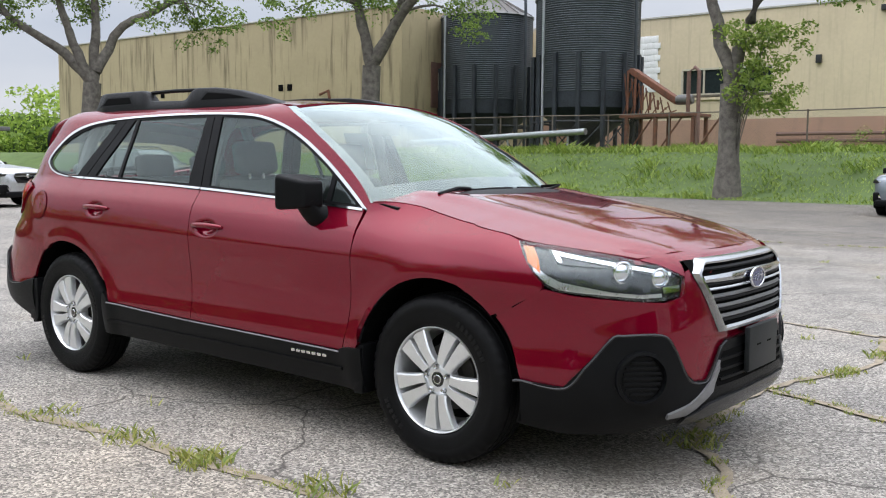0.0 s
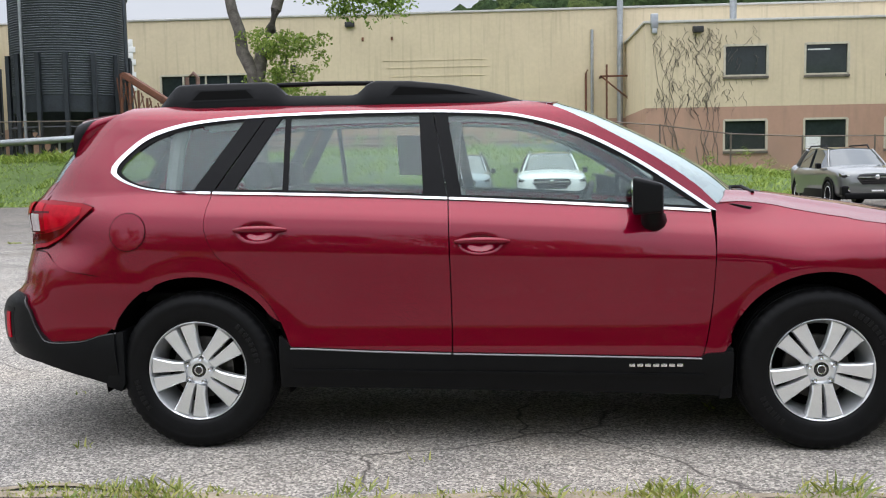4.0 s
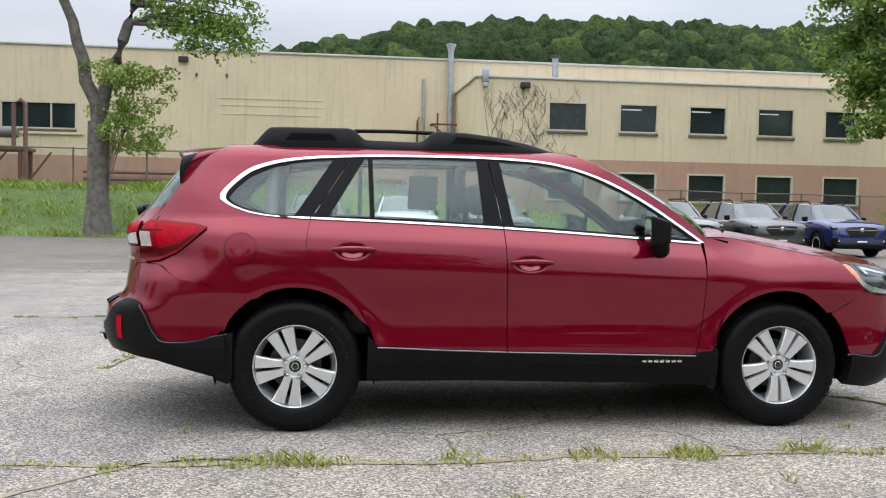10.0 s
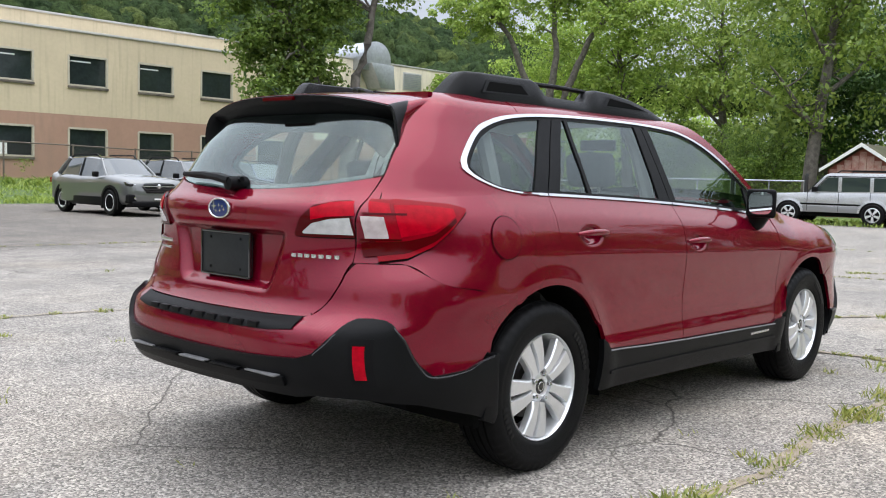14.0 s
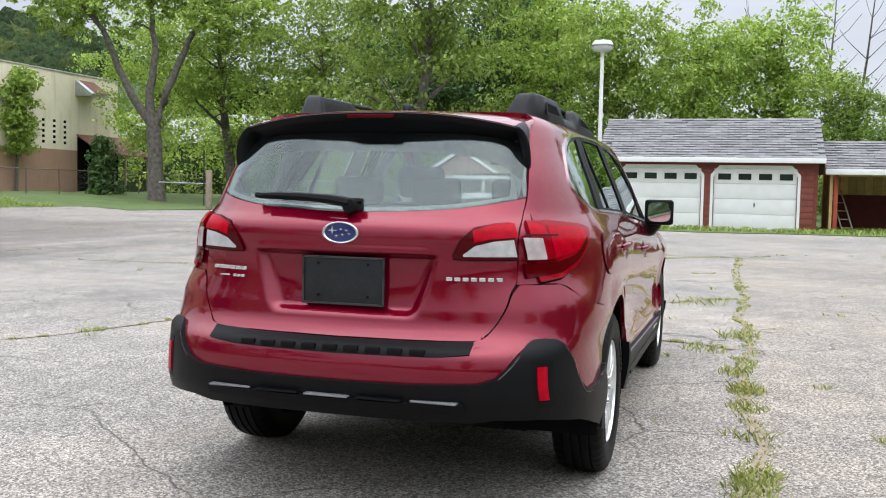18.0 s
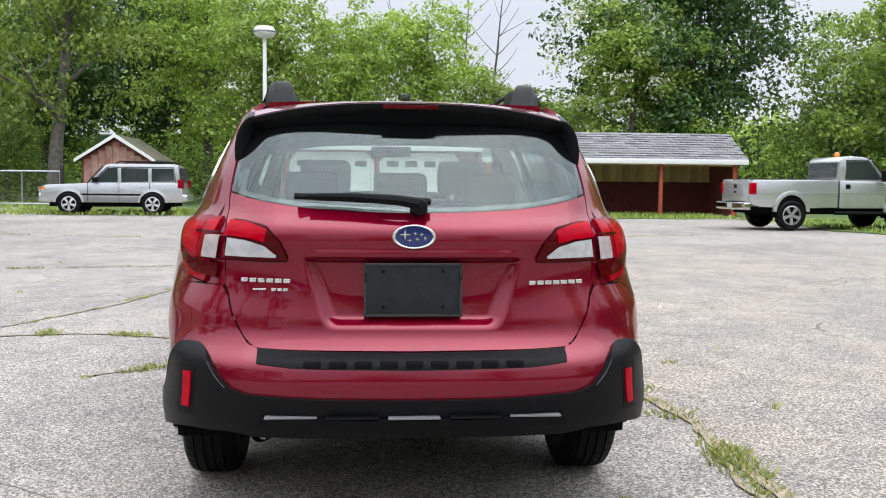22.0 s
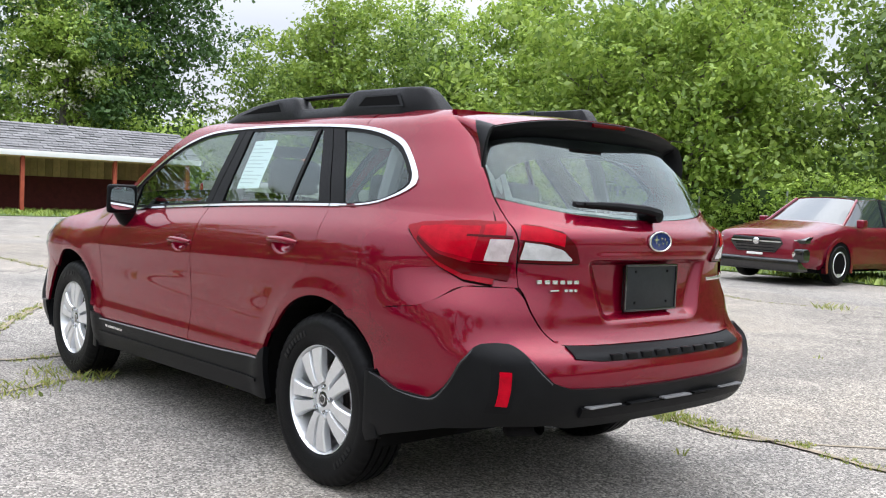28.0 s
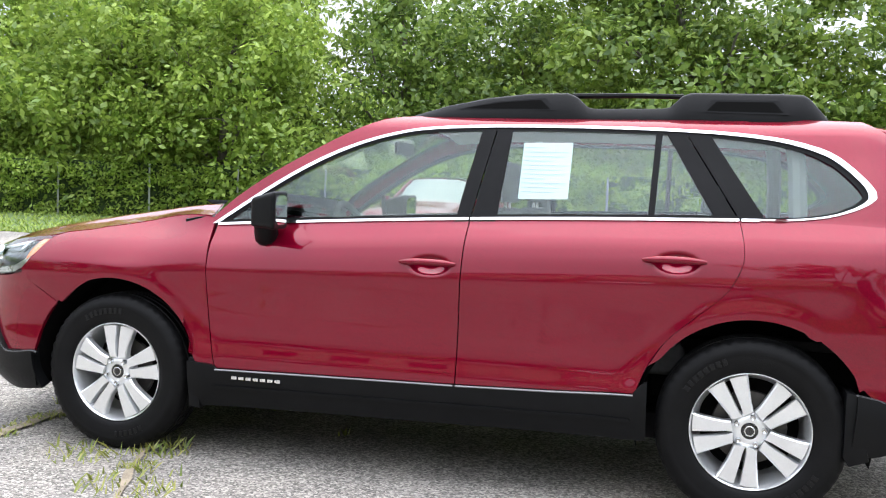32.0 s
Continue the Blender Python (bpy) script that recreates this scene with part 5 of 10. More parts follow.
part("glass_band", skin_across(band, -1, -0.008), GLOSS_BLACK, rg)
sideband = [at_y(0.636, 1.216, -1), at_y(0.622, 1.31, -1), at_y(0.60, 1.42, -1)]
for side in (-1, 1):
    inner = [at_y(0.585, 1.195, -1), at_y(0.572, 1.31, -1), at_y(0.545, 1.43, -1)]
    g = coons([inner[0], sideband[0]], [inner[-1], sideband[-1]], inner, sideband, 4, 10)
    part("glass_band", skin(g, side, -0.008), GLOSS_BLACK, rg)
# spoiler: red cap, black underside and fins
rows = []
for v in np.linspace(0, 1, 9):
    half = 0.585 - 0.022 * v
    x = -1.752 - 0.325 * v
    rows.append([(x + 0.075 * v * abs(s) ** 2.4, s * half, float(roof_c(-1.75)) - 0.005 * v - 0.022 * v * v - (0.036 + 0.016 * v) * abs(s) ** 2.6) for s in np.linspace(-1, 1, 33)])
cap = np.array(rows)
spoiler = part("spoiler", grid_geo(cap, 0.001, 0.001, 0.008, flip=False), RED, tailgate, "red roof spoiler with black underside")
back = cap[-1]
# one black hoop: fins down both sides of the glass and the lip across the top
fin = [(-2.012, 0.628, 1.322), (-2.018, 0.628, 1.372), (-2.018, 0.619, 1.420), (-2.014, 0.602, 1.455), (-2.009, 0.582, 1.475)]
lip_half = [tuple(p + np.array([-0.008, 0, -0.004])) for p in back[32:16:-1]] + [tuple(back[16] + np.array([-0.008, 0, -0.004]))]
front_half = [(x + 0.004, y + 0.002, z + 0.001) for x, y, z in fin] + [tuple(p) for p in back[32:15:-1]]
hoop = []
for k, ((x, y, z), fp) in enumerate(zip(fin + lip_half, front_half)):
    t = min(1.0, k / 7.0)
    hoop.append([fp, (x, y, z), (x + 0.004, y - 0.016 * (1 - t), z - 0.018 * t), (x + 0.020, y - 0.034 * (1 - t), z - 0.034 * t), (x + 0.060, y - 0.058 * (1 - t), z - 0.074 * t)])
hoop = np.array(hoop).transpose(1, 0, 2)
other = hoop[:, ::-1][:, 1:].copy()
other[..., 1] *= -1
cheek_in = [tuple(body(*p)) for p in [at_y(0.628, 1.325, -1), at_y(0.617, 1.37, -1)] + gate_up[4:6]] + [(-1.79, 0.589, 1.526), tuple(cap[0][32])]
cheek_out = front_half[:6]
g = coons(cheek_in, cheek_out, [cheek_in[0], cheek_out[0]], [tuple(r[32]) for r in cap], 20, 12)
for side in (-1, 1):
    gs = g.copy()
    gs[..., 1] *= side
    part("spoiler_cheek", grid_geo(gs[:8], 0.001, 0, 0.006, flip=side > 0), RED, spoiler, "red cheek between roof and fin")
    part("spoiler_fin", grid_geo(gs[7:], 0.002, 0, 0.006, flip=side > 0), CLADDING, spoiler, "satin black fin beside the rear window")
part("spoiler_hoop", grid_geo(np.concatenate([hoop, other], 1), 0.001), CLADDING, spoiler, "black fins and lip round the top of the rear window")
part("brake_lamp", box_geo(-2.092, -2.05, -0.10, 0.10, 1.511, 1.527, 0.003), LENS_RED_DARK, spoiler, "red high brake lamp")
arm = part("rear_wiper", tube_geo([(-2.335, -0.02, 1.178), (-2.335, 0.05, 1.190), (-2.305, 0.20, 1.200), (-2.285, 0.36, 1.202)], 0.011, 8, radii=[0.020, 0.018, 0.014, 0.009]), BLACK_TRIM, tailgate, "black rear wiper")
part("wiper_blade", tube_geo([(-2.305, -0.06, 1.186), (-2.295, 0.15, 1.190), (-2.268, 0.40, 1.200)], 0.012, 6), BLACK_TRIM, arm)
part("wiper_pivot", lathe_geo([(0.001, -2.35), (0.026, -2.345), (0.030, -2.30), (0.030, -2.26)], 20, "x"), BLACK_TRIM, arm).location = (0, -0.02, 1.168)
# number plate cover
plate = part("plate_cover", box_geo(-2.338, -2.318, -0.158, 0.158, 0.806, 0.972, 0.006), PLATE_COVER, tailgate, "blank dark grey number plate cover")
part("plate_rim", join_geo(box_geo(-2.342, -2.33, -0.166, -0.156, 0.798, 0.980, 0.003), box_geo(-2.342, -2.33, 0.156, 0.166, 0.798, 0.980, 0.003), box_geo(-2.342, -2.33, -0.166, 0.166, 0.798, 0.808, 0.003), box_geo(-2.342, -2.33, -0.166, 0.166, 0.970, 0.980, 0.003)), GLOSS_BLACK, plate)
for y, z in ((-0.10, 0.832), (0.10, 0.832), (-0.10, 0.952), (0.10, 0.952)):
    part("plate_screw", lathe_geo([(0.0005, -2.342), (0.006, -2.341), (0.006, -2.336)], 10, "x"), BLACK_TRIM, plate).location = (0, y, z)
# oval badges
def oval_badge(x, z, sign, parent, wx=0.072, wz=0.040):
    rim = part("badge", lathe_geo([(1.0, 0.0), (1.0, 0.006), (0.90, 0.010), (0.86, 0.006)], 36, "x"), SILVER_BADGE, parent, "oval silver and blue badge")
    rim.location, rim.scale = (x, 0, z), (sign, wx, wz)
    face = part("badge_field", lathe_geo([(0.001, 0.006), (0.5, 0.006), (0.88, 0.005)], 36, "x"), BADGE_BLUE, rim)
    for dy, dz, s in ((0.42, 0.18, 0.30), (-0.05, 0.28, 0.13), (-0.35, 0.2, 0.13), (-0.5, -0.1, 0.13), (-0.15, -0.2, 0.13), (0.2, -0.3, 0.13)):
        star = [(dy + s * (1.0 if k % 2 == 0 else 0.22) * math.cos(k * math.pi / 4), dz + s * (1.5 if k % 2 == 0 else 0.3) * math.sin(k * math.pi / 4)) for k in range(8)]
        part("badge_mark", prism_geo(star, 0.0065, 0.009, "x"), SILVER_BADGE, rim, smooth=False)
    return rim


oval_badge(-2.366, 1.070, -1, tailgate)
for n, w, h, gap, y0, z0, sd in ((6, 0.023, 0.014, 0.006, 0.495, 0.910, 1), (7, 0.023, 0.014, 0.006, -0.495, 0.905, 2), (1, 0.055, 0.006, 0.004, 0.510, 0.884, 3), (3, 0.016, 0.010, 0.004, 0.447, 0.882, 4)):
    for k in range(n):
        yy = y0 + (n / 2 - k - 0.5) * (w + gap)
        xx = float(body(*at_y(abs(yy), z0 + h / 2, -1))[0])
        part("badge_letter", box_geo(xx - 0.005, xx + 0.004, yy - w / 2, yy + w / 2, z0, z0 + h, 0.002), SILVER_BADGE, tailgate, "silver lettering bar")

# rear lamps
for side in (-1, 1):
    hi = [at_x(-1.845, 1.093), at_x(-1.9, 1.108), at_x(-2.1, 1.120), at_y(0.70, 1.124, -1), at_y(0.646, 1.122, -1)]
    lo = [at_x(-1.845, 1.085), at_x(-1.92, 1.02), at_x(-2.0, 0.955), at_x(-2.09, 0.912), at_x(-2.17, 0.900), at_y(0.70, 0.900, -1), at_y(0.646, 0.905, -1)]
    part("lamp_gasket", skin(strip([(u + 0.004 * (k == 0), z - 0.004) for k, (u, z) in enumerate(lo)], [(u, z + 0.004) for u, z in hi], 40, 4), side, 0.003), DARK, car)
    lamp = part("tail_lamp", skin(strip(lo, hi, 40, 12), side, 0.012, 0.001, 0.02), LENS_RED, car, "red tail lamp with clear reversing segment")
    def seg(nm, pts_lo, pts_hi, mt, off, parent):
        part(nm, skin(strip(pts_lo, pts_hi, 16, 6), side, off, 0, 0.002), mt, parent)
    seg("lamp_well", [at_x(-1.90, 1.045), at_x(-1.99, 0.975), at_x(-2.09, 0.930), at_y(0.654, 0.915, -1)], [at_x(-1.90, 1.060), at_x(-1.99, 1.000), at_x(-2.09, 0.976), at_y(0.654, 0.970, -1)], LENS_RED_DARK, 0.0128, lamp)
    seg("lamp_bar", [at_x(-1.90, 1.064), at_x(-1.99, 1.012), at_x(-2.11, 0.988)], [at_x(-1.90, 1.090), at_x(-1.99, 1.100), at_x(-2.11, 1.102)], LENS_RED_LIT, 0.0135, lamp)
    seg("lamp_band", [at_x(-2.12, 1.074), at_y(0.652, 1.074, -1)], [at_x(-2.12, 1.106), at_y(0.652, 1.112, -1)], LENS_RED_LIT, 0.0135, lamp)
    seg("reversing_lens", [at_y(0.722, 0.985, -1), at_y(0.648, 0.985, -1)], [at_y(0.728, 1.060, -1), at_y(0.648, 1.064, -1)], LENS_PINK, 0.0142, lamp)
    seg("lens_frame", [at_y(0.750, 1.066, -1), at_y(0.650, 1.068, -1)], [at_y(0.750, 1.073, -1), at_y(0.650, 1.075, -1)], LENS_RED_DARK, 0.0146, lamp)
    seg("lens_frame", [at_y(0.750, 0.977, -1), at_y(0.650, 0.977, -1)], [at_y(0.750, 0.984, -1), at_y(0.650, 0.984, -1)], LENS_RED_DARK, 0.0146, lamp)
    hi = [at_y(0.638, 1.120, -1), at_y(0.56, 1.112, -1), at_y(0.49, 1.096, -1), at_y(0.445, 1.05, -1), at_y(0.418, 0.995, -1)]
    lo = [at_y(0.638, 0.985, -1), at_y(0.5, 0.983, -1), at_y(0.418, 0.985, -1)]
    part("lamp_gasket", skin(strip([(u, z - 0.0035) for u, z in lo], [(u, z + 0.0035) for u, z in hi], 26, 4), side, 0.003), DARK, tailgate)
    inner = part("gate_lamp", skin(strip(lo, hi, 26, 10), side, 0.010, 0.001, 0.012), LENS_RED_DARK, tailgate, "red lamp on the tailgate")
    seg("lamp_band", [at_y(0.634, 1.064, -1), at_y(0.55, 1.058, -1), at_y(0.48, 1.044, -1)], [at_y(0.634, 1.114, -1), at_y(0.55, 1.106, -1), at_y(0.485, 1.086, -1)], LENS_RED_LIT, 0.0125, inner)
    seg("reversing_lens", [at_y(0.632, 0.996, -1), at_y(0.455, 0.996, -1)], [at_y(0.632, 1.058, -1), at_y(0.56, 1.052, -1), at_y(0.495, 1.036, -1), at_y(0.455, 1.004, -1)], LENS_WHITE, 0.012, inner)
# inner panels behind the rear seams
for side in (-1, 1):
    back = strip([at_x(-1.62, 0.70), at_x(-1.9, 0.70), at_x(-2.1, 0.72), at_y(0.60, 0.74, -1)], [at_x(-1.62, 0.86), at_x(-1.9, 0.90), at_x(-2.1, 0.97), at_y(0.60, 0.97, -1)], 24, 8)
    part("inner_panel", skin(back, side, -0.006), SEAM, car)
    zs = np.linspace(0.90, 1.47, 12)
    post = strip([at_y(0.69, z, -1) if z < 1.12 else at_y(0.66 - 0.12 * max(0, z - 1.25), z, -1) for z in zs], [at_y(0.60 - 0.12 * max(0, z - 1.25), z, -1) for z in zs], 24, 4)
    part("gate_gutter", skin(post, side, -0.008), SEAM, car)
# top glass band, carried lower in black to paint the spoiler's shaded underside
top_band_shade = coons([(U_R, 1.385), at_y(0.3, 1.378, -1), at_y(0.50, 1.348, -1), at_y(0.612, 1.28, -1)], [(U_R, 1.462), at_y(0.4, 1.455, -1), at_y(0.60, 1.42, -1)], [(U_R, 1.385), (U_R, 1.462)], [at_y(0.612, 1.28, -1), at_y(0.60, 1.42, -1)], 30, 4)
part("glass_band", skin_across(top_band_shade, -1, -0.006), DARK, rg, "black band along the top of the glass")
# rounded upper edges of the black cladding; the sill's carries a painted pale highlight
for side in (-1, 1):
    for a, b in ((-0.935, -0.225), (-0.215, 0.855)):
        pts = [body(x, np.interp(x, [q[0] for q in sill_top], [q[1] for q in sill_top]) - 0.003) for x in np.linspace(a, b, 20)]
        part("sill_edge", flip_y(tube_geo([(q[0], q[1] + 0.015, q[2]) for q in pts], 0.0042, 6), side), SKID_GREY, car, "thin pale edge along the sill")
    pts = body(*np.array(curve_pts(blk_top[:13], 80)).T)
    part("bumper_edge", flip_y(tube_geo([(q[0] - 0.008, q[1] + 0.012, q[2] - 0.003) for q in pts], 0.005, 6), side), EDGE_BLACK, rear_bumper)
    part("inner_panel", skin(strip([at_x(*p) for p in arc_pts(WHEELBASE_HALF, 56, 22, 8, ARCH_R + 0.002)], [at_x(1.60, 0.90), at_x(1.79, 0.905), at_x(1.87, 0.825), at_x(1.99, 0.775)], 20, 6), side, -0.005), RED, car)
# exhaust tip
part("exhaust_tip", move_geo(lathe_geo([(0.028, 0), (0.031, 0.002), (0.031, 0.16), (0.027, 0.16), (0.027, 0.004)], 20, "x"), pose(-2.26, 0.52, 0.385, 0, 14, 0)), LINER, car, "short dark exhaust tip")

# front bumper, grille, lamps
fb_low = [at_x(*p) for p in arc_pts(WHEELBASE_HALF, 44, 12, 8)] + [at_x(1.80, 0.418), at_x(1.97, 0.405), at_x(2.05, 0.50), at_x(2.12, 0.60), at_y(0.74, 0.612, 1), at_y(0.63, 0.610, 1), at_y(0.585, 0.56, 1), at_y(0.53, 0.45, 1), at_y(0.49, 0.415, 1), at_y(0.41, 0.412, 1), at_y(0.36, 0.47, 1), at_y(0.32, 0.535, 1), at_y(0.28, 0.555, 1), (U_F, 0.560)]
fb_top = [at_x(*arc_pts(WHEELBASE_HALF, 44, 12, 8)[0]), at_x(1.78, 0.715), at_x(1.885, 0.782), at_x(1.98, 0.762), at_y(0.70, 0.742, 1), at_y(0.60, 0.735, 1), at_y(0.53, 0.752, 1), at_y(0.505, 0.80, 1), at_y(0.49, 0.845, 1), at_y(0.478, 0.900, 1), at_y(0.3, 0.903, 1), (U_F, 0.904)]
front_bumper = part("front_bumper", skin_across(strip(fb_low, fb_top, 120, 14), 1, 0, 0.002, 0.015), RED, car, "red upper front bumper")
fl_low = [at_x(1.765, 0.250), at_x(1.95, 0.225), at_x(2.15, 0.232), at_y(0.6, 0.255, 1), at_y(0.4, 0.285, 1), (U_F, 0.292)]
fl_top = [at_x(1.765, 0.420), at_x(1.80, 0.424), at_x(1.97, 0.412), at_x(2.05, 0.507), at_x(2.12, 0.607), at_y(0.74, 0.619, 1), at_y(0.63, 0.617, 1), at_y(0.585, 0.567, 1), at_y(0.53, 0.457, 1), at_y(0.49, 0.422, 1), at_y(0.41, 0.419, 1), at_y(0.36, 0.477, 1), at_y(0.32, 0.542, 1), at_y(0.28, 0.562, 1), (U_F, 0.567)]
lower = part("lower_front_bumper", skin_across(strip(fl_low, fl_top, 120, 16), 1, 0.016, 0, 0.05), CLADDING, front_bumper, "matt black lower front bumper")
skid = strip([at_y(0.52, 0.262, 1), at_y(0.3, 0.290, 1), (U_F, 0.296)], [at_y(0.52, 0.300, 1), at_y(0.42, 0.335, 1), at_y(0.3, 0.345, 1), (U_F, 0.348)], 40, 4)
part("skid_plate", skin_across(skid, 1, 0.030, 0, 0.02), EDGE_BLACK, lower, "dark skid trim under the bumper")
for side in (-1, 1):
    pts = body(*np.array(curve_pts(fl_top[:14], 80)).T)
    part("bumper_edge", flip_y(tube_geo([(q[0] + 0.010, q[1] + 0.010, q[2] - 0.003) for q in pts], 0.006, 6), side), EDGE_BLACK, lower)
    g = strip([at_y(0.60, 0.300, 1), at_y(0.52, 0.305, 1), at_y(0.40, 0.372, 1), at_y(0.35, 0.455, 1)], [at_y(0.60, 0.318, 1), at_y(0.52, 0.345, 1), at_y(0.40, 0.415, 1), at_y(0.35, 0.492, 1)], 20, 3)
    part("skid_blade", skin(g, side, 0.026, 0, 0.02), SKID_GREY, lower, "grey blade beside the lower intake")
intake = strip([at_y(0.37, 0.385, 1), (U_F, 0.385)], [at_y(0.37, 0.46, 1), at_y(0.32, 0.52, 1), (U_F, 0.535)], 24, 6)
part("lower_intake", skin_across(intake, 1, 0.0175), DARK, lower, "dark lower air intake")
for k in range(3):
    z = 0.405 + k * 0.04
    part("intake_bar", skin_across(strip([at_y(0.345, z, 1), (U_F, z)], [at_y(0.345, z + 0.012, 1), (U_F, z + 0.012)], 20, 2), 1, 0.025, 0, 0.012), BLACK_TRIM, lower)
part("front_plate_holder", box_geo(2.408, 2.432, -0.165, 0.165, 0.415, 0.600, 0.008), PLATE_COVER, front_bumper, "empty black front plate holder")
for y in (-0.06, 0.06):
    part("holder_slot", box_geo(2.431, 2.4335, y - 0.022, y + 0.022, 0.516, 0.522), DARK, front_bumper)
for side in (-1, 1):
    c = body(*at_y(0.70, 0.455, 1))
    nrm = Vector((0.72, 0.69, 0.0)).normalized()
    m = Matrix.Translation((c[0] + 0.012, c[1] + 0.010, 0.455)) @ nrm.to_track_quat("X", "Z").to_matrix().to_4x4()
    part("fog_ring", flip_y(move_geo(lathe_geo([(0.105, -0.01), (0.104, 0.012), (0.092, 0.014), (0.086, -0.004), (0.084, -0.03)], 36, "x"), m), side), CLADDING, lower, "round black fog lamp bezel")
    part("fog_blank", flip_y(move_geo(lathe_geo([(0.001, -0.006), (0.085, -0.006)], 36, "x"), m), side), DARK, lower)
    for k in range(-3, 4):
        w = math.sqrt(max(0.0, 0.075**2 - (k * 0.02) ** 2))
        part("fog_slat", flip_y(move_geo(box_geo(-0.004, 0.004, -w, w, k * 0.02 - 0.006, k * 0.02 + 0.006, 0.002), m), side), CLADDING, lower)
    # headlamp: dark bowl, bright parts, clear cover
    hi = [at_x(1.735, 0.956), at_x(1.80, 0.950), at_x(1.95, 0.932), at_y(0.70, 0.908, 1), at_y(0.58, 0.870, 1), at_y(0.505, 0.826, 1)]
    lo = [at_x(1.735, 0.948), at_x(1.79, 0.895), at_x(1.86, 0.815), at_x(1.93, 0.775), at_y(0.74, 0.748, 1), at_y(0.66, 0.738, 1), at_y(0.60, 0.742, 1), at_y(0.505, 0.757, 1)]
    hg = strip(lo, hi, 44, 12)
    lamp = part("headlamp", skin(hg, side, -0.022, 0, 0.0), LAMP_BOWL, car, "clear headlamp with amber corner and bright U-shaped strip")
    part("amber_reflector", skin(strip([at_x(1.765, 0.922), at_x(1.80, 0.888), at_x(1.87, 0.842)], [at_x(1.765, 0.942), at_x(1.80, 0.940), at_x(1.87, 0.926)], 12, 4), side, -0.006), AMBER, lamp, "amber side reflector")
    low_edge = [at_x(1.84, 0.852), at_x(1.89, 0.805), at_x(1.95, 0.778), at_y(0.76, 0.762, 1), at_y(0.68, 0.752, 1), at_y(0.61, 0.755, 1)]
    part("light_strip", skin(strip(low_edge, [(u, z + (0.034 if k < 3 else 0.014)) for k, (u, z) in enumerate(low_edge)], 30, 4), side, -0.008, 0, 0.01), SATIN, lamp, "bright U-shaped strip")
    part("light_strip", skin(strip([at_x(1.885, 0.900), at_x(1.94, 0.885)], [at_x(1.885, 0.926), at_x(1.94, 0.920)], 8, 4), side, -0.010, 0, 0.01), SATIN, lamp)
    part("light_strip", skin(strip([at_x(1.88, 0.918), at_y(0.55, 0.836, 1)], [at_x(1.88, 0.931), at_y(0.55, 0.850, 1)], 16, 3), side, -0.008, 0, 0.01), SATIN, lamp)
    part("lamp_brow", skin(strip([at_x(1.90, 0.885), at_y(0.70, 0.868, 1), at_y(0.56, 0.822, 1)], [at_x(1.90, 0.906), at_y(0.70, 0.888, 1), at_y(0.56, 0.834, 1)], 16, 3), side, -0.014, 0, 0.01), GLOSS_BLACK, lamp)
    for yy, zz, r in ((0.715, 0.848, 0.036), (0.60, 0.825, 0.032)):
        p0 = body(*at_y(yy, zz, 1))
        nd = Vector((0.85, 0.5, 0.05)).normalized()
        mm = Matrix.Translation((p0[0] - 0.014, p0[1] - 0.008, zz)) @ nd.to_track_quat("X", "Z").to_matrix().to_4x4()
        part("projector", flip_y(move_geo(lathe_geo([(r * 1.15, -0.01), (r * 1.2, 0.004), (r * 1.05, 0.006), (r, -0.004), (r * 0.7, 0.006), (r * 0.35, 0.011), (0.001, 0.012)], 24, "x"), mm), side), REFLECTOR, lamp, "round bright projector")
    part("turn_reflector", skin(strip([at_y(0.60, 0.768, 1), at_y(0.525, 0.775, 1)], [at_y(0.60, 0.792, 1), at_y(0.525, 0.80, 1)], 10, 3), side, -0.012), REFLECTOR, lamp)
    part("lamp_lens", skin(hg, side, 0.003, 0.001, 0.012), LENS_CLEAR, lamp).visible_shadow = False
for side in (-1, 1):
    fill = strip([at_y(0.632, 0.890, 1), at_y(0.58, 0.874, 1), at_y(0.505, 0.830, 1), at_y(0.476, 0.812, 1)], [at_y(0.632, 0.896, 1), at_y(0.476, 0.900, 1)], 14, 5)
    part("bumper_corner", skin(fill, side, 0, 0, 0.012), RED, front_bumper)
lip = strip([at_y(0.66, 0.880, 1), at_y(0.3, 0.892, 1), (U_F, 0.894)], [at_y(0.66, 0.935, 1), at_y(0.3, 0.930, 1), (U_F, 0.930)], 30, 5)
part("bumper_lip", skin_across(lip, 1, -0.007), RED, front_bumper)
# grille
def front_pt(y, z, off=0.0):
    p = body(*at_y(abs(y), z, 1))
    return (float(p[0]) + off, y, z)


hexo = [(-0.335, 0.598), (0.335, 0.598), (0.460, 0.835), (0.398, 0.890), (-0.398, 0.890), (-0.460, 0.835)]
hexi = [(-0.318, 0.624), (0.318, 0.624), (0.436, 0.829), (0.382, 0.868), (-0.382, 0.868), (-0.436, 0.829)]
oo, ii = curve_pts(hexo + hexo[:1], 96, False)[:-1], curve_pts(hexi + hexi[:1], 96, False)[:-1]
ring3 = [front_pt(y, z, 0.002) for y, z in oo] + [front_pt(y, z, 0.026) for y, z in (oo * 0.80 + ii * 0.20)] + [front_pt(y, z, 0.027) for y, z in (oo * 0.35 + ii * 0.65)] + [front_pt(y, z, 0.020) for y, z in ii] + [front_pt(y, z, -0.02) for y, z in ii]
m96 = 96
grille = part("grille", (ring3, [(r * m96 + k, r * m96 + (k + 1) % m96, (r + 1) * m96 + (k + 1) % m96, (r + 1) * m96 + k) for r in range(4) for k in range(m96)]), GRILLE_CHROME, car, "black grille in a chrome hexagon frame")
zs = np.linspace(0.61, 0.885, 10)
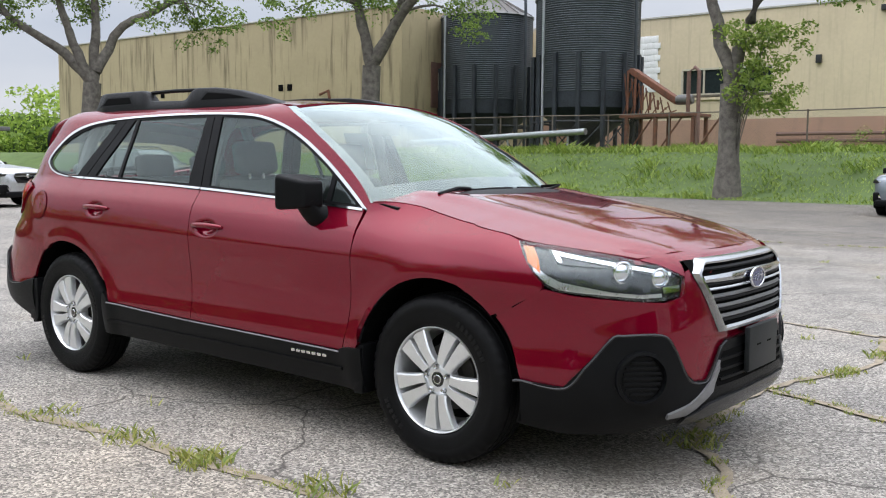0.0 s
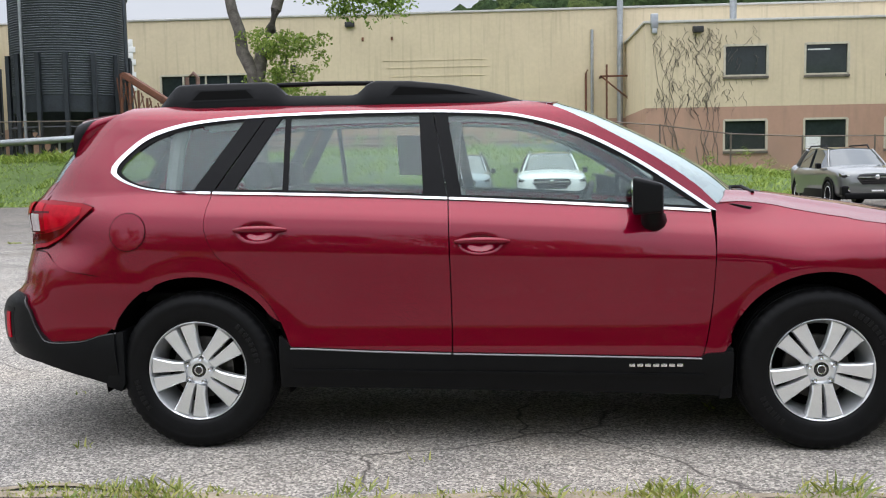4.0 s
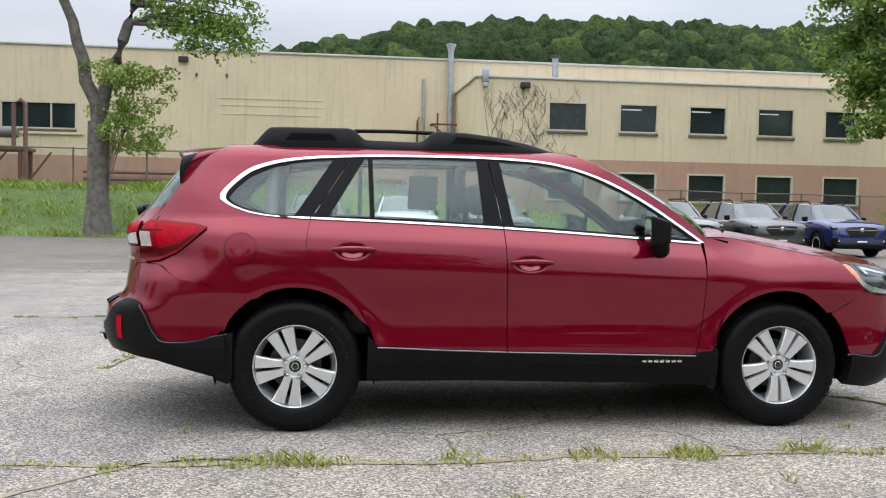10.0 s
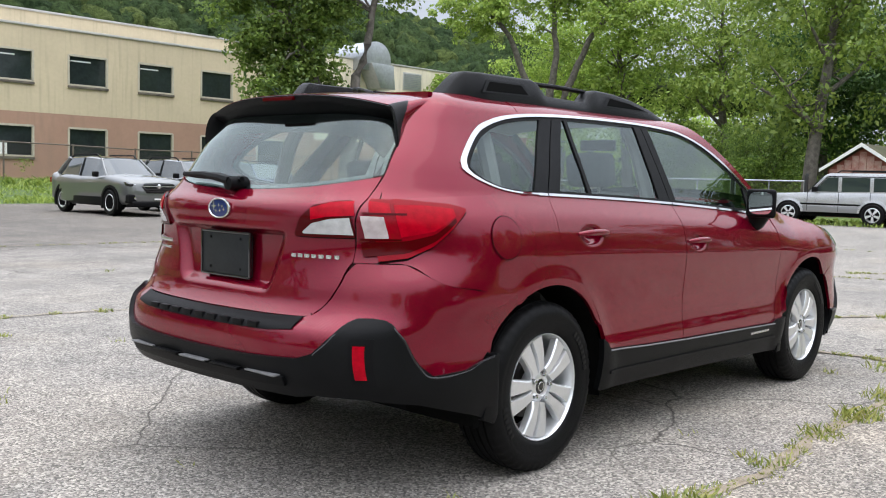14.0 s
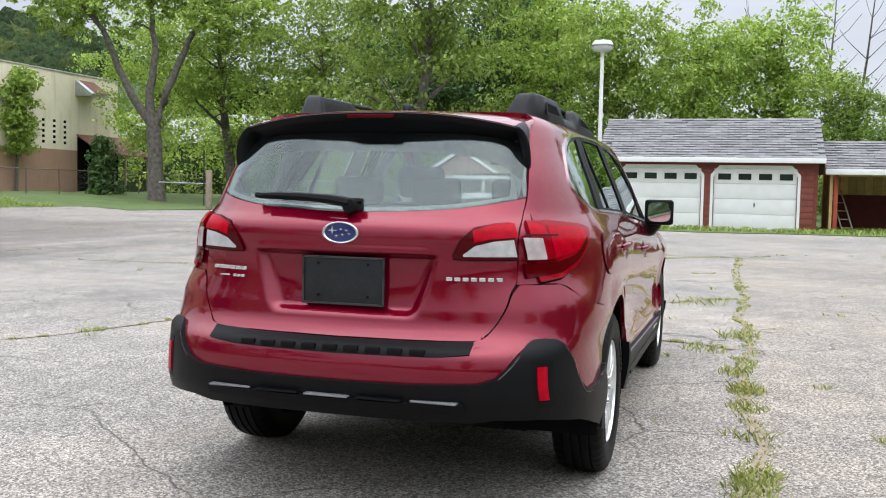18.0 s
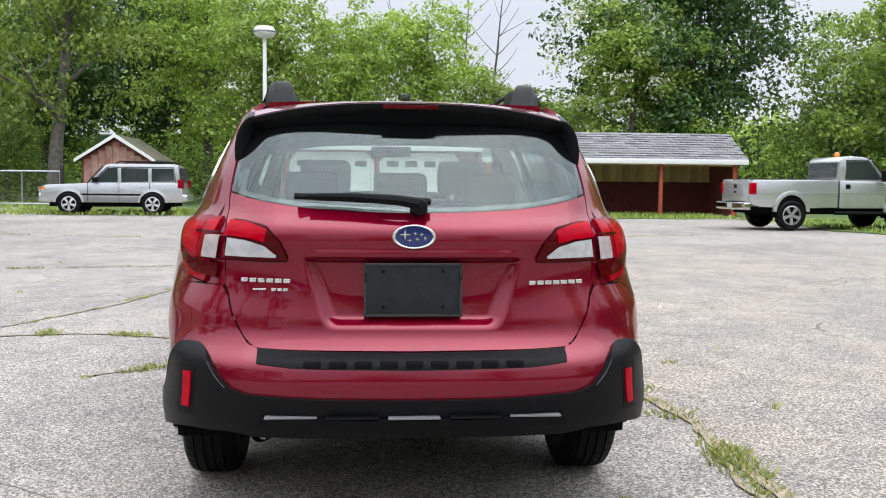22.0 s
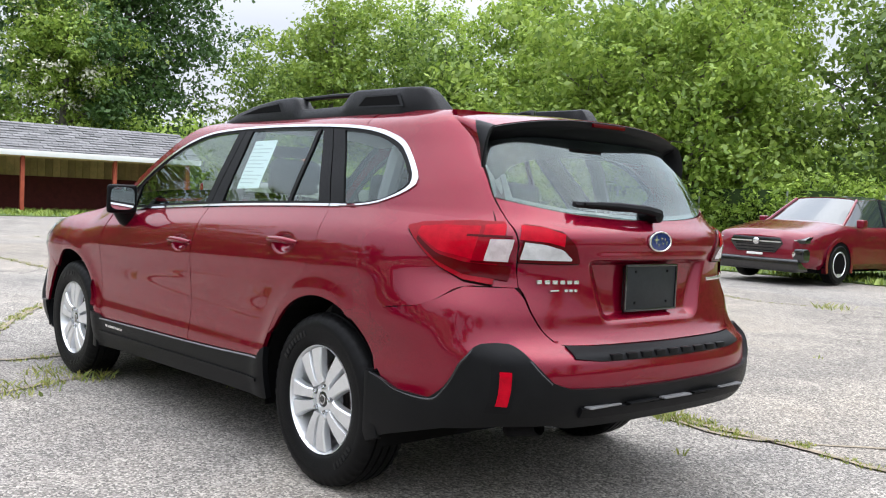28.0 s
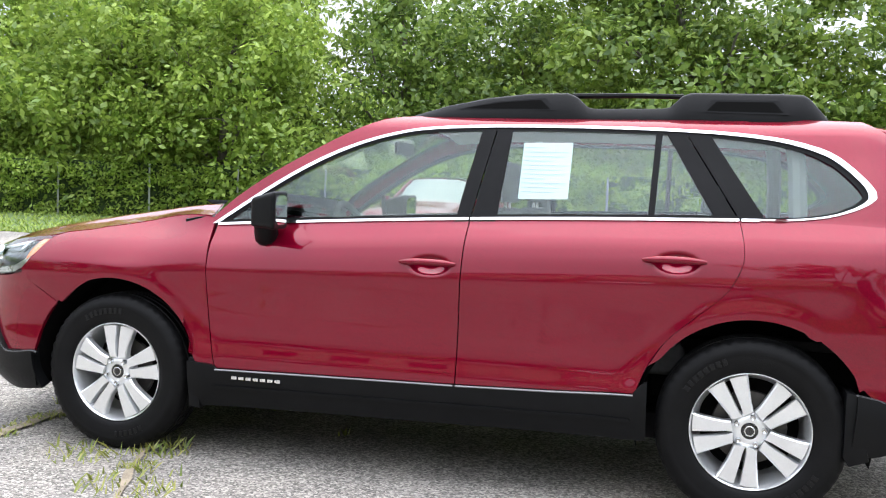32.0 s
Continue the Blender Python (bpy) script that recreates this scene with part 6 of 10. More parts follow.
part("grille_back", ([front_pt(y * (0.335 + (min(z, 0.835) - 0.598) * 0.55), z, 0.001) for z in zs for y in np.linspace(-1, 1, 21)], [(j * 21 + i, j * 21 + i + 1, (j + 1) * 21 + i + 1, (j + 1) * 21 + i) for j in range(9) for i in range(20)]), DARK, grille)
for z, h, mt, off in ((0.648, 0.018, BLACK_TRIM, 0.010), (0.660, 0.0035, SKID_GREY, 0.015), (0.688, 0.018, BLACK_TRIM, 0.010), (0.700, 0.0035, SKID_GREY, 0.015), (0.728, 0.018, BLACK_TRIM, 0.010), (0.740, 0.0035, SKID_GREY, 0.015), (0.812, 0.024, GRILLE_CHROME, 0.022), (0.772, 0.011, GRILLE_CHROME, 0.020), (0.790, 0.018, BLACK_TRIM, 0.014), (0.848, 0.014, BLACK_TRIM, 0.010)):
    half = 0.325 + (min(z, 0.832) - 0.622) * 0.53
    ys = np.linspace(-half, half, 25)
    bow = lambda y: (0.020 * (1 - (abs(y) / half) ** 1.5) if h > 0.02 else 0)
    g = np.array([[front_pt(y, z - h / 2 - bow(y) * 0.3, off) for y in ys], [front_pt(y, z, off + 0.006) for y in ys], [front_pt(y, z + h / 2 + bow(y) * 0.3, off) for y in ys]])
    part("grille_bar", grid_geo(g, 0, 0, 0.012), mt, grille)
oval_badge(2.392, 0.790, 1, grille, 0.082, 0.044)

# mirrors
squircle = [(0.0, 0.072 * math.copysign(abs(math.cos(a)) ** 0.55, math.cos(a)), 0.062 * math.copysign(abs(math.sin(a)) ** 0.55, math.sin(a))) for a in np.linspace(0, 2 * math.pi, 32, endpoint=False)]
plate = (squircle + [(0.004, y, z) for x, y, z in squircle], [tuple(reversed(range(32)))] + [(k, (k + 1) % 32, 32 + (k + 1) % 32, 32 + k) for k in range(32)])
for side in (-1, 1):
    bm = bmesh.new()
    bmesh.ops.create_cube(bm, size=1)
    bmesh.ops.bevel(bm, geom=bm.edges[:], offset=0.14, segments=4, affect="EDGES", profile=0.55)
    for v in bm.verts:
        x, y, z = v.co
        fx = x + 0.5
        v.co = Vector((0.565 + fx * 0.135 - 0.02 * (y + 0.5), 0.925 + y * (0.190 - 0.08 * fx) - 0.02 * fx, 1.120 + z * (0.165 - 0.045 * fx) - 0.012 * fx))
    mirror = part("door_mirror", flip_y(bm_geo(bm), side), CLADDING, car, "black plastic door mirror")
    part("mirror_glass", flip_y(move_geo(plate, pose(0.5535, 0.925, 1.121, 0, 0, 6)), side), MIRROR, mirror, smooth=False)
    part("mirror_foot", flip_y(tube_geo([(0.640, 0.905, 1.080), (0.645, 0.885, 1.040), (0.652, 0.862, 1.015), (0.66, 0.83, 1.005)], 0.05, 12, radii=[0.052, 0.048, 0.052, 0.058]), side), CLADDING, mirror)

# wheels
def tyre_geo():
    prof = [(0.222, -0.085), (0.232, -0.100), (0.285, -0.111), (0.318, -0.108), (0.338, -0.098), (0.349, -0.088), (0.3545, -0.070), (0.3555, -0.062), (0.348, -0.060), (0.348, -0.054), (0.3565, -0.052), (0.357, -0.024), (0.349, -0.022),
            (0.349, -0.014), (0.357, -0.012), (0.357, 0.012), (0.349, 0.014), (0.349, 0.022), (0.357, 0.024), (0.3565, 0.052), (0.348, 0.054), (0.348, 0.060), (0.3555, 0.062), (0.3545, 0.070), (0.349, 0.088), (0.338, 0.098), (0.318, 0.108),
            (0.300, 0.1115), (0.297, 0.1105), (0.285, 0.111), (0.250, 0.107), (0.236, 0.102), (0.230, 0.098), (0.223, 0.088)]
    steps, n = 144, len(prof)
    vs, fs = [], []
    for k in range(steps):
        a = 2 * math.pi * k / steps
        for j, (r, h) in enumerate(prof):
            if abs(h) > 0.066 and r > 0.335 and k % 3 == 0:
                r -= 0.0055
            vs.append((r * math.cos(a), h, r * math.sin(a)))
    for k in range(steps):
        k2 = (k + 1) % steps
        fs.extend((k * n + i, k2 * n + i, k2 * n + i + 1, k * n + i + 1) for i in range(n - 1))
    return vs, [tuple(reversed(f)) for f in fs]


def wheel(owner, name, m, spin, outward):
    """A wheel with its tyre, built with its outer face towards +y."""
    turn = m @ pose(0, 0, 0, 0, spin, 0)
    mir = Matrix.Diagonal((1, outward, 1, 1))
    def put(nm, geo, mt, parent, label="", smooth=True):
        if nm not in ("wheel", "sidewall_mark"):
            geo = ([(v[0] * 0.945, v[1], v[2] * 0.945) for v in geo[0]], geo[1])
        vs, fs = move_geo(geo, turn @ mir)
        return part(nm, (vs, fs if outward > 0 else [tuple(reversed(f)) for f in fs]), mt, parent, label, smooth)
    w = put(name, tyre_geo(), RUBBER, owner, "black tyre on a silver alloy wheel with five double spokes")
    barrel = put("rim", lathe_geo([(0.238, 0.092), (0.2365, 0.097), (0.2345, 0.0975), (0.2315, 0.093), (0.227, 0.080), (0.208, 0.03), (0.198, -0.09)], 72), ALLOY, w, "silver alloy rim")
    put("brake_disc", lathe_geo([(0.03, 0.018), (0.085, 0.018), (0.087, 0.008), (0.148, 0.008), (0.15, -0.012), (0.03, -0.012)], 48), BRAKE, w, "grey steel brake disc")
    put("wheel_back", lathe_geo([(0.001, -0.055), (0.199, -0.055)], 36), DARK, w)
    dish = lambda r: 0.086 + 0.010 * math.sin(min(1, r / 0.22) * 3.0) - 0.022 * max(0, (0.11 - r) / 0.11)
    for k in range(5):
        a = 2 * math.pi * k / 5
        for s in (1, -1):
            out = [(0.066, 0.003), (0.092, 0.0085), (0.15, 0.0105), (0.208, 0.0125), (0.2225, 0.0125), (0.221, 0.042), (0.213, 0.0790), (0.185, 0.0690), (0.14, 0.0560), (0.10, 0.0450), (0.068, 0.0400)]
            bm = bmesh.new()
            front = [bm.verts.new((x, dish(x), s * z)) for x, z in out]
            mid = [bm.verts.new((x, dish(x) - 0.006, s * (z + (0.006 if i > 5 else (-0.0025 if i < 5 else 0.0))))) for i, (x, z) in enumerate(out)]
            rear = [bm.verts.new((x, dish(x) - 0.034, s * (z + (0.008 if i > 5 else (-0.003 if i < 5 else 0.0))))) for i, (x, z) in enumerate(out)]
            bm.faces.new(front)
            for i in range(len(out)):
                j = (i + 1) % len(out)
                bm.faces.new((front[i], mid[i], mid[j], front[j]))
                bm.faces.new((mid[i], rear[i], rear[j], mid[j]))
            bmesh.ops.recalc_face_normals(bm, faces=bm.faces[:])
            g = move_geo(bm_geo(bm), pose(0, 0, 0, 0, math.degrees(-a), 0))
            put("spoke", g, ALLOY, w)
        b = a + math.pi / 5
        put("wheel_nut", move_geo(lathe_geo([(0.001, 0.088), (0.010, 0.092), (0.0125, 0.085), (0.013, 0.06)], 6), pose(0.0572 * math.cos(b), 0, 0.0572 * math.sin(b))), CHROME, w)
    put("hub", lathe_geo([(0.034, 0.078), (0.045, 0.080), (0.068, 0.071), (0.078, 0.060), (0.080, 0.03)], 40), ALLOY, w)
    put("hub_cap", lathe_geo([(0.001, 0.0815), (0.024, 0.0805), (0.031, 0.0785), (0.034, 0.074)], 30), GLOSS_BLACK, w)
    put("cap_mark", lathe_geo([(0.0165, 0.0822), (0.020, 0.0826), (0.021, 0.0818)], 24), SILVER_BADGE, w)
    # raised maker's marks on the sidewall, as plain bars
    for c0, count in ((40, 8), (220, 6)):
        for k in range(count):
            aa = radians(c0 + k * 5.2)
            put("sidewall_mark", move_geo(box_geo(0.268, 0.292, 0.1095, 0.1135, -0.008, 0.008, 0.001), pose(0, 0, 0, 0, -math.degrees(aa), 0)), RUBBER_MARK, w)
    return w


TRACK = 0.785
for x, side, spin in ((WHEELBASE_HALF, -1, 14), (-WHEELBASE_HALF, -1, 30), (WHEELBASE_HALF, 1, -20), (-WHEELBASE_HALF, 1, 8)):
    wheel(car, "wheel", pose(x, side * TRACK, 0.3555), spin, side)
    # arch liner
    vs, fs = [], []
    angs = np.linspace(-14, 194, 26)
    for a in angs:
        for r, y in ((ARCH_R + 0.004, 0.885), (ARCH_R + 0.012, 0.86), (ARCH_R + 0.012, 0.50)):
            vs.append((x + r * math.cos(radians(a)), side * y, AXLE_Z + 0.008 + r * math.sin(radians(a))))
    fs = [(i * 3 + j, i * 3 + j + 1, (i + 1) * 3 + j + 1, (i + 1) * 3 + j) for i in range(25) for j in range(2)]
    fs.append(tuple(i * 3 + 2 for i in range(26)))
    part("arch_liner", (vs, fs), DARK, car, smooth=False)

# underbody, and an inner shell of added dark boxes blocking light through seams
part("underbody", box_geo(-1.72, 1.95, -0.60, 0.60, 0.22, 0.34, 0.03), LINER, car)
part("floor_pan", box_geo(-0.92, 0.92, -0.84, 0.84, 0.30, 0.36, 0.02), LINER, car)
part("front_core", box_geo(0.98, 2.05, -0.62, 0.62, 0.30, 0.86, 0.05), DARK, car)
part("rear_core", box_geo(-2.30, -0.98, -0.60, 0.60, 0.40, 0.66, 0.03), DARK, car)
# cabin
for side in (-1, 1):
    lin = strip([(-0.88, 0.44), (0.88, 0.40)], [(-1.0, 1.14), (-0.2, 1.09), (0.88, 1.035)], 20, 8)
    part("door_lining", skin(lin, side, -0.045), INTERIOR_DARK, car)
    lin = strip([at_x(-2.15, 0.86), (-0.98, 0.86)], [at_x(-2.15, 1.13), at_x(-1.7, 1.15), (-0.98, 1.14)], 14, 6)
    part("boot_lining", skin(lin, side, -0.06), INTERIOR_DARK, car)
    for x in (-1.52, -0.30):
        part("pillar_lining", flip_y(tube_geo([(x, 0.72, 1.10), (x + 0.01, 0.635, 1.36), (x + 0.03, 0.555, 1.50)], 0.035, 8), side), INTERIOR, car)
rows = [[(x, s * 0.57, float(roof_c(x)) - 0.045 - 0.04 * abs(s) ** 3) for s in np.linspace(-1, 1, 13)] for x in np.linspace(-1.72, 0.18, 20)]
part("headliner", grid_geo(np.array(rows)), HEADLINER, car)
part("boot_floor", box_geo(-2.20, -1.28, -0.62, 0.62, 0.64, 0.68, 0.01), INTERIOR_DARK, car)
dash = prism_geo([(0.60, 0.62), (0.56, 0.86), (0.60, 0.98), (0.78, 1.035), (1.02, 1.055), (1.06, 0.70)], -0.74, 0.74, "y", 0.025)
part("dashboard", dash, INTERIOR_DARK, car, "dark grey dashboard")
part("centre_console", box_geo(-0.35, 0.62, -0.13, 0.13, 0.36, 0.66, 0.03), INTERIOR_DARK, car)
sw = part("steering_wheel", move_geo(([(v[0], v[1], v[2]) for v in tube_geo([(0.185 * math.cos(a), 0.185 * math.sin(a), 0) for a in np.linspace(0, 2 * math.pi, 33)], 0.016, 8, False)[0]], tube_geo([(0.185 * math.cos(a), 0.185 * math.sin(a), 0) for a in np.linspace(0, 2 * math.pi, 33)], 0.016, 8, False)[1]), pose(0.42, 0.37, 0.98, 0, -66, 0)), INTERIOR_DARK, car, "black steering wheel")
part("wheel_boss", move_geo(box_geo(-0.11, 0.11, -0.06, 0.06, -0.03, 0.03, 0.02), pose(0.43, 0.37, 0.98, 0, -66, 0)), INTERIOR_DARK, sw)


def seat(x, y, w):
    s = part("seat", box_geo(x - 0.26, x + 0.26, y - w, y + w, 0.50, 0.64, 0.05, 3), SEAT, car, "grey fabric seat")
    back = prism_geo([(x - 0.20, 0.56), (x - 0.08, 0.58), (x - 0.16, 0.85), (x - 0.27, 1.16), (x - 0.36, 1.16), (x - 0.34, 0.9)], y - w, y + w, "y", 0.04)
    part("backrest", back, SEAT, s)
    return s


for y in (-0.37, 0.37):
    s = seat(0.02, y, 0.25)
    part("headrest", move_geo(box_geo(-0.05, 0.05, -0.135, 0.135, -0.09, 0.09, 0.045, 3), pose(-0.315, y, 1.275, 0, -12, 0)), SEAT, s)
    part("headrest_post", tube_geo([(-0.30, y - 0.05, 1.14), (-0.31, y - 0.05, 1.24)], 0.007, 6), SATIN, s)
    part("headrest_post", tube_geo([(-0.30, y + 0.05, 1.14), (-0.31, y + 0.05, 1.24)], 0.007, 6), SATIN, s)
bench = seat(-0.86, 0.0, 0.66)
for y in (-0.40, 0.0, 0.40):
    part("headrest", move_geo(box_geo(-0.045, 0.045, -0.12, 0.12, -0.065, 0.065, 0.035, 3), pose(-1.20, y, 1.225, 0, -12, 0)), SEAT, bench)
part("interior_mirror", box_geo(0.30, 0.33, -0.12, 0.12, 1.40, 1.465, 0.012), INTERIOR_DARK, car, "black interior mirror")
# price sheet inside the left rear window
g = strip([(-0.637, 1.213), (-0.425, 1.207)], [(-0.630, 1.447), (-0.420, 1.443)], 6, 6)
sheet = part("window_sheet", skin(g, 1, -0.010), PAPER, car, "white printed sheet stuck inside the window")
for k in range(11):
    z = 1.420 - k * 0.0185
    w = (0.10, 0.24, 0.22, 0.16, 0.24, 0.20, 0.23, 0.12, 0.24, 0.21, 0.18)[k]
    part("print_line", skin(strip([(-0.435 - w * 0.75, z), (-0.435, z)], [(-0.435 - w * 0.75, z + 0.0045), (-0.435, z + 0.0045)], 3, 1), 1, -0.0085), PAPER_INK, sheet)
part("roof_antenna", prism_geo([(-1.66, 1.560), (-1.50, 1.575), (-1.60, 1.600), (-1.66, 1.606)], -0.018, 0.018, "y", 0.005), GLOSS_BLACK, car, "small black roof antenna")

# ---- factory ----
def wall_pieces(x0, x1, z0, z1, y0, y1, holes):
    """A wall along x with rectangular openings right through it."""
    xs = sorted({x0, x1, *[h[0] for h in holes], *[h[1] for h in holes]})
    zs = sorted({z0, z1, *[min(max(h[2], z0), z1) for h in holes], *[min(max(h[3], z0), z1) for h in holes]})
    solid = {(i, k) for i in range(len(xs) - 1) for k in range(len(zs) - 1)
             if not any(h[0] < (xs[i] + xs[i + 1]) / 2 < h[1] and h[2] < (zs[k] + zs[k + 1]) / 2 < h[3] for h in holes)}
    ids, vs, fs = {}, [], []
    def at(i, k, y):
        if (i, k, y) not in ids:
            ids[(i, k, y)] = len(vs)
            vs.append((xs[i], y, zs[k]))
        return ids[(i, k, y)]
    for i, k in sorted(solid):
        fs.append((at(i, k, y0), at(i + 1, k, y0), at(i + 1, k + 1, y0), at(i, k + 1, y0)))
        fs.append((at(i, k + 1, y1), at(i + 1, k + 1, y1), at(i + 1, k, y1), at(i, k, y1)))
        for di, dk, a, b in ((-1, 0, (0, 1), (0, 0)), (1, 0, (1, 0), (1, 1)), (0, -1, (0, 0), (1, 0)), (0, 1, (1, 1), (0, 1))):
            if (i + di, k + dk) not in solid:
                p, q = (i + a[0], k + a[1]), (i + b[0], k + b[1])
                fs.append((at(*q, y0), at(*p, y0), at(*p, y1), at(*q, y1)))
    return vs, fs


def factory_window(owner, x0, x1, z0, z1, y, mullions=0, tube=False):
    w = part("window", join_geo(box_geo(x0 - 0.05, x0 + 0.05, y - 0.02, y + 0.16, z0, z1), box_geo(x1 - 0.05, x1 + 0.05, y - 0.02, y + 0.16, z0, z1), box_geo(x0, x1, y - 0.02, y + 0.16, z1 - 0.05, z1 + 0.05), box_geo(x0, x1, y - 0.02, y + 0.16, z0 - 0.03, z0 + 0.05)), WINDOW_FRAME, owner, "pale framed factory window", False)
    part("pane", box_geo(x0 + 0.04, x1 - 0.04, y + 0.10, y + 0.125, z0 + 0.03, z1 - 0.03), WINDOW_GLASS, w)
    part("sill", box_geo(x0 - 0.05, x1 + 0.05, y - 0.09, y + 0.08, z0 - 0.16, z0 - 0.04, 0.01), STAINED_SILL, w)
    for k in range(mullions):
        x = x0 + (x1 - x0) * (k + 1) / (mullions + 1)
        part("mullion", box_geo(x - 0.045, x + 0.045, y - 0.01, y + 0.13, z0, z1), WINDOW_FRAME, w)
    if tube:
        part("ceiling_tube", box_geo(x0 + 0.15, x0 + 1.2, y + 0.085, y + 0.098, z1 - 0.30, z1 - 0.24), LAMP_WHITE, w, "pale tube lamp seen through the pane")
    return w


Y_MAIN, Y_WING = 50.5, 42.6
factory = thing("factory", "long cream stucco factory with a dusty pink base and flat roof", "factory")
holesL = [(-20.4, -15.0, 5.35, 6.82)]
part("upper_wall", wall_pieces(-31, 66, 3.85, 10.0, Y_MAIN, Y_MAIN + 0.4, holesL), CREAM, factory, "cream stucco upper wall", False)
part("lower_wall", box_geo(-31, 66, Y_MAIN + 0.003, Y_MAIN + 0.4, 0, 3.85), PINK, factory, "dusty pink lower wall", False)
part("roof_edge", box_geo(-31.1, 66.1, Y_MAIN - 0.08, Y_MAIN + 0.5, 10.0, 10.12, 0.02), FLASHING, factory)
part("roof", box_geo(-31, 66, Y_MAIN + 0.4, Y_MAIN + 30, 9.7, 9.95), FLASHING, factory, smooth=False)
part("end_wall", box_geo(65.6, 66, Y_MAIN + 0.4, Y_MAIN + 30, 0, 9.95), CREAM, factory, smooth=False)
# thin black panel behind the window; its colour stands for an unlit room
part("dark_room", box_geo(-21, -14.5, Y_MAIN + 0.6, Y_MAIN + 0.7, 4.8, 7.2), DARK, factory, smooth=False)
factory_window(factory, -20.4, -15.0, 5.35, 6.82, Y_MAIN, 3)
part("window_ledge", box_geo(-20.8, -14.6, Y_MAIN - 0.10, Y_MAIN, 5.00, 5.15, 0.02), CREAM, factory)
for x0, x1, z in ((-7.2, -1.1, 7.35), (-7.0, -1.1, 6.95), (-6.8, -1.3, 6.45)):
    part("render_ridge", box_geo(x0, x1, Y_MAIN - 0.025, Y_MAIN, z, z + 0.035, 0.008), CREAM, factory)
part("wall_lamp", box_geo(-9.35, -8.8, Y_MAIN - 0.22, Y_MAIN, 9.35, 9.65, 0.03), BLACK_METAL, factory, "dark box lamp on the wall")
part("wall_lamp", box_geo(-12.6, -12.3, Y_MAIN - 0.2, Y_MAIN, 6.8, 7.25, 0.03), BLACK_METAL, factory)
for x in (-8.4, -6.7, 30.5):
    part("wall_fixing", box_geo(x, x + 0.12, Y_MAIN - 0.08, Y_MAIN, 8.55, 8.75, 0.01), RUST, factory)
# brick-blocked opening by the silos
part("blocked_opening", box_geo(-23.4, -22.0, Y_MAIN - 0.03, Y_MAIN, 5.6, 9.0, 0.01), WHITE_PAINT, factory, "patched white blockwork")
for j in range(9):
    for i in range(3):
        part("block", box_geo(-23.38 + i * 0.46 + (0.2 if j % 2 else 0), -23.38 + i * 0.46 + 0.42 + (0.2 if j % 2 else 0), Y_MAIN - 0.055, Y_MAIN - 0.028, 5.63 + j * 0.37, 5.63 + j * 0.37 + 0.34, 0.01), WHITE_PAINT, factory)
# flue, conduit and brackets
part("flue", tube_geo([(6.35, Y_MAIN - 0.35, 2.6), (6.35, Y_MAIN - 0.35, 10.75)], 0.17, 16), GALV, factory, "tall galvanised flue")
part("flue_cap", move_geo(lathe_geo([(0.001, 0.12), (0.30, 0.06), (0.30, 0.0), (0.24, -0.06), (0.22, -0.25)], 20, "z"), pose(6.35, Y_MAIN - 0.35, 10.85)), GALV, factory)
for z in (3.6, 5.2, 6.8, 8.4, 9.7):
    part("flue_band", move_geo(lathe_geo([(0.172, -0.04), (0.188, -0.03), (0.188, 0.03), (0.172, 0.04)], 16, "z"), pose(6.35, Y_MAIN - 0.35, z)), GALV, factory)
part("conduit", tube_geo([(4.8, Y_MAIN - 0.12, 3.3), (4.8, Y_MAIN - 0.12, 8.85)], 0.085, 8), GALV, factory)
part("conduit", tube_geo([(4.45, Y_MAIN - 0.1, 3.2), (4.45, Y_MAIN - 0.1, 6.4), (4.55, Y_MAIN - 0.1, 6.6)], 0.06, 8), RUST, factory)
part("pipe_bracket", join_geo(box_geo(5.2, 7.2, Y_MAIN - 0.9, Y_MAIN - 0.8, 6.10, 6.2), box_geo(5.2, 5.3, Y_MAIN - 0.9, Y_MAIN, 6.1, 6.2), box_geo(7.1, 7.2, Y_MAIN - 0.9, Y_MAIN - 0.8, 4.2, 6.2), tube_geo([(5.3, Y_MAIN - 0.85, 6.1), (7.1, Y_MAIN - 0.85, 4.6)], 0.05, 6), box_geo(5.5, 5.6, Y_MAIN - 0.9, Y_MAIN - 0.8, 3.2, 6.8)), RUST, factory, "rusty pipe bracket", False)
for k, z in enumerate((2.15, 2.55, 2.95)):
    part("wall_pipe", tube_geo([(-14.5, Y_MAIN - 0.25 - 0.08 * k, z), (-3.0 + 0.5 * k, Y_MAIN - 0.25 - 0.08 * k, z), (-2.6 + 0.5 * k, Y_MAIN - 0.25 - 0.08 * k, z - 0.3), (-2.6 + 0.5 * k, Y_MAIN - 0.25 - 0.08 * k, 0.6)], 0.10, 8), PIPE_BROWN, factory, "brown pipe along the wall")
# two-storey wing
holes = [(10.5 + 3.815 * k, 12.54 + 3.815 * k, a, b) for k in range(6) for a, b in ((5.40, 6.86), (1.80, 3.27))]
wing = thing("factory_wing", "two-storey cream and pink factory wing with square windows", "factory")
part("upper_wall", wall_pieces(6.7, 33.9, 3.92, 8.0, Y_WING, Y_WING + 0.4, holes), CREAM, wing, "cream stucco upper wall", False)
part("lower_wall", wall_pieces(6.7, 33.9, 0, 3.92, Y_WING + 0.004, Y_WING + 0.4, holes), PINK, wing, "dusty pink lower wall", False)
part("side_wall", box_geo(6.703, 7.1, Y_WING + 0.4, Y_MAIN, 3.92, 8.0), CREAM, wing, smooth=False)
part("side_wall", box_geo(6.703, 7.1, Y_WING + 0.4, Y_MAIN, 0, 3.92), PINK, wing, smooth=False)
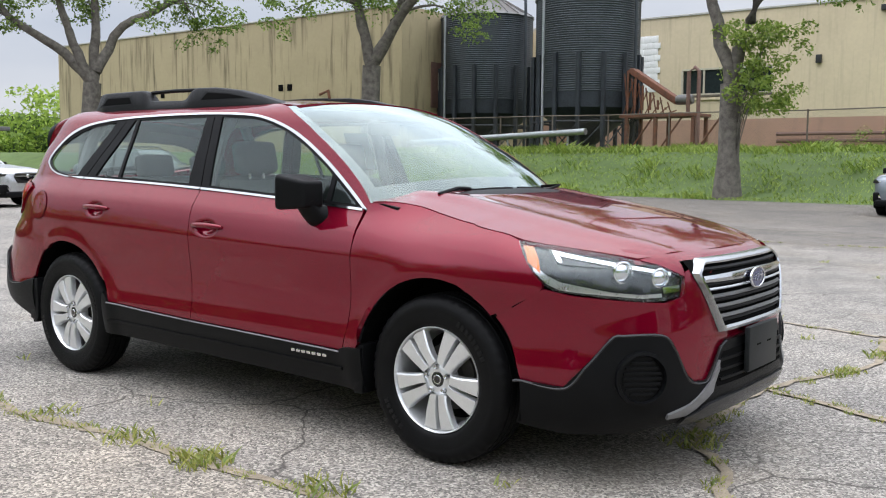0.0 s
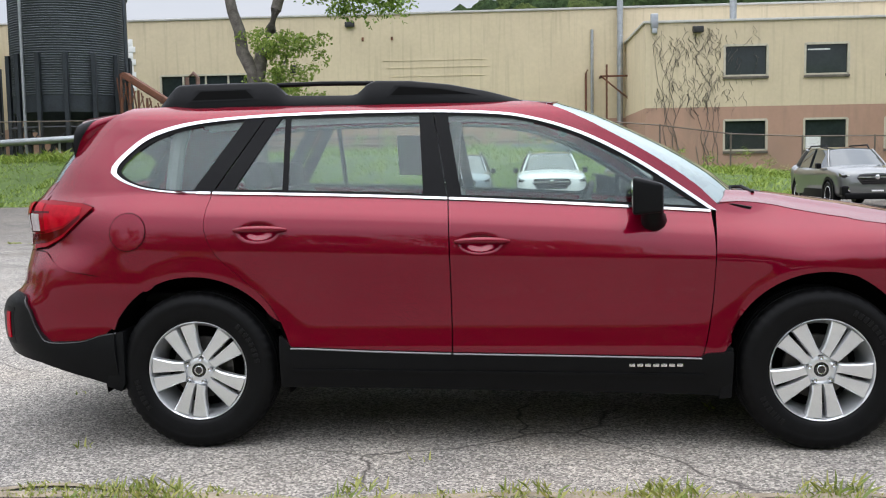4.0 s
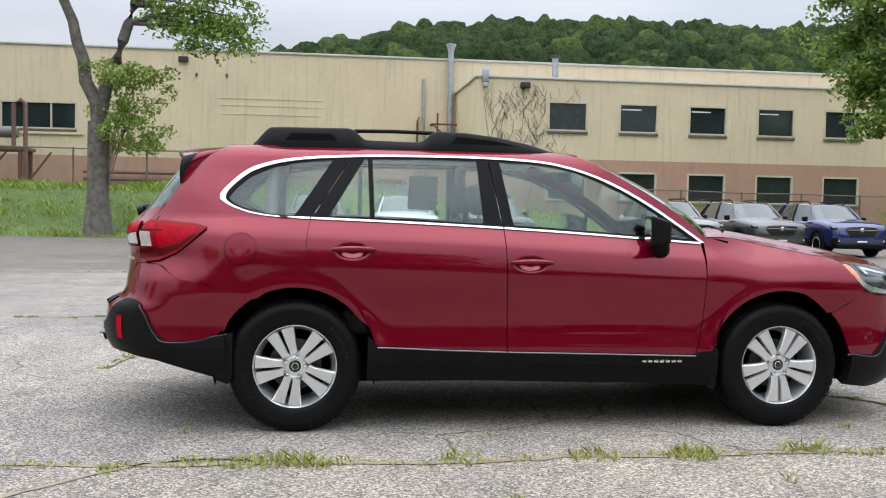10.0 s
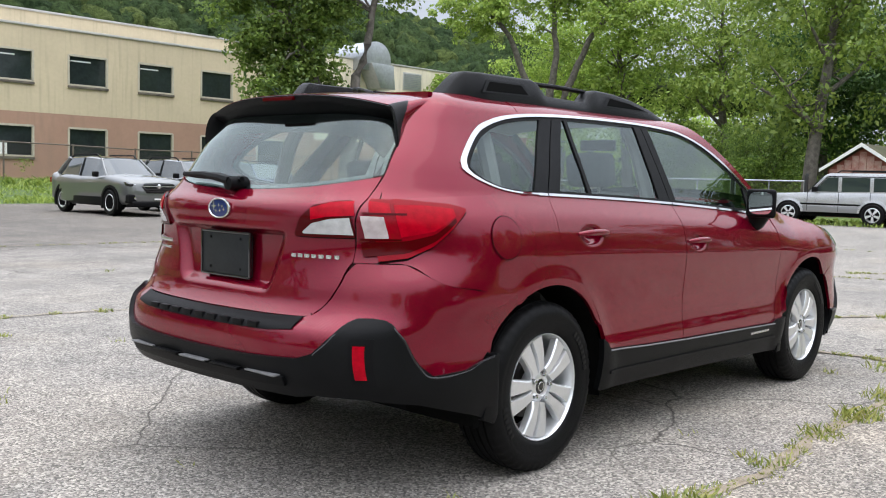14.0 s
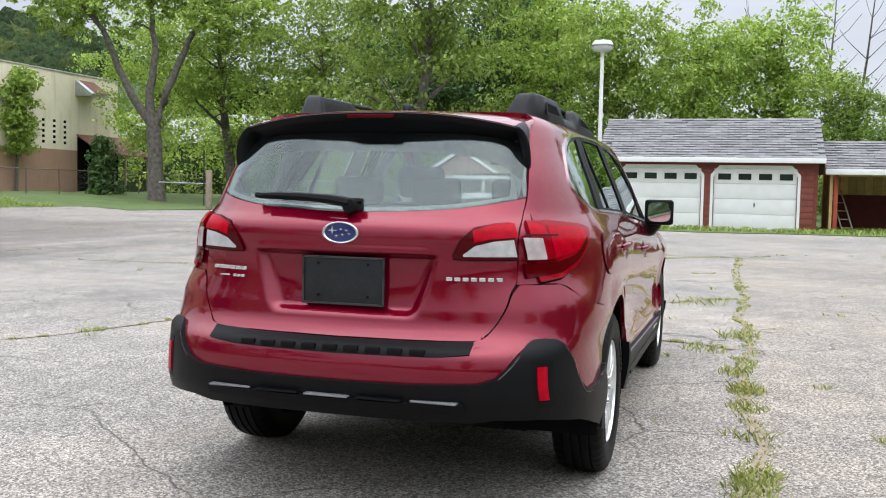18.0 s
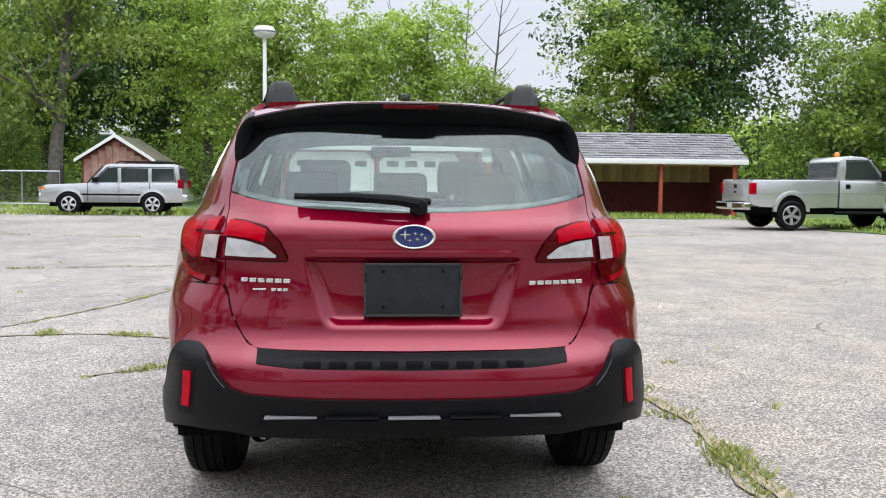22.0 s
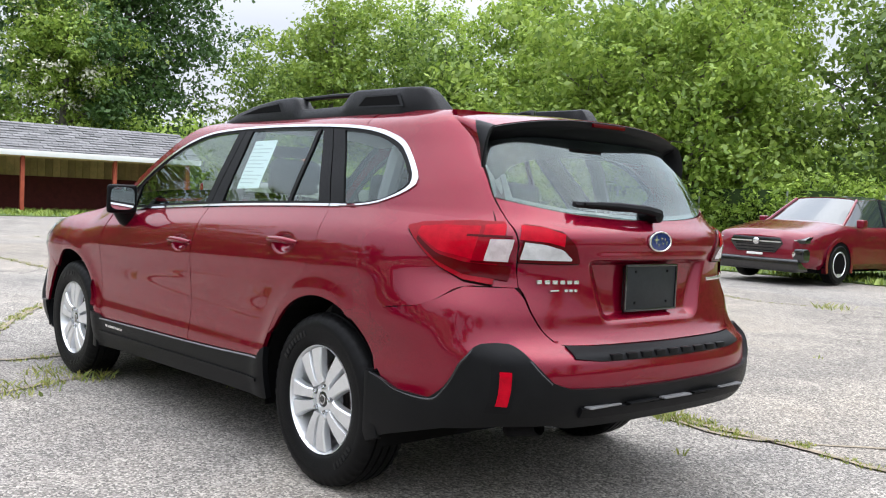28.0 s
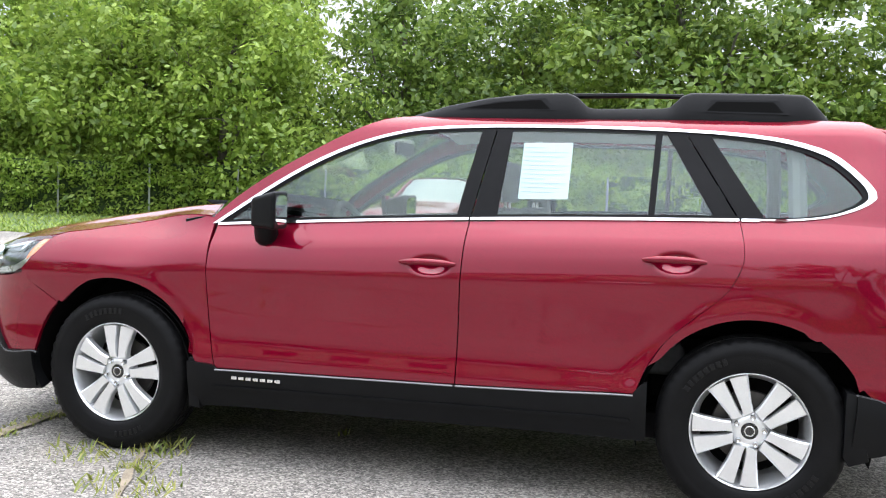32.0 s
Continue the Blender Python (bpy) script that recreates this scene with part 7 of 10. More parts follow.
part("side_wall", box_geo(33.5, 33.897, Y_WING + 0.4, Y_MAIN, 0, 8.0), CREAM, wing, smooth=False)
part("roof_edge", box_geo(6.6, 34.0, Y_WING - 0.08, Y_WING + 0.45, 8.0, 8.12, 0.02), FLASHING, wing)
part("roof_edge", box_geo(6.6, 7.0, Y_WING + 0.45, Y_MAIN, 8.0, 8.12, 0.02), FLASHING, wing)
part("roof", box_geo(7.0, 33.9, Y_WING + 0.45, Y_MAIN, 7.8, 8.02), FLASHING, wing, smooth=False)
# black panel painting the gloom behind the wing's windows
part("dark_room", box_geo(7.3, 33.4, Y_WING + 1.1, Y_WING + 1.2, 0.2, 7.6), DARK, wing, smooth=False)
for k in range(6):
    x = 10.5 + 3.815 * k
    factory_window(wing, x, x + 2.04, 5.40, 6.86, Y_WING, 0, k in (1, 2, 3))
    factory_window(wing, x, x + 2.04, 1.80, 3.27, Y_WING)
part("notice", box_geo(14.4, 15.1, Y_WING - 0.01, Y_WING + 0.09, 1.86, 2.4), WHITE_PAINT, wing, "pale notice in a window", False)
part("flood_lamp", box_geo(8.95, 9.45, Y_WING - 0.3, Y_WING, 7.5, 7.8, 0.04), BLACK_METAL, wing, "dark flood lamp")
part("wall_lantern", join_geo(box_geo(6.95, 7.3, Y_WING - 0.2, Y_WING + 0.1, 7.75, 8.45, 0.05), box_geo(7.0, 7.25, Y_WING - 0.18, Y_WING, 7.5, 7.75, 0.03)), GALV, wing, "grey lantern at the corner")
part("roof_vent", tube_geo([(12.0, 47.5, 8.0), (12.0, 47.5, 9.9)], 0.18, 14), GALV, wing, "round metal roof vent")
part("vent_cap", move_geo(lathe_geo([(0.001, 0.16), (0.26, 0.1), (0.28, -0.04), (0.19, -0.06)], 18, "z"), pose(12, 47.5, 9.95)), BLACK_METAL, wing)
part("vent_curb", box_geo(11.2, 13.4, 46.8, 48.2, 8.0, 8.35, 0.03), WHITE_PAINT, wing)
for x in (16.2, 21.6, 25.5):
    part("skylight", box_geo(x, x + 1.2, Y_WING + 1.2, Y_WING + 2.4, 8.02, 8.3, 0.04), FLASHING, wing)
# dead creeper on the wing's wall
rngv = random.Random(8)
vine = []
for k in range(9):
    x, z = 9.0 + rngv.uniform(-1.2, 1.4), 0.6
    pts, top = [(x, Y_WING - 0.03, z)], rngv.uniform(3.2, 7.4)
    while z < top:
        x += rngv.uniform(-0.20, 0.16)
        z += rngv.uniform(0.25, 0.5)
        pts.append((x, Y_WING - 0.03, z))
    vine.append(tube_geo(pts, 0.02, 4, False, [0.020 - 0.014 * i / len(pts) for i in range(len(pts))]))
for k in range(260):
    x, z = rngv.gauss(9.2, 1.3), rngv.uniform(3.9, 7.8)
    n = rngv.randint(2, 4)
    pts = [(x, Y_WING - 0.02, z)]
    for _ in range(n):
        pts.append((pts[-1][0] + rngv.uniform(-0.16, 0.16), Y_WING - 0.02, pts[-1][2] - rngv.uniform(0.06, 0.22)))
    if 6.8 < x < 12.2:
        vine.append(tube_geo(pts, rngv.uniform(0.006, 0.013), 3, False))
tagged(part("dead_creeper", join_geo(*vine), BARK), "bare brown creeper stems on the stucco", "creeper")
part("pale_wall_coat", box_geo(33.9, 65.99, Y_MAIN - 0.012, Y_MAIN - 0.001, 3.86, 9.98), PALE_STUCCO, factory, "off-white painted upper wall", False)
# right end: duct hood, grille, awning
duct = thing("roof_duct", "galvanised duct hood hanging over the roof edge", "duct")
part("hood", prism_geo([(44.2, 9.2), (44.2, 10.2)] + [(45.6 + 1.45 * math.cos(a), 10.15 + 1.25 * math.sin(a)) for a in np.linspace(math.pi, 0, 14)] + [(47.1, 9.2)], Y_MAIN - 1.1, Y_MAIN + 2.0, "y", 0.03), GALV, duct)
part("outlet", prism_geo([(44.6, 9.7), (46.9, 9.7), (47.1, 7.9), (45.6, 7.9)], Y_MAIN - 1.6, Y_MAIN - 0.1, "y", 0.03), GALV, duct)
part("strap", tube_geo([(44.3, Y_MAIN - 0.3, 9.6), (44.3, Y_MAIN - 0.3, 6.0)], 0.05, 6), RUST, duct)
part("strap", tube_geo([(46.3, Y_MAIN - 0.3, 8.0), (46.3, Y_MAIN - 0.3, 5.5)], 0.05, 6), RUST, duct)
part("louvre", box_geo(49.5, 51.6, Y_MAIN - 0.06, Y_MAIN, 8.2, 9.6, 0.02), FLASHING, factory, "grey wall louvre")
for k in range(9):
    part("louvre_slat", box_geo(49.6, 51.5, Y_MAIN - 0.10, Y_MAIN - 0.05, 8.3 + k * 0.14, 8.37 + k * 0.14), GALV, factory, smooth=False)
for i in range(4):
    for j in range(5):
        part("vent_hole", box_geo(55.2 + i * 1.25, 55.5 + i * 1.25, Y_MAIN - 0.02, Y_MAIN, 4.3 + j * 0.42, 4.52 + j * 0.42), DARK, factory, smooth=False)
lean = thing("lean_to", "rusty lean-to roof against the factory wall", "lean-to")
part("sheet_roof", prism_geo([(-0.02, 5.2), (-2.6, 3.6), (-2.6, 3.52), (-0.02, 5.1)], 60.5, 67.0, "x", 0.01), RUST, lean, "rusty sheet roof").location = (0, Y_MAIN, 0)
# thin black panel whose colour paints the shade under the sheet roof
part("back_panel", box_geo(60.6, 65.9, Y_MAIN - 0.10, Y_MAIN - 0.014, 0, 5.0), DARK, lean, smooth=False)
for x in (60.7, 63.7, 66.8):
    part("post", box_geo(x - 0.07, x + 0.07, Y_MAIN - 2.5, Y_MAIN - 2.36, 0, 3.62, 0.01), WOOD_OLD, lean)
awn = thing("awning", "small white and rusty metal awning on the factory wall", "awning")
part("cover", prism_geo([(0, 9.6), (-1.6, 8.5), (-1.6, 8.3), (0, 8.3)], 60.4, 62.6, "x", 0.02), GALV, awn).location = (0, Y_MAIN, 0)
part("rust_panel", prism_geo([(-0.05, 9.62), (-1.66, 8.53), (-1.66, 8.50), (-0.05, 9.58)], 60.9, 62.7, "x"), RUST, awn).location = (0, Y_MAIN, 0)
# stained block beyond the silos
block = thing("old_factory_block", "tall stained cream factory block with a plain long wall", "factory")
part("front_wall", box_geo(-66, -31, 37.0, 37.4, 0, 9.9), CREAM_OLD, block, "streaked cream wall", False)
part("side_wall", box_geo(-31.4, -31.003, 37.4, Y_MAIN, 0, 9.9), CREAM_OLD, block, smooth=False)
part("side_wall", box_geo(-66, -65.6, 37.4, 70, 0, 9.9), CREAM_OLD, block, smooth=False)
part("roof", box_geo(-65.6, -31.4, 37.4, 70, 9.6, 9.8), FLASHING, block, smooth=False)
part("roof_edge", box_geo(-66.1, -30.9, 36.92, 37.5, 9.9, 10.0, 0.02), FLASHING, block)
for x in (-61.6, -60.6, -54, -53, -47.2, -46.2, -41.0, -40.2):
    part("wall_slot", box_geo(x, x + 0.42, 36.97, 37.0, 5.55, 5.95, 0.01), DARK, block)
part("side_window", join_geo(box_geo(-31.0, -30.93, 39.6, 41.9, 4.4, 7.0), ), PIPE_BROWN, block, smooth=False)
part("side_pane", box_geo(-30.94, -30.9, 40.2, 41.2, 5.4, 6.4), WINDOW_FRAME, block, smooth=False)
for a in (40.25, 40.73):
    for b in (5.45, 5.93):
        part("side_pane", box_geo(-30.905, -30.895, a, a + 0.42, b, b + 0.42), WINDOW_GLASS, block, smooth=False)
part("gutter_pipe", tube_geo([(-37.2, 36.8, 5.2), (-36.4, 36.7, 5.4), (-36.2, 36.7, 4.4)], 0.09, 8), RUST, block)

# silos
OLD_GALV = mat("weathered_galvanised_sheet", (0.20, 0.21, 0.215), 0.6, metal=0.5, color2=(0.13, 0.11, 0.095), scale=0.9)


def silo(x, y, r, z_low, z_eave, ground_z):
    s = thing("silo", "dark corrugated steel hopper silo on tall posts", "silo", "silos", pose(x, y, 0))
    n = int((z_eave - z_low) / 0.11)
    prof = []
    for i in range(n):
        z = z_low + i * 0.11
        prof += [(r, z), (r + 0.035, z + 0.055)]
    prof.append((r, z_low + n * 0.11))
    part("drum", lathe_geo(prof, 72, "z"), SILO, s, "corrugated grey steel drum")
    ze = z_low + n * 0.11
    part("cone_roof", lathe_geo([(r + 0.10, ze - 0.03), (r + 0.02, ze + 0.05), (0.45, ze + r * 0.52), (0.42, ze + r * 0.52 + 0.25), (0.001, ze + r * 0.52 + 0.3)], 48, "z"), OLD_GALV, s, "pale conical roof")
    for k in range(24):
        a = 2 * math.pi * k / 24
        part("roof_rib", tube_geo([((r + 0.08) * math.cos(a), (r + 0.08) * math.sin(a), ze + 0.05), (0.45 * math.cos(a), 0.45 * math.sin(a), ze + r * 0.52 + 0.03)], 0.03, 4), OLD_GALV, s)
    part("hopper", lathe_geo([(r + 0.01, z_low + 0.02), (r, z_low - 0.75), (0.35, z_low - 2.7), (0.3, z_low - 3.0)], 40, "z"), SILO_DARK, s, "dark hopper cone")
    for k in range(14):
        a = 2 * math.pi * (k + 0.3) / 14
        rr = r + 0.12
        part("post", box_geo(rr * math.cos(a) - 0.09, rr * math.cos(a) + 0.09, rr * math.sin(a) - 0.09, rr * math.sin(a) + 0.09, ground_z - 0.4, z_low + 1.9), SILO_DARK, s, smooth=False)
        b = 2 * math.pi * (k + 1.3) / 14
        part("brace", tube_geo([(rr * math.cos(a), rr * math.sin(a), ground_z + 0.2), (rr * math.cos(b), rr * math.sin(b), ground_z + 1.5)], 0.035, 4), SILO_DARK, s)
        part("ring_beam", tube_geo([(rr * math.cos(a), rr * math.sin(a), ground_z + 1.6), (rr * math.cos(b), rr * math.sin(b), ground_z + 1.6)], 0.06, 4), SILO_DARK, s)
    a = -1.9
    part("fill_pipe", tube_geo([((r + 0.3) * math.cos(a), (r + 0.3) * math.sin(a), ground_z), ((r + 0.3) * math.cos(a), (r + 0.3) * math.sin(a), ze + 0.2), (r * 0.8 * math.cos(a), r * 0.8 * math.sin(a), ze + 0.8)], 0.07, 8), GALV, s)
    part("gooseneck_pipe", tube_geo(curve_pts([(0.3, -0.2, ze + 1.55), (r * 0.55, -0.3, ze + 1.5), (r + 0.0, -0.3, ze + 1.0), (r + 0.22, -0.3, ze - 0.2), (r + 0.22, -0.3, ground_z)], 24), 0.085, 8), SILO, s, "bent grey filling pipe")
    for dy in (-0.2, 0.2):
        part("ladder_rail", tube_geo([(-r - 0.2, dy, ground_z + 1), (-r - 0.2, dy, ze + 0.9)], 0.03, 5), GALV, s)
    for k in range(18):
        part("ladder_rung", tube_geo([(-r - 0.2, -0.2, ground_z + 1.2 + k * 0.42), (-r - 0.2, 0.2, ground_z + 1.2 + k * 0.42)], 0.02, 4), GALV, s)
    part("roof_rail", tube_geo([(0.6 * math.cos(t), 0.6 * math.sin(t), ze + r * 0.52 + 1.0) for t in np.linspace(0, 6.283, 13)], 0.025, 4), GALV, s)
    for t in np.linspace(0, 6.283, 7)[:-1]:
        part("roof_rail_post", tube_geo([(0.6 * math.cos(t), 0.6 * math.sin(t), ze + r * 0.45), (0.6 * math.cos(t), 0.6 * math.sin(t), ze + r * 0.52 + 1.0)], 0.02, 4), GALV, s)
    return s


silo(-20.8, 39.7, 2.62, 4.75, 9.5, 1.7)
silo(-28.6, 41.8, 2.62, 4.75, 9.5, 1.7)
pipe = thing("transfer_pipe", "long grey transfer pipe under the silos", "pipe")
part("tube", tube_geo([(-30, 36.6, 2.3), (-18.9, 36.3, 2.75)], 0.16, 10), GALV, pipe)
for x, z in ((-28, 2.4), (-23.5, 2.55), (-20, 2.7)):
    part("leg", tube_geo([(x, 36.5, 1.4), (x, 36.5, z)], 0.05, 6), GALV, pipe)
conv = thing("rusty_conveyor", "rusty steel conveyor and motor on a trestle", "machine")
part("chute", prism_geo([(-18.2, 5.75), (-17.9, 5.9), (-15.5, 4.35), (-15.6, 4.05)], 38.9, 39.6, "y", 0.03), RUST, conv)
for k in range(7):
    part("lattice", tube_geo([(-18.1 + k * 0.38, 38.6, 5.6 - k * 0.24), (-17.9 + k * 0.38, 38.6, 3.6)], 0.035, 5), RUST, conv)
    part("lattice", tube_geo([(-18.1 + k * 0.38, 38.55, 3.6), (-17.6 + k * 0.38, 38.55, 5.2 - k * 0.24)], 0.03, 5), RUST, conv)
for k in range(6):
    part("rib", box_geo(-17.9 + k * 0.4, -17.8 + k * 0.4, 38.44, 38.5, 3.8, 5.7 - k * 0.36), RUST, conv, smooth=False)
part("motor", move_geo(lathe_geo([(0.001, -0.4), (0.2, -0.4), (0.24, -0.3), (0.24, 0.3), (0.2, 0.4), (0.001, 0.4)], 18, "x"), pose(-15.0, 38.7, 4.25)), OLD_GALV, conv)
part("deck", box_geo(-18.2, -14.2, 38.3, 40.0, 3.45, 3.6, 0.02), RUST, conv)
for x in (-17.9, -16.4, -14.5):
    for y in (38.4, 39.9):
        part("leg", box_geo(x, x + 0.16, y - 0.08, y + 0.08, 1.2, 3.45), RUST, conv, smooth=False)
    part("brace", tube_geo([(x, 38.4, 1.5), (x + 1.4, 38.4, 3.4)], 0.05, 5), RUST, conv)
part("vent_pipe", tube_geo([(-14.7, 38.4, 3.6), (-14.7, 38.4, 5.5), (-14.4, 38.4, 5.7), (-14.2, 38.4, 5.5), (-14.2, 38.4, 2.0)], 0.10, 8), PIPE_BROWN, conv)

# chain-link fence along the bank
def link_mat():
    m = bpy.data.materials.new("chain_link_wire")
    m.use_nodes = True
    n, l = m.node_tree.nodes, m.node_tree.links
    p = n["Principled BSDF"]
    p.inputs["Base Color"].default_value, p.inputs["Metallic"].default_value, p.inputs["Roughness"].default_value = (0.16, 0.14, 0.12, 1), 0.3, 0.7
    co = n.new("ShaderNodeTexCoord")
    outs = []
    for sgn in (1, -1):
        d, f, g = n.new("ShaderNodeVectorMath"), n.new("ShaderNodeMath"), n.new("ShaderNodeMath")
        d.operation = "DOT_PRODUCT"
        d.inputs[1].default_value = (9, 9, 9 * sgn)
        l.new(co.outputs["Object"], d.inputs[0])
        f.operation, g.operation = "FRACT", "LESS_THAN"
        l.new(d.outputs["Value"], f.inputs[0])
        l.new(f.outputs[0], g.inputs[0])
        g.inputs[1].default_value = 0.055
        outs.append(g.outputs[0])
    mx = n.new("ShaderNodeMath")
    mx.operation = "MAXIMUM"
    l.new(outs[0], mx.inputs[0])
    l.new(outs[1], mx.inputs[1])
    l.new(mx.outputs[0], p.inputs["Alpha"])
    return m


LINK = link_mat()


FENCE_STEEL = mat("dull_fence_steel", (0.20, 0.175, 0.15), 0.65, metal=0.3, color2=(0.11, 0.075, 0.055), scale=3)


def chain_fence(name, label, pts, height, z_of, post=0.04, every=3.0):
    f = thing(name, label, "fence")
    line = curve_pts(pts, max(2, int(sum(math.dist(a, b) for a, b in zip(pts, pts[1:])) / every)), False)
    top = []
    for x, y in line:
        z = z_of(x, y)
        part("post", tube_geo([(x, y, z - 0.2), (x, y, z + height + 0.05)], post, 6), FENCE_STEEL, f)
        top.append((x, y, z + height))
    part("top_rail", tube_geo(top, 0.028, 5), FENCE_STEEL, f)
    part("mesh", ([(x, y, z - height + 0.02) for x, y, z in top] + [(x, y, z - 0.01) for x, y, z in top], [(i, i + 1, i + 1 + len(top), i + len(top)) for i in range(len(top) - 1)]), LINK, f, "galvanised chain-link mesh", False)
    return f


chain_fence("bank_fence", "sagging chain-link fence along the top of the bank", [(-30, 36.4), (-4, 36.6), (8, 37.2), (34, 37.6)], 1.75, bank_z)
chain_fence("yard_fence", "chain-link fence by the factory yard", [(34, 37.6), (46, 38.5), (62, 40)], 1.7, lambda x, y: 0.3)

# ---- garage, sheds, gate, lamp ----
def shingles(owner, x0, z0, x1, z1, ya, yb, rows, cols, seed):
    """Courses of shingle tabs on a slope that runs from (x0, z0) up to (x1, z1)."""
    g = random.Random(seed)
    L = math.hypot(x1 - x0, z1 - z0)
    ux, uz = (x1 - x0) / L, (z1 - z0) / L
    nx, nz = -uz, ux
    h, w = L / rows, (yb - ya) / cols
    meshes = []
    for v in range(4):
        me = bpy.data.meshes.new("shingle")
        t = 0.022 + 0.008 * v
        a = [(0, 0.01, 0), (0, w - 0.01, 0), (h * 1.1, w - 0.01, 0), (h * 1.1, 0.01, 0)]
        top = [(p[0], p[1], t if i < 2 else 0.006) for i, p in enumerate(a)]
        me.from_pydata(a + top, [], [(4, 5, 6, 7), (0, 1, 5, 4), (1, 2, 6, 5), (3, 0, 4, 7)])
        me.materials.append(SHINGLE)
        meshes.append(me)
    rot = Matrix(((ux, 0, nx, 0), (0, 1, 0, 0), (uz, 0, nz, 0), (0, 0, 0, 1)))
    for r in range(rows):
        for c in range(cols):
            ob = new("shingle", meshes[g.randrange(4)])
            ob.parent = owner
            off = (w / 2 if r % 2 else 0)
            ob.matrix_basis = Matrix.Translation((x0 + ux * h * r, ya + w * c + (off if c < cols - 1 else 0), z0 + uz * h * r)) @ rot


garage = thing("garage", "barn-red garage with two white panel doors and a grey shingle roof", "garage")
gx = 30.2
doors = ((-0.14, 2.76), (-3.42, -0.56))
geos = []
ys = [3.35, 2.76, -0.14, -0.56, -3.42, -3.95]
for a, b in ((2.76, 3.35), (-0.56, -0.14), (-3.95, -3.42)):
    geos.append(box_geo(gx, gx + 0.15, a, b, 0, 2.65))
geos.append(box_geo(gx, gx + 0.15, -3.42, -0.56, 2.22, 2.65))
geos.append(box_geo(gx, gx + 0.15, -0.14, 2.76, 2.22, 2.65))
part("front_wall", join_geo(*geos), RED_SIDING, garage, "barn-red front wall", False)
for y in (3.35, -4.1):
    part("side_wall", prism_geo([(gx + 0.15, 0), (gx + 6.4, 0), (gx + 6.4, 2.65), (gx + 3.2, 4.15), (gx + 0.15, 2.65)], y, y + 0.15 if y < 0 else y - 0.15, "y"), RED_SIDING, garage, smooth=False)
part("back_wall", box_geo(gx + 6.25, gx + 6.4, -3.9, 3.3, 0, 2.65), RED_SIDING, garage, smooth=False)
for z in np.arange(0.25, 2.6, 0.22):
    for a, b in ((2.86, 3.35), (-0.46, -0.24), (-3.95, -3.52)):
        part("clapboard", box_geo(gx - 0.02, gx + 0.002, a, b, z, z + 0.19, 0.004), RED_SIDING, garage)
rf = part("roof_deck", join_geo(prism_geo([(gx - 0.35, 2.55), (gx + 3.2, 4.2), (gx + 3.2, 4.1), (gx - 0.35, 2.44)], -4.3, 3.65, "y"), prism_geo([(gx + 6.75, 2.55), (gx + 3.2, 4.2), (gx + 3.2, 4.1), (gx + 6.75, 2.44)], -4.3, 3.65, "y")), SHINGLE, garage, "grey shingle roof", False)
shingles(rf, gx - 0.36, 2.562, gx + 3.2, 4.215, -4.3, 3.65, 16, 18, 1)
part("eave_board", box_geo(gx - 0.40, gx - 0.35, -4.3, 3.65, 2.40, 2.58, 0.01), WHITE_PAINT, garage, "white eave board")
for k, (a, b) in enumerate(doors):
    d = part("garage_door", box_geo(gx + 0.06, gx + 0.11, a + 0.02, b - 0.02, 0.02, 2.2), WHITE_PAINT, garage, "white sectional garage door", False)
    for j in range(4):
        part("door_panel", box_geo(gx + 0.035, gx + 0.062, a + 0.04, b - 0.04, 0.03 + j * 0.545, 0.56 + j * 0.545, 0.008), WHITE_PAINT, d)
    for i in range(4):
        yy = a + 0.38 + i * (b - a - 0.76) / 3
        part("door_pane", box_geo(gx + 0.02, gx + 0.038, yy - 0.22, yy + 0.22, 1.80, 2.02), WINDOW_GLASS, d, smooth=False)
    part("door_handle", box_geo(gx + 0.01, gx + 0.035, (a + b) / 2 - 0.02, (a + b) / 2 + 0.02, 0.85, 0.98), BLACK_METAL, d)
    fr = [(a - 0.10, 0), (a + 0.0, 0), (a + 0.0, 1.92), (a + 0.28, 2.2), (b - 0.28, 2.2), (b, 1.92), (b, 0), (b + 0.10, 0), (b + 0.10, 1.98), (b - 0.20, 2.32), (a + 0.20, 2.32), (a - 0.10, 1.98)]
    part("door_frame", prism_geo(fr, gx - 0.03, gx + 0.05, "x"), WHITE_PAINT, garage, "white clipped-corner door frame", False)

shed = thing("open_shed", "long open-fronted red shed with tan upper boards and grey shingles", "shed")
sx = 31.0
part("back_wall", box_geo(sx + 2.9, sx + 3.0, -14.5, -4.6, 0, 2.1), RED_DARK, shed, "dark red back wall", False)
for k in range(34):
    part("upper_board", box_geo(sx + 2.83, sx + 2.90, -14.5 + k * 0.292, -14.5 + k * 0.292 + 0.28, 1.35, 2.12, 0.005), TAN_BOARD, shed)
for y in (-14.55, -4.65):
    part("end_wall", prism_geo([(sx, 0), (sx + 3, 0), (sx + 3, 2.2), (sx + 1.5, 3.15), (sx, 2.2)], y, y + 0.1, "y"), TAN_BOARD if y > -5 else RED_SIDING, shed, smooth=False)
for y in (-14.40, -11.45, -8.08, -4.75):
    part("post", box_geo(sx - 0.07, sx + 0.07, y - 0.07, y + 0.07, 0, 2.15, 0.01), ORANGE_POST, shed, "orange-red post")
part("front_beam", box_geo(sx - 0.05, sx + 0.06, -14.5, -4.55, 1.98, 2.14), TAN_BOARD, shed, smooth=False)
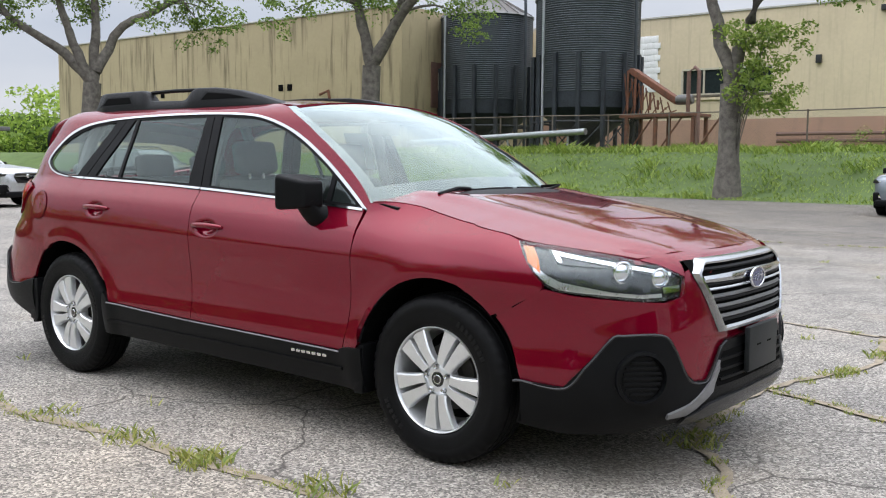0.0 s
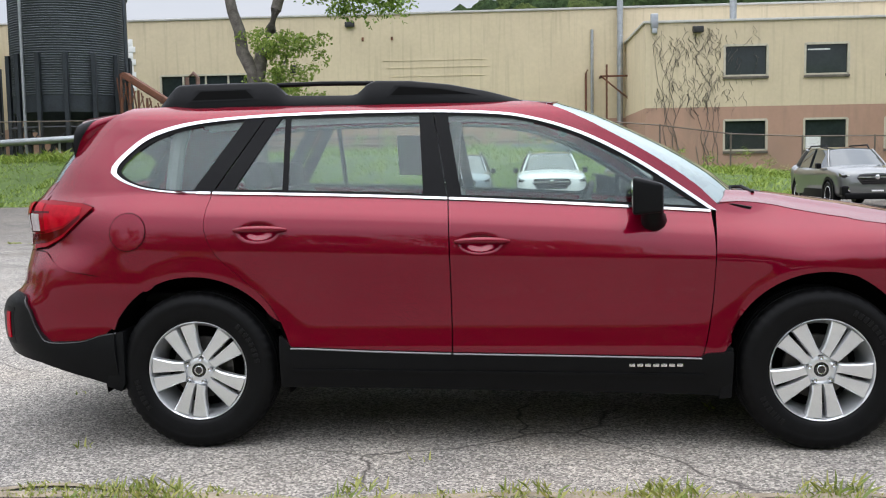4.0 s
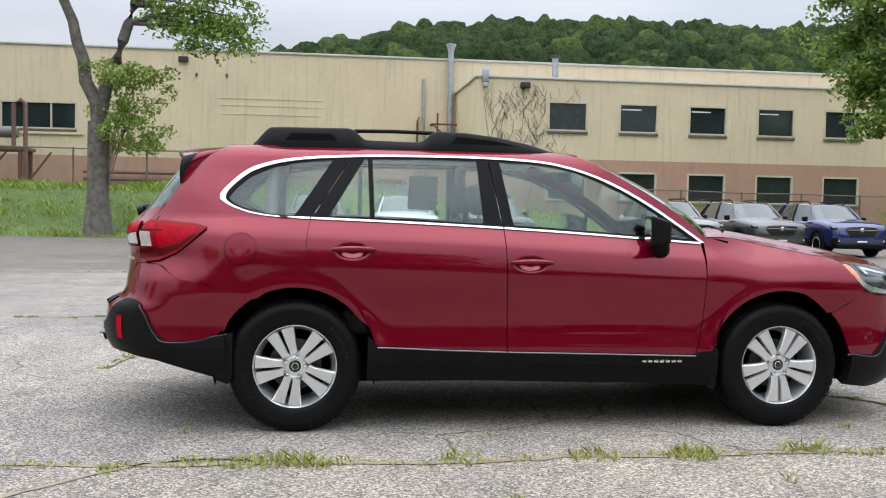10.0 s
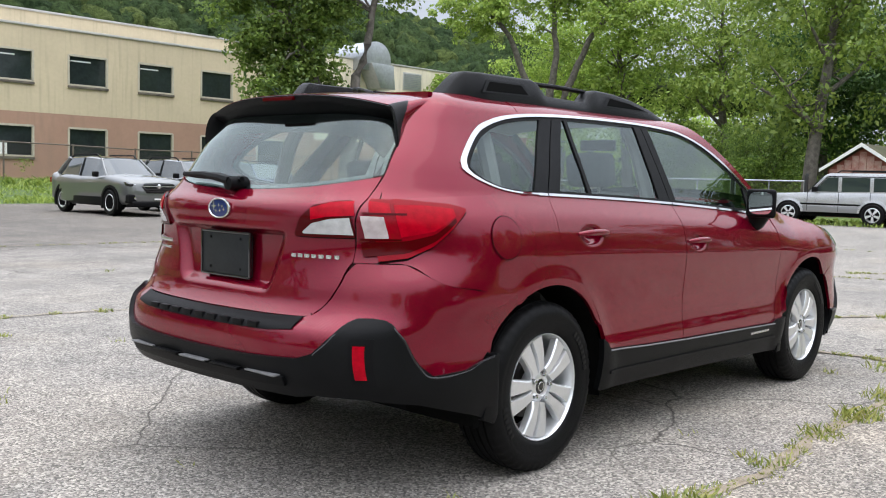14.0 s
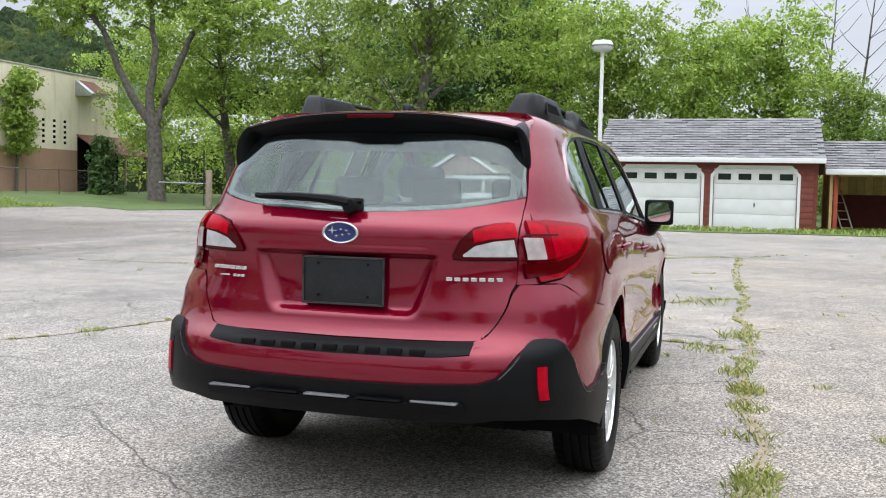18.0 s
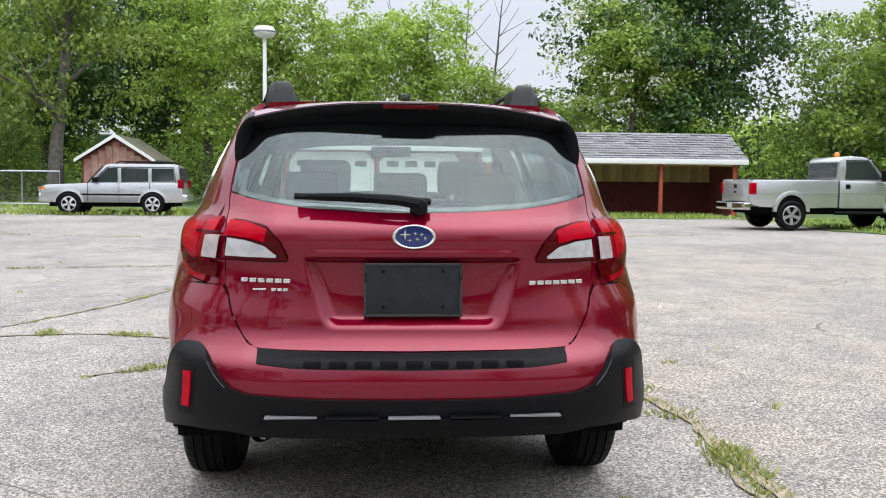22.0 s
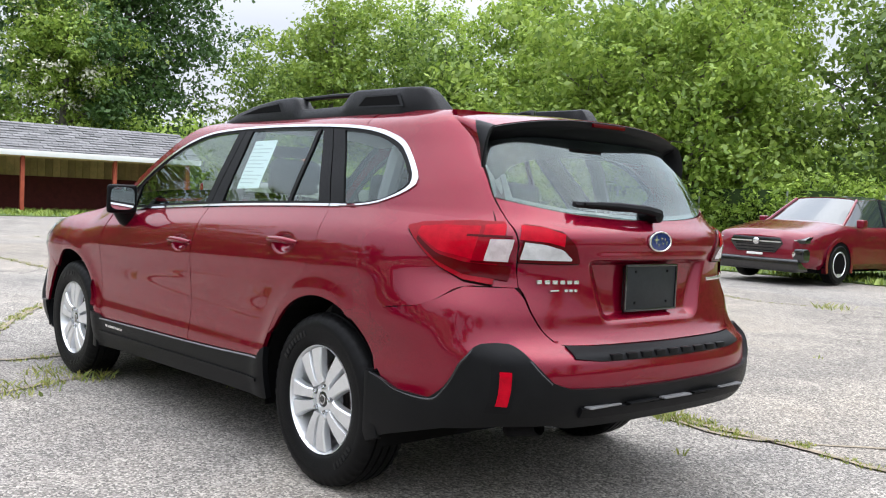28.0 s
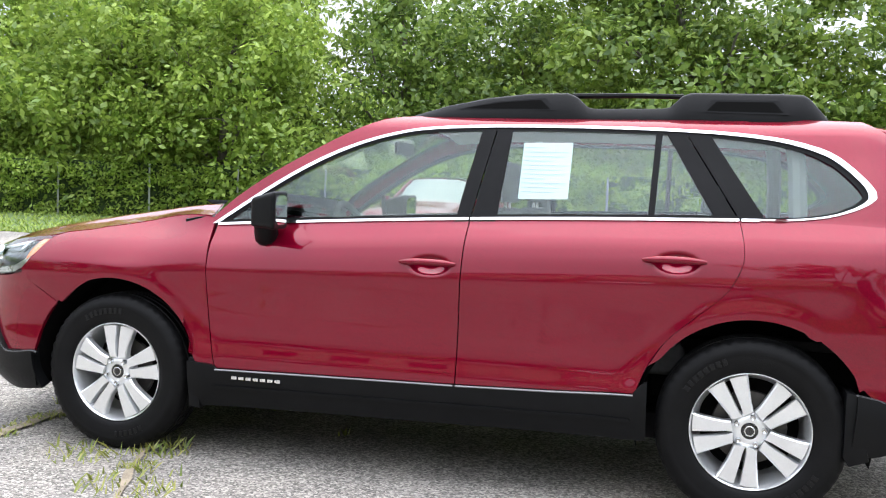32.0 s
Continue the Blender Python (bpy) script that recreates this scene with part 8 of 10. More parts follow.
rf = part("roof_deck", join_geo(prism_geo([(sx - 0.4, 2.22), (sx + 1.6, 3.3), (sx + 1.6, 3.2), (sx - 0.4, 2.1)], -14.8, -4.35, "y"), prism_geo([(sx + 3.5, 2.22), (sx + 1.6, 3.3), (sx + 1.6, 3.2), (sx + 3.5, 2.1)], -14.8, -4.35, "y")), SHINGLE, shed, "grey shingle roof", False)
shingles(rf, sx - 0.41, 2.232, sx + 1.6, 3.315, -14.8, -4.35, 11, 25, 2)
part("fascia", box_geo(sx - 0.45, sx - 0.40, -14.8, -4.35, 2.04, 2.24, 0.01), WHITE_PAINT, shed, "white fascia board")
ladder = thing("leaning_ladder", "grey wooden ladder leaning on the shed wall", "ladder")
for dy in (-0.18, 0.18):
    part("rail", tube_geo([(sx + 0.4, -5.25 + dy, 0.02), (sx + 1.2, -4.85 + dy, 1.5)], 0.03, 5), WOOD_OLD, ladder)
for k in range(5):
    t = (k + 0.5) / 5
    part("rung", tube_geo([(sx + 0.4 + 0.8 * t, -5.43 + 0.4 * t, 1.5 * t), (sx + 0.4 + 0.8 * t, -5.07 + 0.4 * t, 1.5 * t)], 0.02, 5), WOOD_OLD, ladder)

PEELING = mat("peeling_red_boards", (0.25, 0.075, 0.055), 0.9, color2=(0.42, 0.30, 0.25), scale=3.5, bump=0.4, bump_scale=40)
hut = thing("small_shed", "small red board shed with a white-edged gable", "shed")
hx = 37.5
part("body", prism_geo([(9.5, 0), (12.4, 0), (12.4, 2.10), (10.95, 3.0), (9.5, 2.10)], hx, hx + 4.2, "x"), RED_SIDING, hut, "weathered red boards", False)
MOSSY_ROOF = mat("mossy_brown_shingles", (0.12, 0.095, 0.07), 0.95, color2=(0.07, 0.085, 0.04), scale=1.6, bump=0.4, bump_scale=30)
for k in range(9):
    y = 9.56 + k * 0.31
    top = 2.08 + 0.90 * (1 - abs(y + 0.13 - 10.95) / 1.45) - 0.12
    part("board", box_geo(hx - 0.022, hx + 0.002, y, y + 0.29, 0.04, top, 0.004), PEELING, hut)
for s in (1, -1):
    part("roof_slope", prism_geo([(10.95, 3.20), (10.95 + s * 1.68, 2.10), (10.95 + s * 1.68, 2.02), (10.95, 3.10)], hx - 0.25, hx + 4.4, "x"), MOSSY_ROOF, hut, "mossy brown roof", smooth=False)
    part("barge_board", prism_geo([(10.95, 3.22), (10.95 + s * 1.73, 2.10), (10.95 + s * 1.73, 1.96), (10.95, 3.06)], hx - 0.30, hx - 0.24, "x"), WHITE_PAINT, hut, smooth=False)

gate = thing("pipe_gate", "double chain-link gate in a galvanised pipe frame with a black post", "gate")
for a, b in ((13.2, 16.4), (16.6, 20.0)):
    part("frame", join_geo(tube_geo([(37, a, 0.15), (37, b, 0.15)], 0.035, 6), tube_geo([(37, a, 1.55), (37, b, 1.55)], 0.035, 6), tube_geo([(37, a, 0.15), (37, a, 1.55)], 0.035, 6), tube_geo([(37, b, 0.15), (37, b, 1.55)], 0.035, 6), tube_geo([(37, (a + b) / 2, 0.15), (37, (a + b) / 2, 1.55)], 0.03, 6)), GALV, gate)
    part("mesh", ([(37, a, 0.15), (37, b, 0.15), (37, b, 1.55), (37, a, 1.55)], [(0, 1, 2, 3)]), LINK, gate, smooth=False)
for y in (16.5, 13.1):
    part("post", tube_geo([(36.95, y, 0), (36.95, y, 1.8)], 0.09, 8), BLACK_METAL, gate)
    part("post_cap", move_geo(lathe_geo([(0.09, 0), (0.07, 0.06), (0.001, 0.10)], 10, "z"), pose(37, y, 1.8)), BLACK_METAL, gate)
post = thing("drive_post", "weathered timber gate post with a thin rod", "post")
part("timber", box_geo(36.9, 37.15, 24.0, 24.25, 0, 2.0, 0.03), WOOD_OLD, post)
part("rod", tube_geo([(37, 24.4, 0.2), (37, 24.4, 3.0)], 0.035, 6), BLACK_METAL, post)
part("rail", tube_geo([(37, 24.3, 1.3), (38.5, 28, 1.35)], 0.035, 6), GALV, post)
lamp = thing("street_lamp", "tall white lamp post with a round flat head", "street lamp")
lx, ly = 35.5, 4.3
part("pole", tube_geo([(lx, ly, 0.5), (lx, ly, 7.3)], 0.09, 10, radii=[0.10, 0.075]), WHITE_PAINT, lamp)
part("head", move_geo(lathe_geo([(0.001, 0.42), (0.36, 0.38), (0.44, 0.26), (0.46, 0.10), (0.40, 0.02), (0.34, -0.05), (0.10, -0.10), (0.08, -0.25)], 28, "z"), pose(lx, ly, 7.3)), LAMP_GLOBE, lamp)
part("head_band", move_geo(lathe_geo([(0.445, 0.22), (0.475, 0.2), (0.475, 0.14), (0.46, 0.12)], 28, "z"), pose(lx, ly, 7.3)), GALV, lamp)
part("footing", box_geo(lx - 0.25, lx + 0.25, ly - 0.25, ly + 0.25, 0, 0.6, 0.05), FLASHING, lamp)

# porch and stacked goods far to the left
porch = thing("porch", "small wooden porch with white railings", "porch")
part("deck", box_geo(-60, -54, 22, 26, 0.0, 0.7, 0.03), WOOD_OLD, porch)
part("cover", box_geo(-60.4, -53.6, 21.6, 26.4, 3.0, 3.25, 0.04), SHINGLE, porch)
for x in (-59.8, -57, -54.2):
    part("post", box_geo(x - 0.08, x + 0.08, 21.9, 22.1, 0.7, 3.0), WHITE_PAINT, porch, smooth=False)
part("rail", box_geo(-60, -54, 21.95, 22.05, 1.55, 1.65), WHITE_PAINT, porch, smooth=False)
for k in range(30):
    part("baluster", box_geo(-59.9 + k * 0.2, -59.86 + k * 0.2, 21.97, 22.03, 0.7, 1.55), WHITE_PAINT, porch, smooth=False)
rack = thing("pallet_rack", "stack of pale wrapped pallets", "pallets")
for k in range(3):
    part("pallet_load", box_geo(-52, -50, 19.5, 21.5, 0.1 + k * 1.15, 1.15 + k * 1.15, 0.05), WHITE_PAINT if k == 2 else WOOD_OLD, rack)

# steel rack and grey-blue tank behind the bank fence
RACK_GREY = mat("faded_blue_grey_paint", (0.19, 0.22, 0.24), 0.6, metal=0.2, var=0.2, scale=2)
rack = thing("equipment_skid", "faded blue-grey steel equipment skid with brown pipes on top", "machinery")
part("tank", box_geo(-1.1, 3.4, 40.2, 41.6, 1.2, 2.25, 0.06), RACK_GREY, rack)
part("pipe", tube_geo([(-0.8, 40.3, 2.38), (0.8, 40.3, 2.40), (0.9, 40.5, 2.30)], 0.07, 8), PIPE_BROWN, rack)
part("pipe", tube_geo([(0.9, 40.25, 2.48), (2.9, 40.25, 2.48)], 0.10, 8), RUST, rack)
for x in (1.2, 1.7, 2.2, 2.7):
    part("valve", box_geo(x - 0.08, x + 0.08, 40.1, 40.4, 2.28, 2.62, 0.02), SILO_DARK, rack)
for x in (-0.9, 1.1, 3.2):
    part("leg", box_geo(x - 0.07, x + 0.07, 40.3, 40.44, 0.2, 1.22, 0.01), RACK_GREY, rack)

# ---- trees ----
def leaf_cloud(centres, radii, per, size, rs, droop=0.0, flat=0.75):
    """Folded four-point leaves scattered round clump centres."""
    centres, radii = np.asarray(centres, float), np.asarray(radii, float)
    n = len(centres) * per
    c = np.repeat(centres, per, 0)
    r = np.repeat(radii, per)
    d = rs.normal(size=(n, 3))
    d /= np.linalg.norm(d, axis=1, keepdims=True)
    dist = rs.random(n) ** 0.45
    p = c + d * (r * dist)[:, None] * np.array([1, 1, flat])
    p[:, 2] -= droop * r * dist
    nrm = d * 0.6 + rs.normal(size=(n, 3)) * 0.55 + np.array([0, 0, 0.55])
    nrm /= np.linalg.norm(nrm, axis=1, keepdims=True)
    t = np.cross(nrm, rs.normal(size=(n, 3)))
    t /= np.maximum(np.linalg.norm(t, axis=1, keepdims=True), 1e-6)
    b = np.cross(nrm, t)
    s = (size * (0.6 + 0.8 * rs.random(n)))[:, None]
    v = np.stack([p - t * s * 0.55, p + b * s * 0.32 - nrm * s * 0.08, p + t * s * 0.6 - np.array([0, 0, 1]) * s * 0.15, p - b * s * 0.32 - nrm * s * 0.08], 1).reshape(-1, 3)
    return v, np.arange(n * 4).reshape(-1, 4)


def limb(rs, a, d, length, r0, r1, bend=0.25, n=6):
    pts, p, d = [np.array(a, float)], np.array(a, float), np.array(d, float)
    for _ in range(n):
        d = d + rs.normal(size=3) * bend * 0.4 + np.array([0, 0, 0.04])
        d /= np.linalg.norm(d)
        p = p + d * length / n
        pts.append(p.copy())
    return pts, [r0 + (r1 - r0) * i / n for i in range(n + 1)]


def make_tree(label, seed, h, crown_r, base_h, clumps, per, leaf, trunk_r, material, forks=1, shell=0.5, clump_r=1.0, droop=0.2, low=0.0, category="tree", m=None):
    """A tree: tapered trunk, limbs and branches in one mesh, and a crown of single leaves in clumps."""
    rs = np.random.RandomState(seed)
    tree = thing("tree", label, category, "", m)
    geos, tips = [], []
    stems = []
    if forks > 1:
        pts, rad = limb(rs, (0, 0, -0.3), (rs.normal() * 0.05, rs.normal() * 0.05, 1), base_h + 0.3, trunk_r * 1.15, trunk_r * 0.9, 0.08)
        geos.append(tube_geo(pts, 0, 10, True, rad))
        for k in range(forks):
            a = 2 * math.pi * (k + rs.random() * 0.3) / forks + seed
            stems.append((pts[-1], (0.42 * math.cos(a), 0.42 * math.sin(a), 1.0), (h - base_h) * 0.8, trunk_r * 0.68))
    else:
        stems.append(((0, 0, -0.3), (0, 0, 1), h * 0.86, trunk_r * 1.15))
    for a, d, length, r in stems:
        pts, rad = limb(rs, a, d, length, r, r * 0.18, 0.14, 10)
        geos.append(tube_geo(pts, 0, 9, True, rad))
        tips.append(pts[-1])
        for i in range(3 if forks == 1 else 2, 10):
            if pts[i][2] < base_h * 0.8:
                continue
            for _ in range(2):
                ang = rs.random() * 6.283
                up = 0.25 + 0.5 * rs.random()
                ll = crown_r * (0.55 + 0.5 * rs.random()) * (1.05 - 0.45 * i / 10)
                bp, br = limb(rs, pts[i], (math.cos(ang), math.sin(ang), up), ll, rad[i] * 0.55, rad[i] * 0.12, 0.3)
                geos.append(tube_geo(bp, 0, 6, False, br))
                tips += [bp[-1], bp[-2], bp[3]]
                for j in (2, 4):
                    a2 = rs.random() * 6.283
                    sp, sr = limb(rs, bp[j], (math.cos(a2), math.sin(a2), 0.3), ll * 0.4, br[j] * 0.6, 0.012, 0.35, 4)
                    geos.append(tube_geo(sp, 0, 4, False, sr))
                    tips.append(sp[-1])
    part("trunk", join_geo(*geos), BARK, tree, "grey-brown bark trunk and limbs")
    tips = np.array(tips)
    zc, hz = (h + base_h + low) / 2, (h - base_h - low) / 2
    d = rs.normal(size=(clumps, 3))
    d /= np.linalg.norm(d, axis=1, keepdims=True)
    c = d * (rs.random(clumps) ** shell)[:, None] * np.array([crown_r, crown_r, hz]) * (0.82 + 0.3 * rs.random(clumps))[:, None] + np.array([0, 0, zc])
    pick = tips[rs.randint(len(tips), size=max(1, clumps // 2))] + rs.normal(size=(max(1, clumps // 2), 3)) * 0.3
    # boughs: small clumps gathered into layered masses with gaps between them
    bough = c[: max(6, clumps // 4)]
    c = np.repeat(bough, 4, 0) + rs.normal(size=(len(bough) * 4, 3)) * clump_r * np.array([0.75, 0.75, 0.30])
    c = np.vstack([c, pick])
    c = c[c[:, 2] > base_h * 0.55 + low]
    v, q = leaf_cloud(c, clump_r * (0.5 + 0.6 * rs.random(len(c))), per, leaf, rs, droop, 0.6)
    fast_mesh("crown", v, q, material, tree, "crown of small leaves")
    return tree


# single trees near the factory
def stemmed_tree(label, seed, trunk_r, stems, masses, material, leaf=0.14, per=50, clump=0.6, m=None):
    """A forked tree: stems given by their bends, limbs reaching out to masses of drooping foliage (dx, dy, z, radius, clumps)."""
    rs = np.random.RandomState(seed)
    tree = thing("tree", label, "tree", "", m)
    geos, nodes = [], []
    fork = stems[0][0]
    geos.append(tube_geo(curve_pts([(0, 0, -0.4), (fork[0] * 0.3, fork[1] * 0.3, fork[2] * 0.4), fork], 8), 0, 14, True, [trunk_r * (1.35 - 0.42 * min(1, k / 3)) for k in range(9)]))
    for st in stems:
        a, b = Vector(st[-2]), Vector(st[-1])
        d = (b - a).normalized()
        pts = curve_pts(list(st) + [tuple(b + d * 1.6 + Vector((0, 0, 0.7))), tuple(b + d * 2.6 + Vector((0, 0, 2.0)))], 16)
        pts[1:-1] += rs.normal(size=(15, 3)) * 0.045
        rad = [trunk_r * (0.66 - 0.54 * (k / 16) ** 0.8) for k in range(17)]
        geos.append(tube_geo(pts, 0, 10, True, rad))
        nodes += [(np.array(p), r) for p, r in list(zip(pts, rad))[5:]]
    cc = []
    for dx, dy, z, r, count in masses:
        for _ in range(max(1, count // 5)):
            c = np.array((dx, dy, z)) + rs.normal(size=3) * r * np.array([0.55, 0.55, 0.45])
            near = min(nodes, key=lambda q: np.linalg.norm(q[0] - c) + (0.8 if q[0][2] > c[2] + 0.5 else 0))
            mid = (near[0] + c) / 2 + np.array([0, 0, 0.35]) + rs.normal(size=3) * 0.2
            path = curve_pts([tuple(near[0]), tuple(mid), tuple(c)], 6)
            geos.append(tube_geo(path, 0, 5, False, [max(0.012, near[1] * 0.5 * (1 - k / 6.5)) for k in range(7)]))
            for _ in range(5):
                cc.append(c + rs.normal(size=3) * r * np.array([0.32, 0.32, 0.22]) - np.array([0, 0, 0.15]))
            cc.append(path[4])
    part("trunk", join_geo(*geos), BARK, tree, "ridged grey bark trunk and limbs")
    v, q = leaf_cloud(np.array(cc), clump * (0.6 + 0.7 * rs.random(len(cc))), per, leaf, rs, 0.6, 0.55)
    fast_mesh("crown", v, q, material, tree, "crown of small feathery leaves")
    return tree


stemmed_tree("leaning two-stemmed locust with feathery leaves and ridged bark", 11, 0.40,
             [[(0.03, 0, 3.7), (-0.50, -0.12, 6.0), (-0.91, -0.24, 7.4), (-1.39, -0.36, 8.55), (-2.06, -0.53, 10.3)], [(0.03, 0, 3.7), (0.56, 0.15, 5.9), (0.97, 0.25, 7.05), (1.28, 0.33, 8.1), (2.2, 0.57, 10.5)]],
             [(1.2, 0.3, 9.9, 1.1, 30), (1.8, -0.6, 10.6, 1.5, 45), (3.4, 0.3, 9.6, 1.5, 55), (4.6, 0.4, 7.6, 1.0, 40), (3.0, -0.4, 7.9, 0.9, 25), (-3.6, -0.5, 10.8, 1.5, 40), (-2.2, 0.5, 12.5, 2.0, 60), (2.5, 0, 12.8, 2.2, 70), (5.6, 0.3, 10.4, 1.2, 35)], LEAF, m=pose(-9.0, 28.9, 0.35))
rs = np.random.RandomState(3)
cc = np.stack([-7.75 + rs.normal(size=60) * 0.62, 28.6 + rs.normal(size=60) * 0.6, 3.2 + rs.random(60) * 3.0], 1)
v, q = leaf_cloud(cc, np.full(60, 0.42), 90, 0.115, rs, 0.5)
suck = thing("locust_suckers", "bushy green shoots on a locust trunk", "shrub")
fast_mesh("leaves", v, q, LEAF_LIGHT, suck)
part("stems", join_geo(*[tube_geo([(-8.8, 28.8, 1.0 + 0.2 * k), (-8.4, 28.7, 2.6 + 0.3 * k), (-8.0 + 0.25 * (k % 3), 28.6, 4.0 + 0.3 * k)], 0.022, 5, False) for k in range(5)]), BARK, suck)
spread = [(-2.6, -3.6, 9.2, 2.0, 45), (-1.2, -1.6, 10.6, 1.8, 40), (0.6, 0.8, 11.4, 2.0, 45), (2.6, 3.6, 9.8, 2.0, 45), (3.4, 4.8, 8.6, 1.4, 25), (-0.6, 1.2, 9.0, 1.2, 20), (-1.6, 2.4, 10.6, 1.6, 25), (1.8, -2.2, 10.8, 1.8, 25)]
stemmed_tree("spreading locust with dark forked limbs", 21, 0.46,
             [[(0.2, 0.3, 5.0), (-0.38, -0.62, 6.25), (-1.16, -1.89, 7.25), (-1.92, -3.11, 8.49)], [(0.2, 0.3, 5.0), (-0.24, -0.39, 6.8), (-0.49, -0.79, 8.39)], [(0.2, 0.3, 5.0), (0.5, 0.81, 6.46), (0.93, 1.51, 7.73), (2.29, 3.71, 9.27)], [(0.2, 0.3, 5.0), (0.31, 0.5, 7.67), (0.26, 0.42, 9.02)]],
             spread, LEAF, m=pose(-39, 22.5, 0.0))
stemmed_tree("tall locust before a stained factory wall", 22, 0.48, [[(0.1, 0.1, 5.3), (-0.1, -0.1, 6.6), (-0.26, -0.23, 7.2), (-0.5, -0.45, 8.6)], [(0.1, 0.1, 5.3), (0.76, 0.69, 6.9), (1.1, 1.0, 8.2)], [(0.1, 0.1, 5.3), (-0.8, 0.6, 7.0), (-1.6, 0.9, 8.6)], [(0.1, 0.1, 5.3), (2.6, 0.4, 8.4), (6.5, 0.5, 10.6), (10.5, 0.3, 11.0)]], spread + [(10.5, 0.2, 10.3, 1.3, 45), (12.6, 0.3, 9.9, 1.2, 45), (14.4, 0.2, 9.7, 0.9, 25), (8.4, 0.4, 11.6, 1.4, 30)], LEAF, m=pose(-28, 31, 0.6))
stemmed_tree("leafy locust with two stems and pale ridged bark", 31, 0.46,
             [[(0.16, -0.13, 2.75), (-0.57, 0.45, 4.29), (-1.54, 1.2, 6.35), (-2.3, 1.8, 8.44), (-4.0, 3.1, 10.4)], [(0.16, -0.13, 2.75), (0.19, -0.15, 4.81), (0.53, -0.41, 6.34), (0.7, -0.55, 7.87), (1.06, -0.83, 10.38)]],
             [(-2.9, 2.2, 6.2, 1.3, 60), (-1.6, 1.4, 7.6, 1.4, 60), (-3.4, 2.6, 8.4, 1.4, 60), (-1.0, 0.8, 9.2, 1.3, 50), (-0.9, 0.8, 6.0, 0.9, 35), (-3.6, 3.0, 10.6, 1.8, 60), (0.2, -0.2, 11.4, 1.8, 50), (2.0, -1.6, 11.2, 1.6, 40), (-2.0, 0.2, 11.8, 1.8, 50)], LEAF, 0.2, m=pose(25.6, 30.4, 0.1))
stemmed_tree("tall spreading locust by the drive", 23, 0.5, [[(-0.1, 0.2, 4.8), (-1.12, 1.62, 7.54), (-1.77, 2.56, 10.47), (-2.73, 3.94, 12.6)], [(-0.1, 0.2, 4.8), (-0.27, 0.39, 6.84), (-0.07, 0.11, 9.46), (-0.2, 0.29, 12.7)], [(-0.1, 0.2, 4.8), (0.78, -1.13, 9.13), (1.51, -2.19, 11.4), (2.46, -3.56, 12.9)]],
             [(-3.0, 4.4, 12.4, 2.4, 60), (-1.0, 1.6, 13.6, 2.4, 60), (1.0, -1.0, 14.0, 2.4, 60), (3.0, -4.2, 13.0, 2.4, 60), (-2.4, 4.0, 14.0, 1.6, 40)], LEAF_LIGHT, 0.24, m=pose(48, 34.5, 0.1))
# prototypes for the tree line
proto = [
    make_tree("tall broad-leaved tree with a full green crown", 41, 15, 5.2, 2.6, 270, 38, 0.215, 0.32, LEAF_LIGHT, 1, 0.4, 1.15, 0.2, m=pose(52, 24, 0)),
    make_tree("slender tree with yellow-green leaves", 51, 12, 3.8, 1.6, 240, 38, 0.20, 0.22, LEAF_LIGHT, 1, 0.42, 1.0, 0.25, m=pose(47, -3, 0)),
    make_tree("dense dark maple with a rounded crown", 61, 16, 6.4, 3.0, 500, 46, 0.245, 0.45, LEAF_DARK, 1, 0.38, 1.45, 0.2, m=pose(46.5, -17.6, 0)),
    make_tree("bushy tree leafed down to the ground", 71, 10, 4.4, 0.6, 240, 38, 0.20, 0.22, LEAF, 1, 0.4, 1.05, 0.25, m=pose(41, -24.5, 0)),
    make_tree("dense bush with bright drooping leaves", 81, 8.6, 4.2, 0.4, 320, 40, 0.19, 0.2, LEAF_LIGHT, 1, 0.36, 0.95, 0.35, m=pose(29, -29.5, 0)),
]
prng = random.Random(9)
# prototype, x, y, scale
east_trees = [(0, 42, 15, 1.12), (0, 55, 33, 1.15), (0, 62, 44, 1.2), (2, 62, 22, 1.0), (2, 58, 13, 1.0), (0, 50, 9, 0.95), (1, 45, 5, 1.0), (0, 56, 2, 0.85), (1, 52, -7, 0.72), (3, 46, -9, 0.68), (3, 50, -12, 0.75), (1, 45, 0.5, 0.85), (3, 47, 21, 0.55), (3, 45.5, 18.5, 0.5), (3, 50.5, 27, 0.6), (3, 56, 30, 0.62)]
south_trees = [(3, 43, -29, 1.1), (0, 38, -30, 0.95), (1, 35.5, -24.5, 1.0), (3, 31, -27, 1.05), (1, 26.5, -29.5, 1.05), (3, 22, -30.5, 1.12), (0, 20, -37, 1.05), (1, 16.5, -31.5, 1.0), (3, 11, -34.5, 1.2), (4, 19.8, -26.6, 1.15), (4, 16.0, -27.2, 1.10), (4, 24.5, -28.2, 0.85), (3, 6.5, -33.5, 1.15), (1, 2.5, -31, 1.1)]
# the last three stand out of view, added for the car to reflect
west_trees = [(3, -1.5, -28.5, 1.15), (3, -9, -29, 1.15), (0, -25, -33, 1.0), (0, -46, -12, 1.0), (3, -48, 0, 1.1)]
for k, x, y, s in east_trees + south_trees + west_trees:
    m = pose(x, y, 0, 0, 0, prng.uniform(0, 360)) @ Matrix.Diagonal((s * prng.uniform(0.9, 1.1), s * prng.uniform(0.9, 1.1), s * prng.uniform(0.92, 1.08), 1))
    c = copy_thing(proto[k], m)
    c.matrix_basis = m
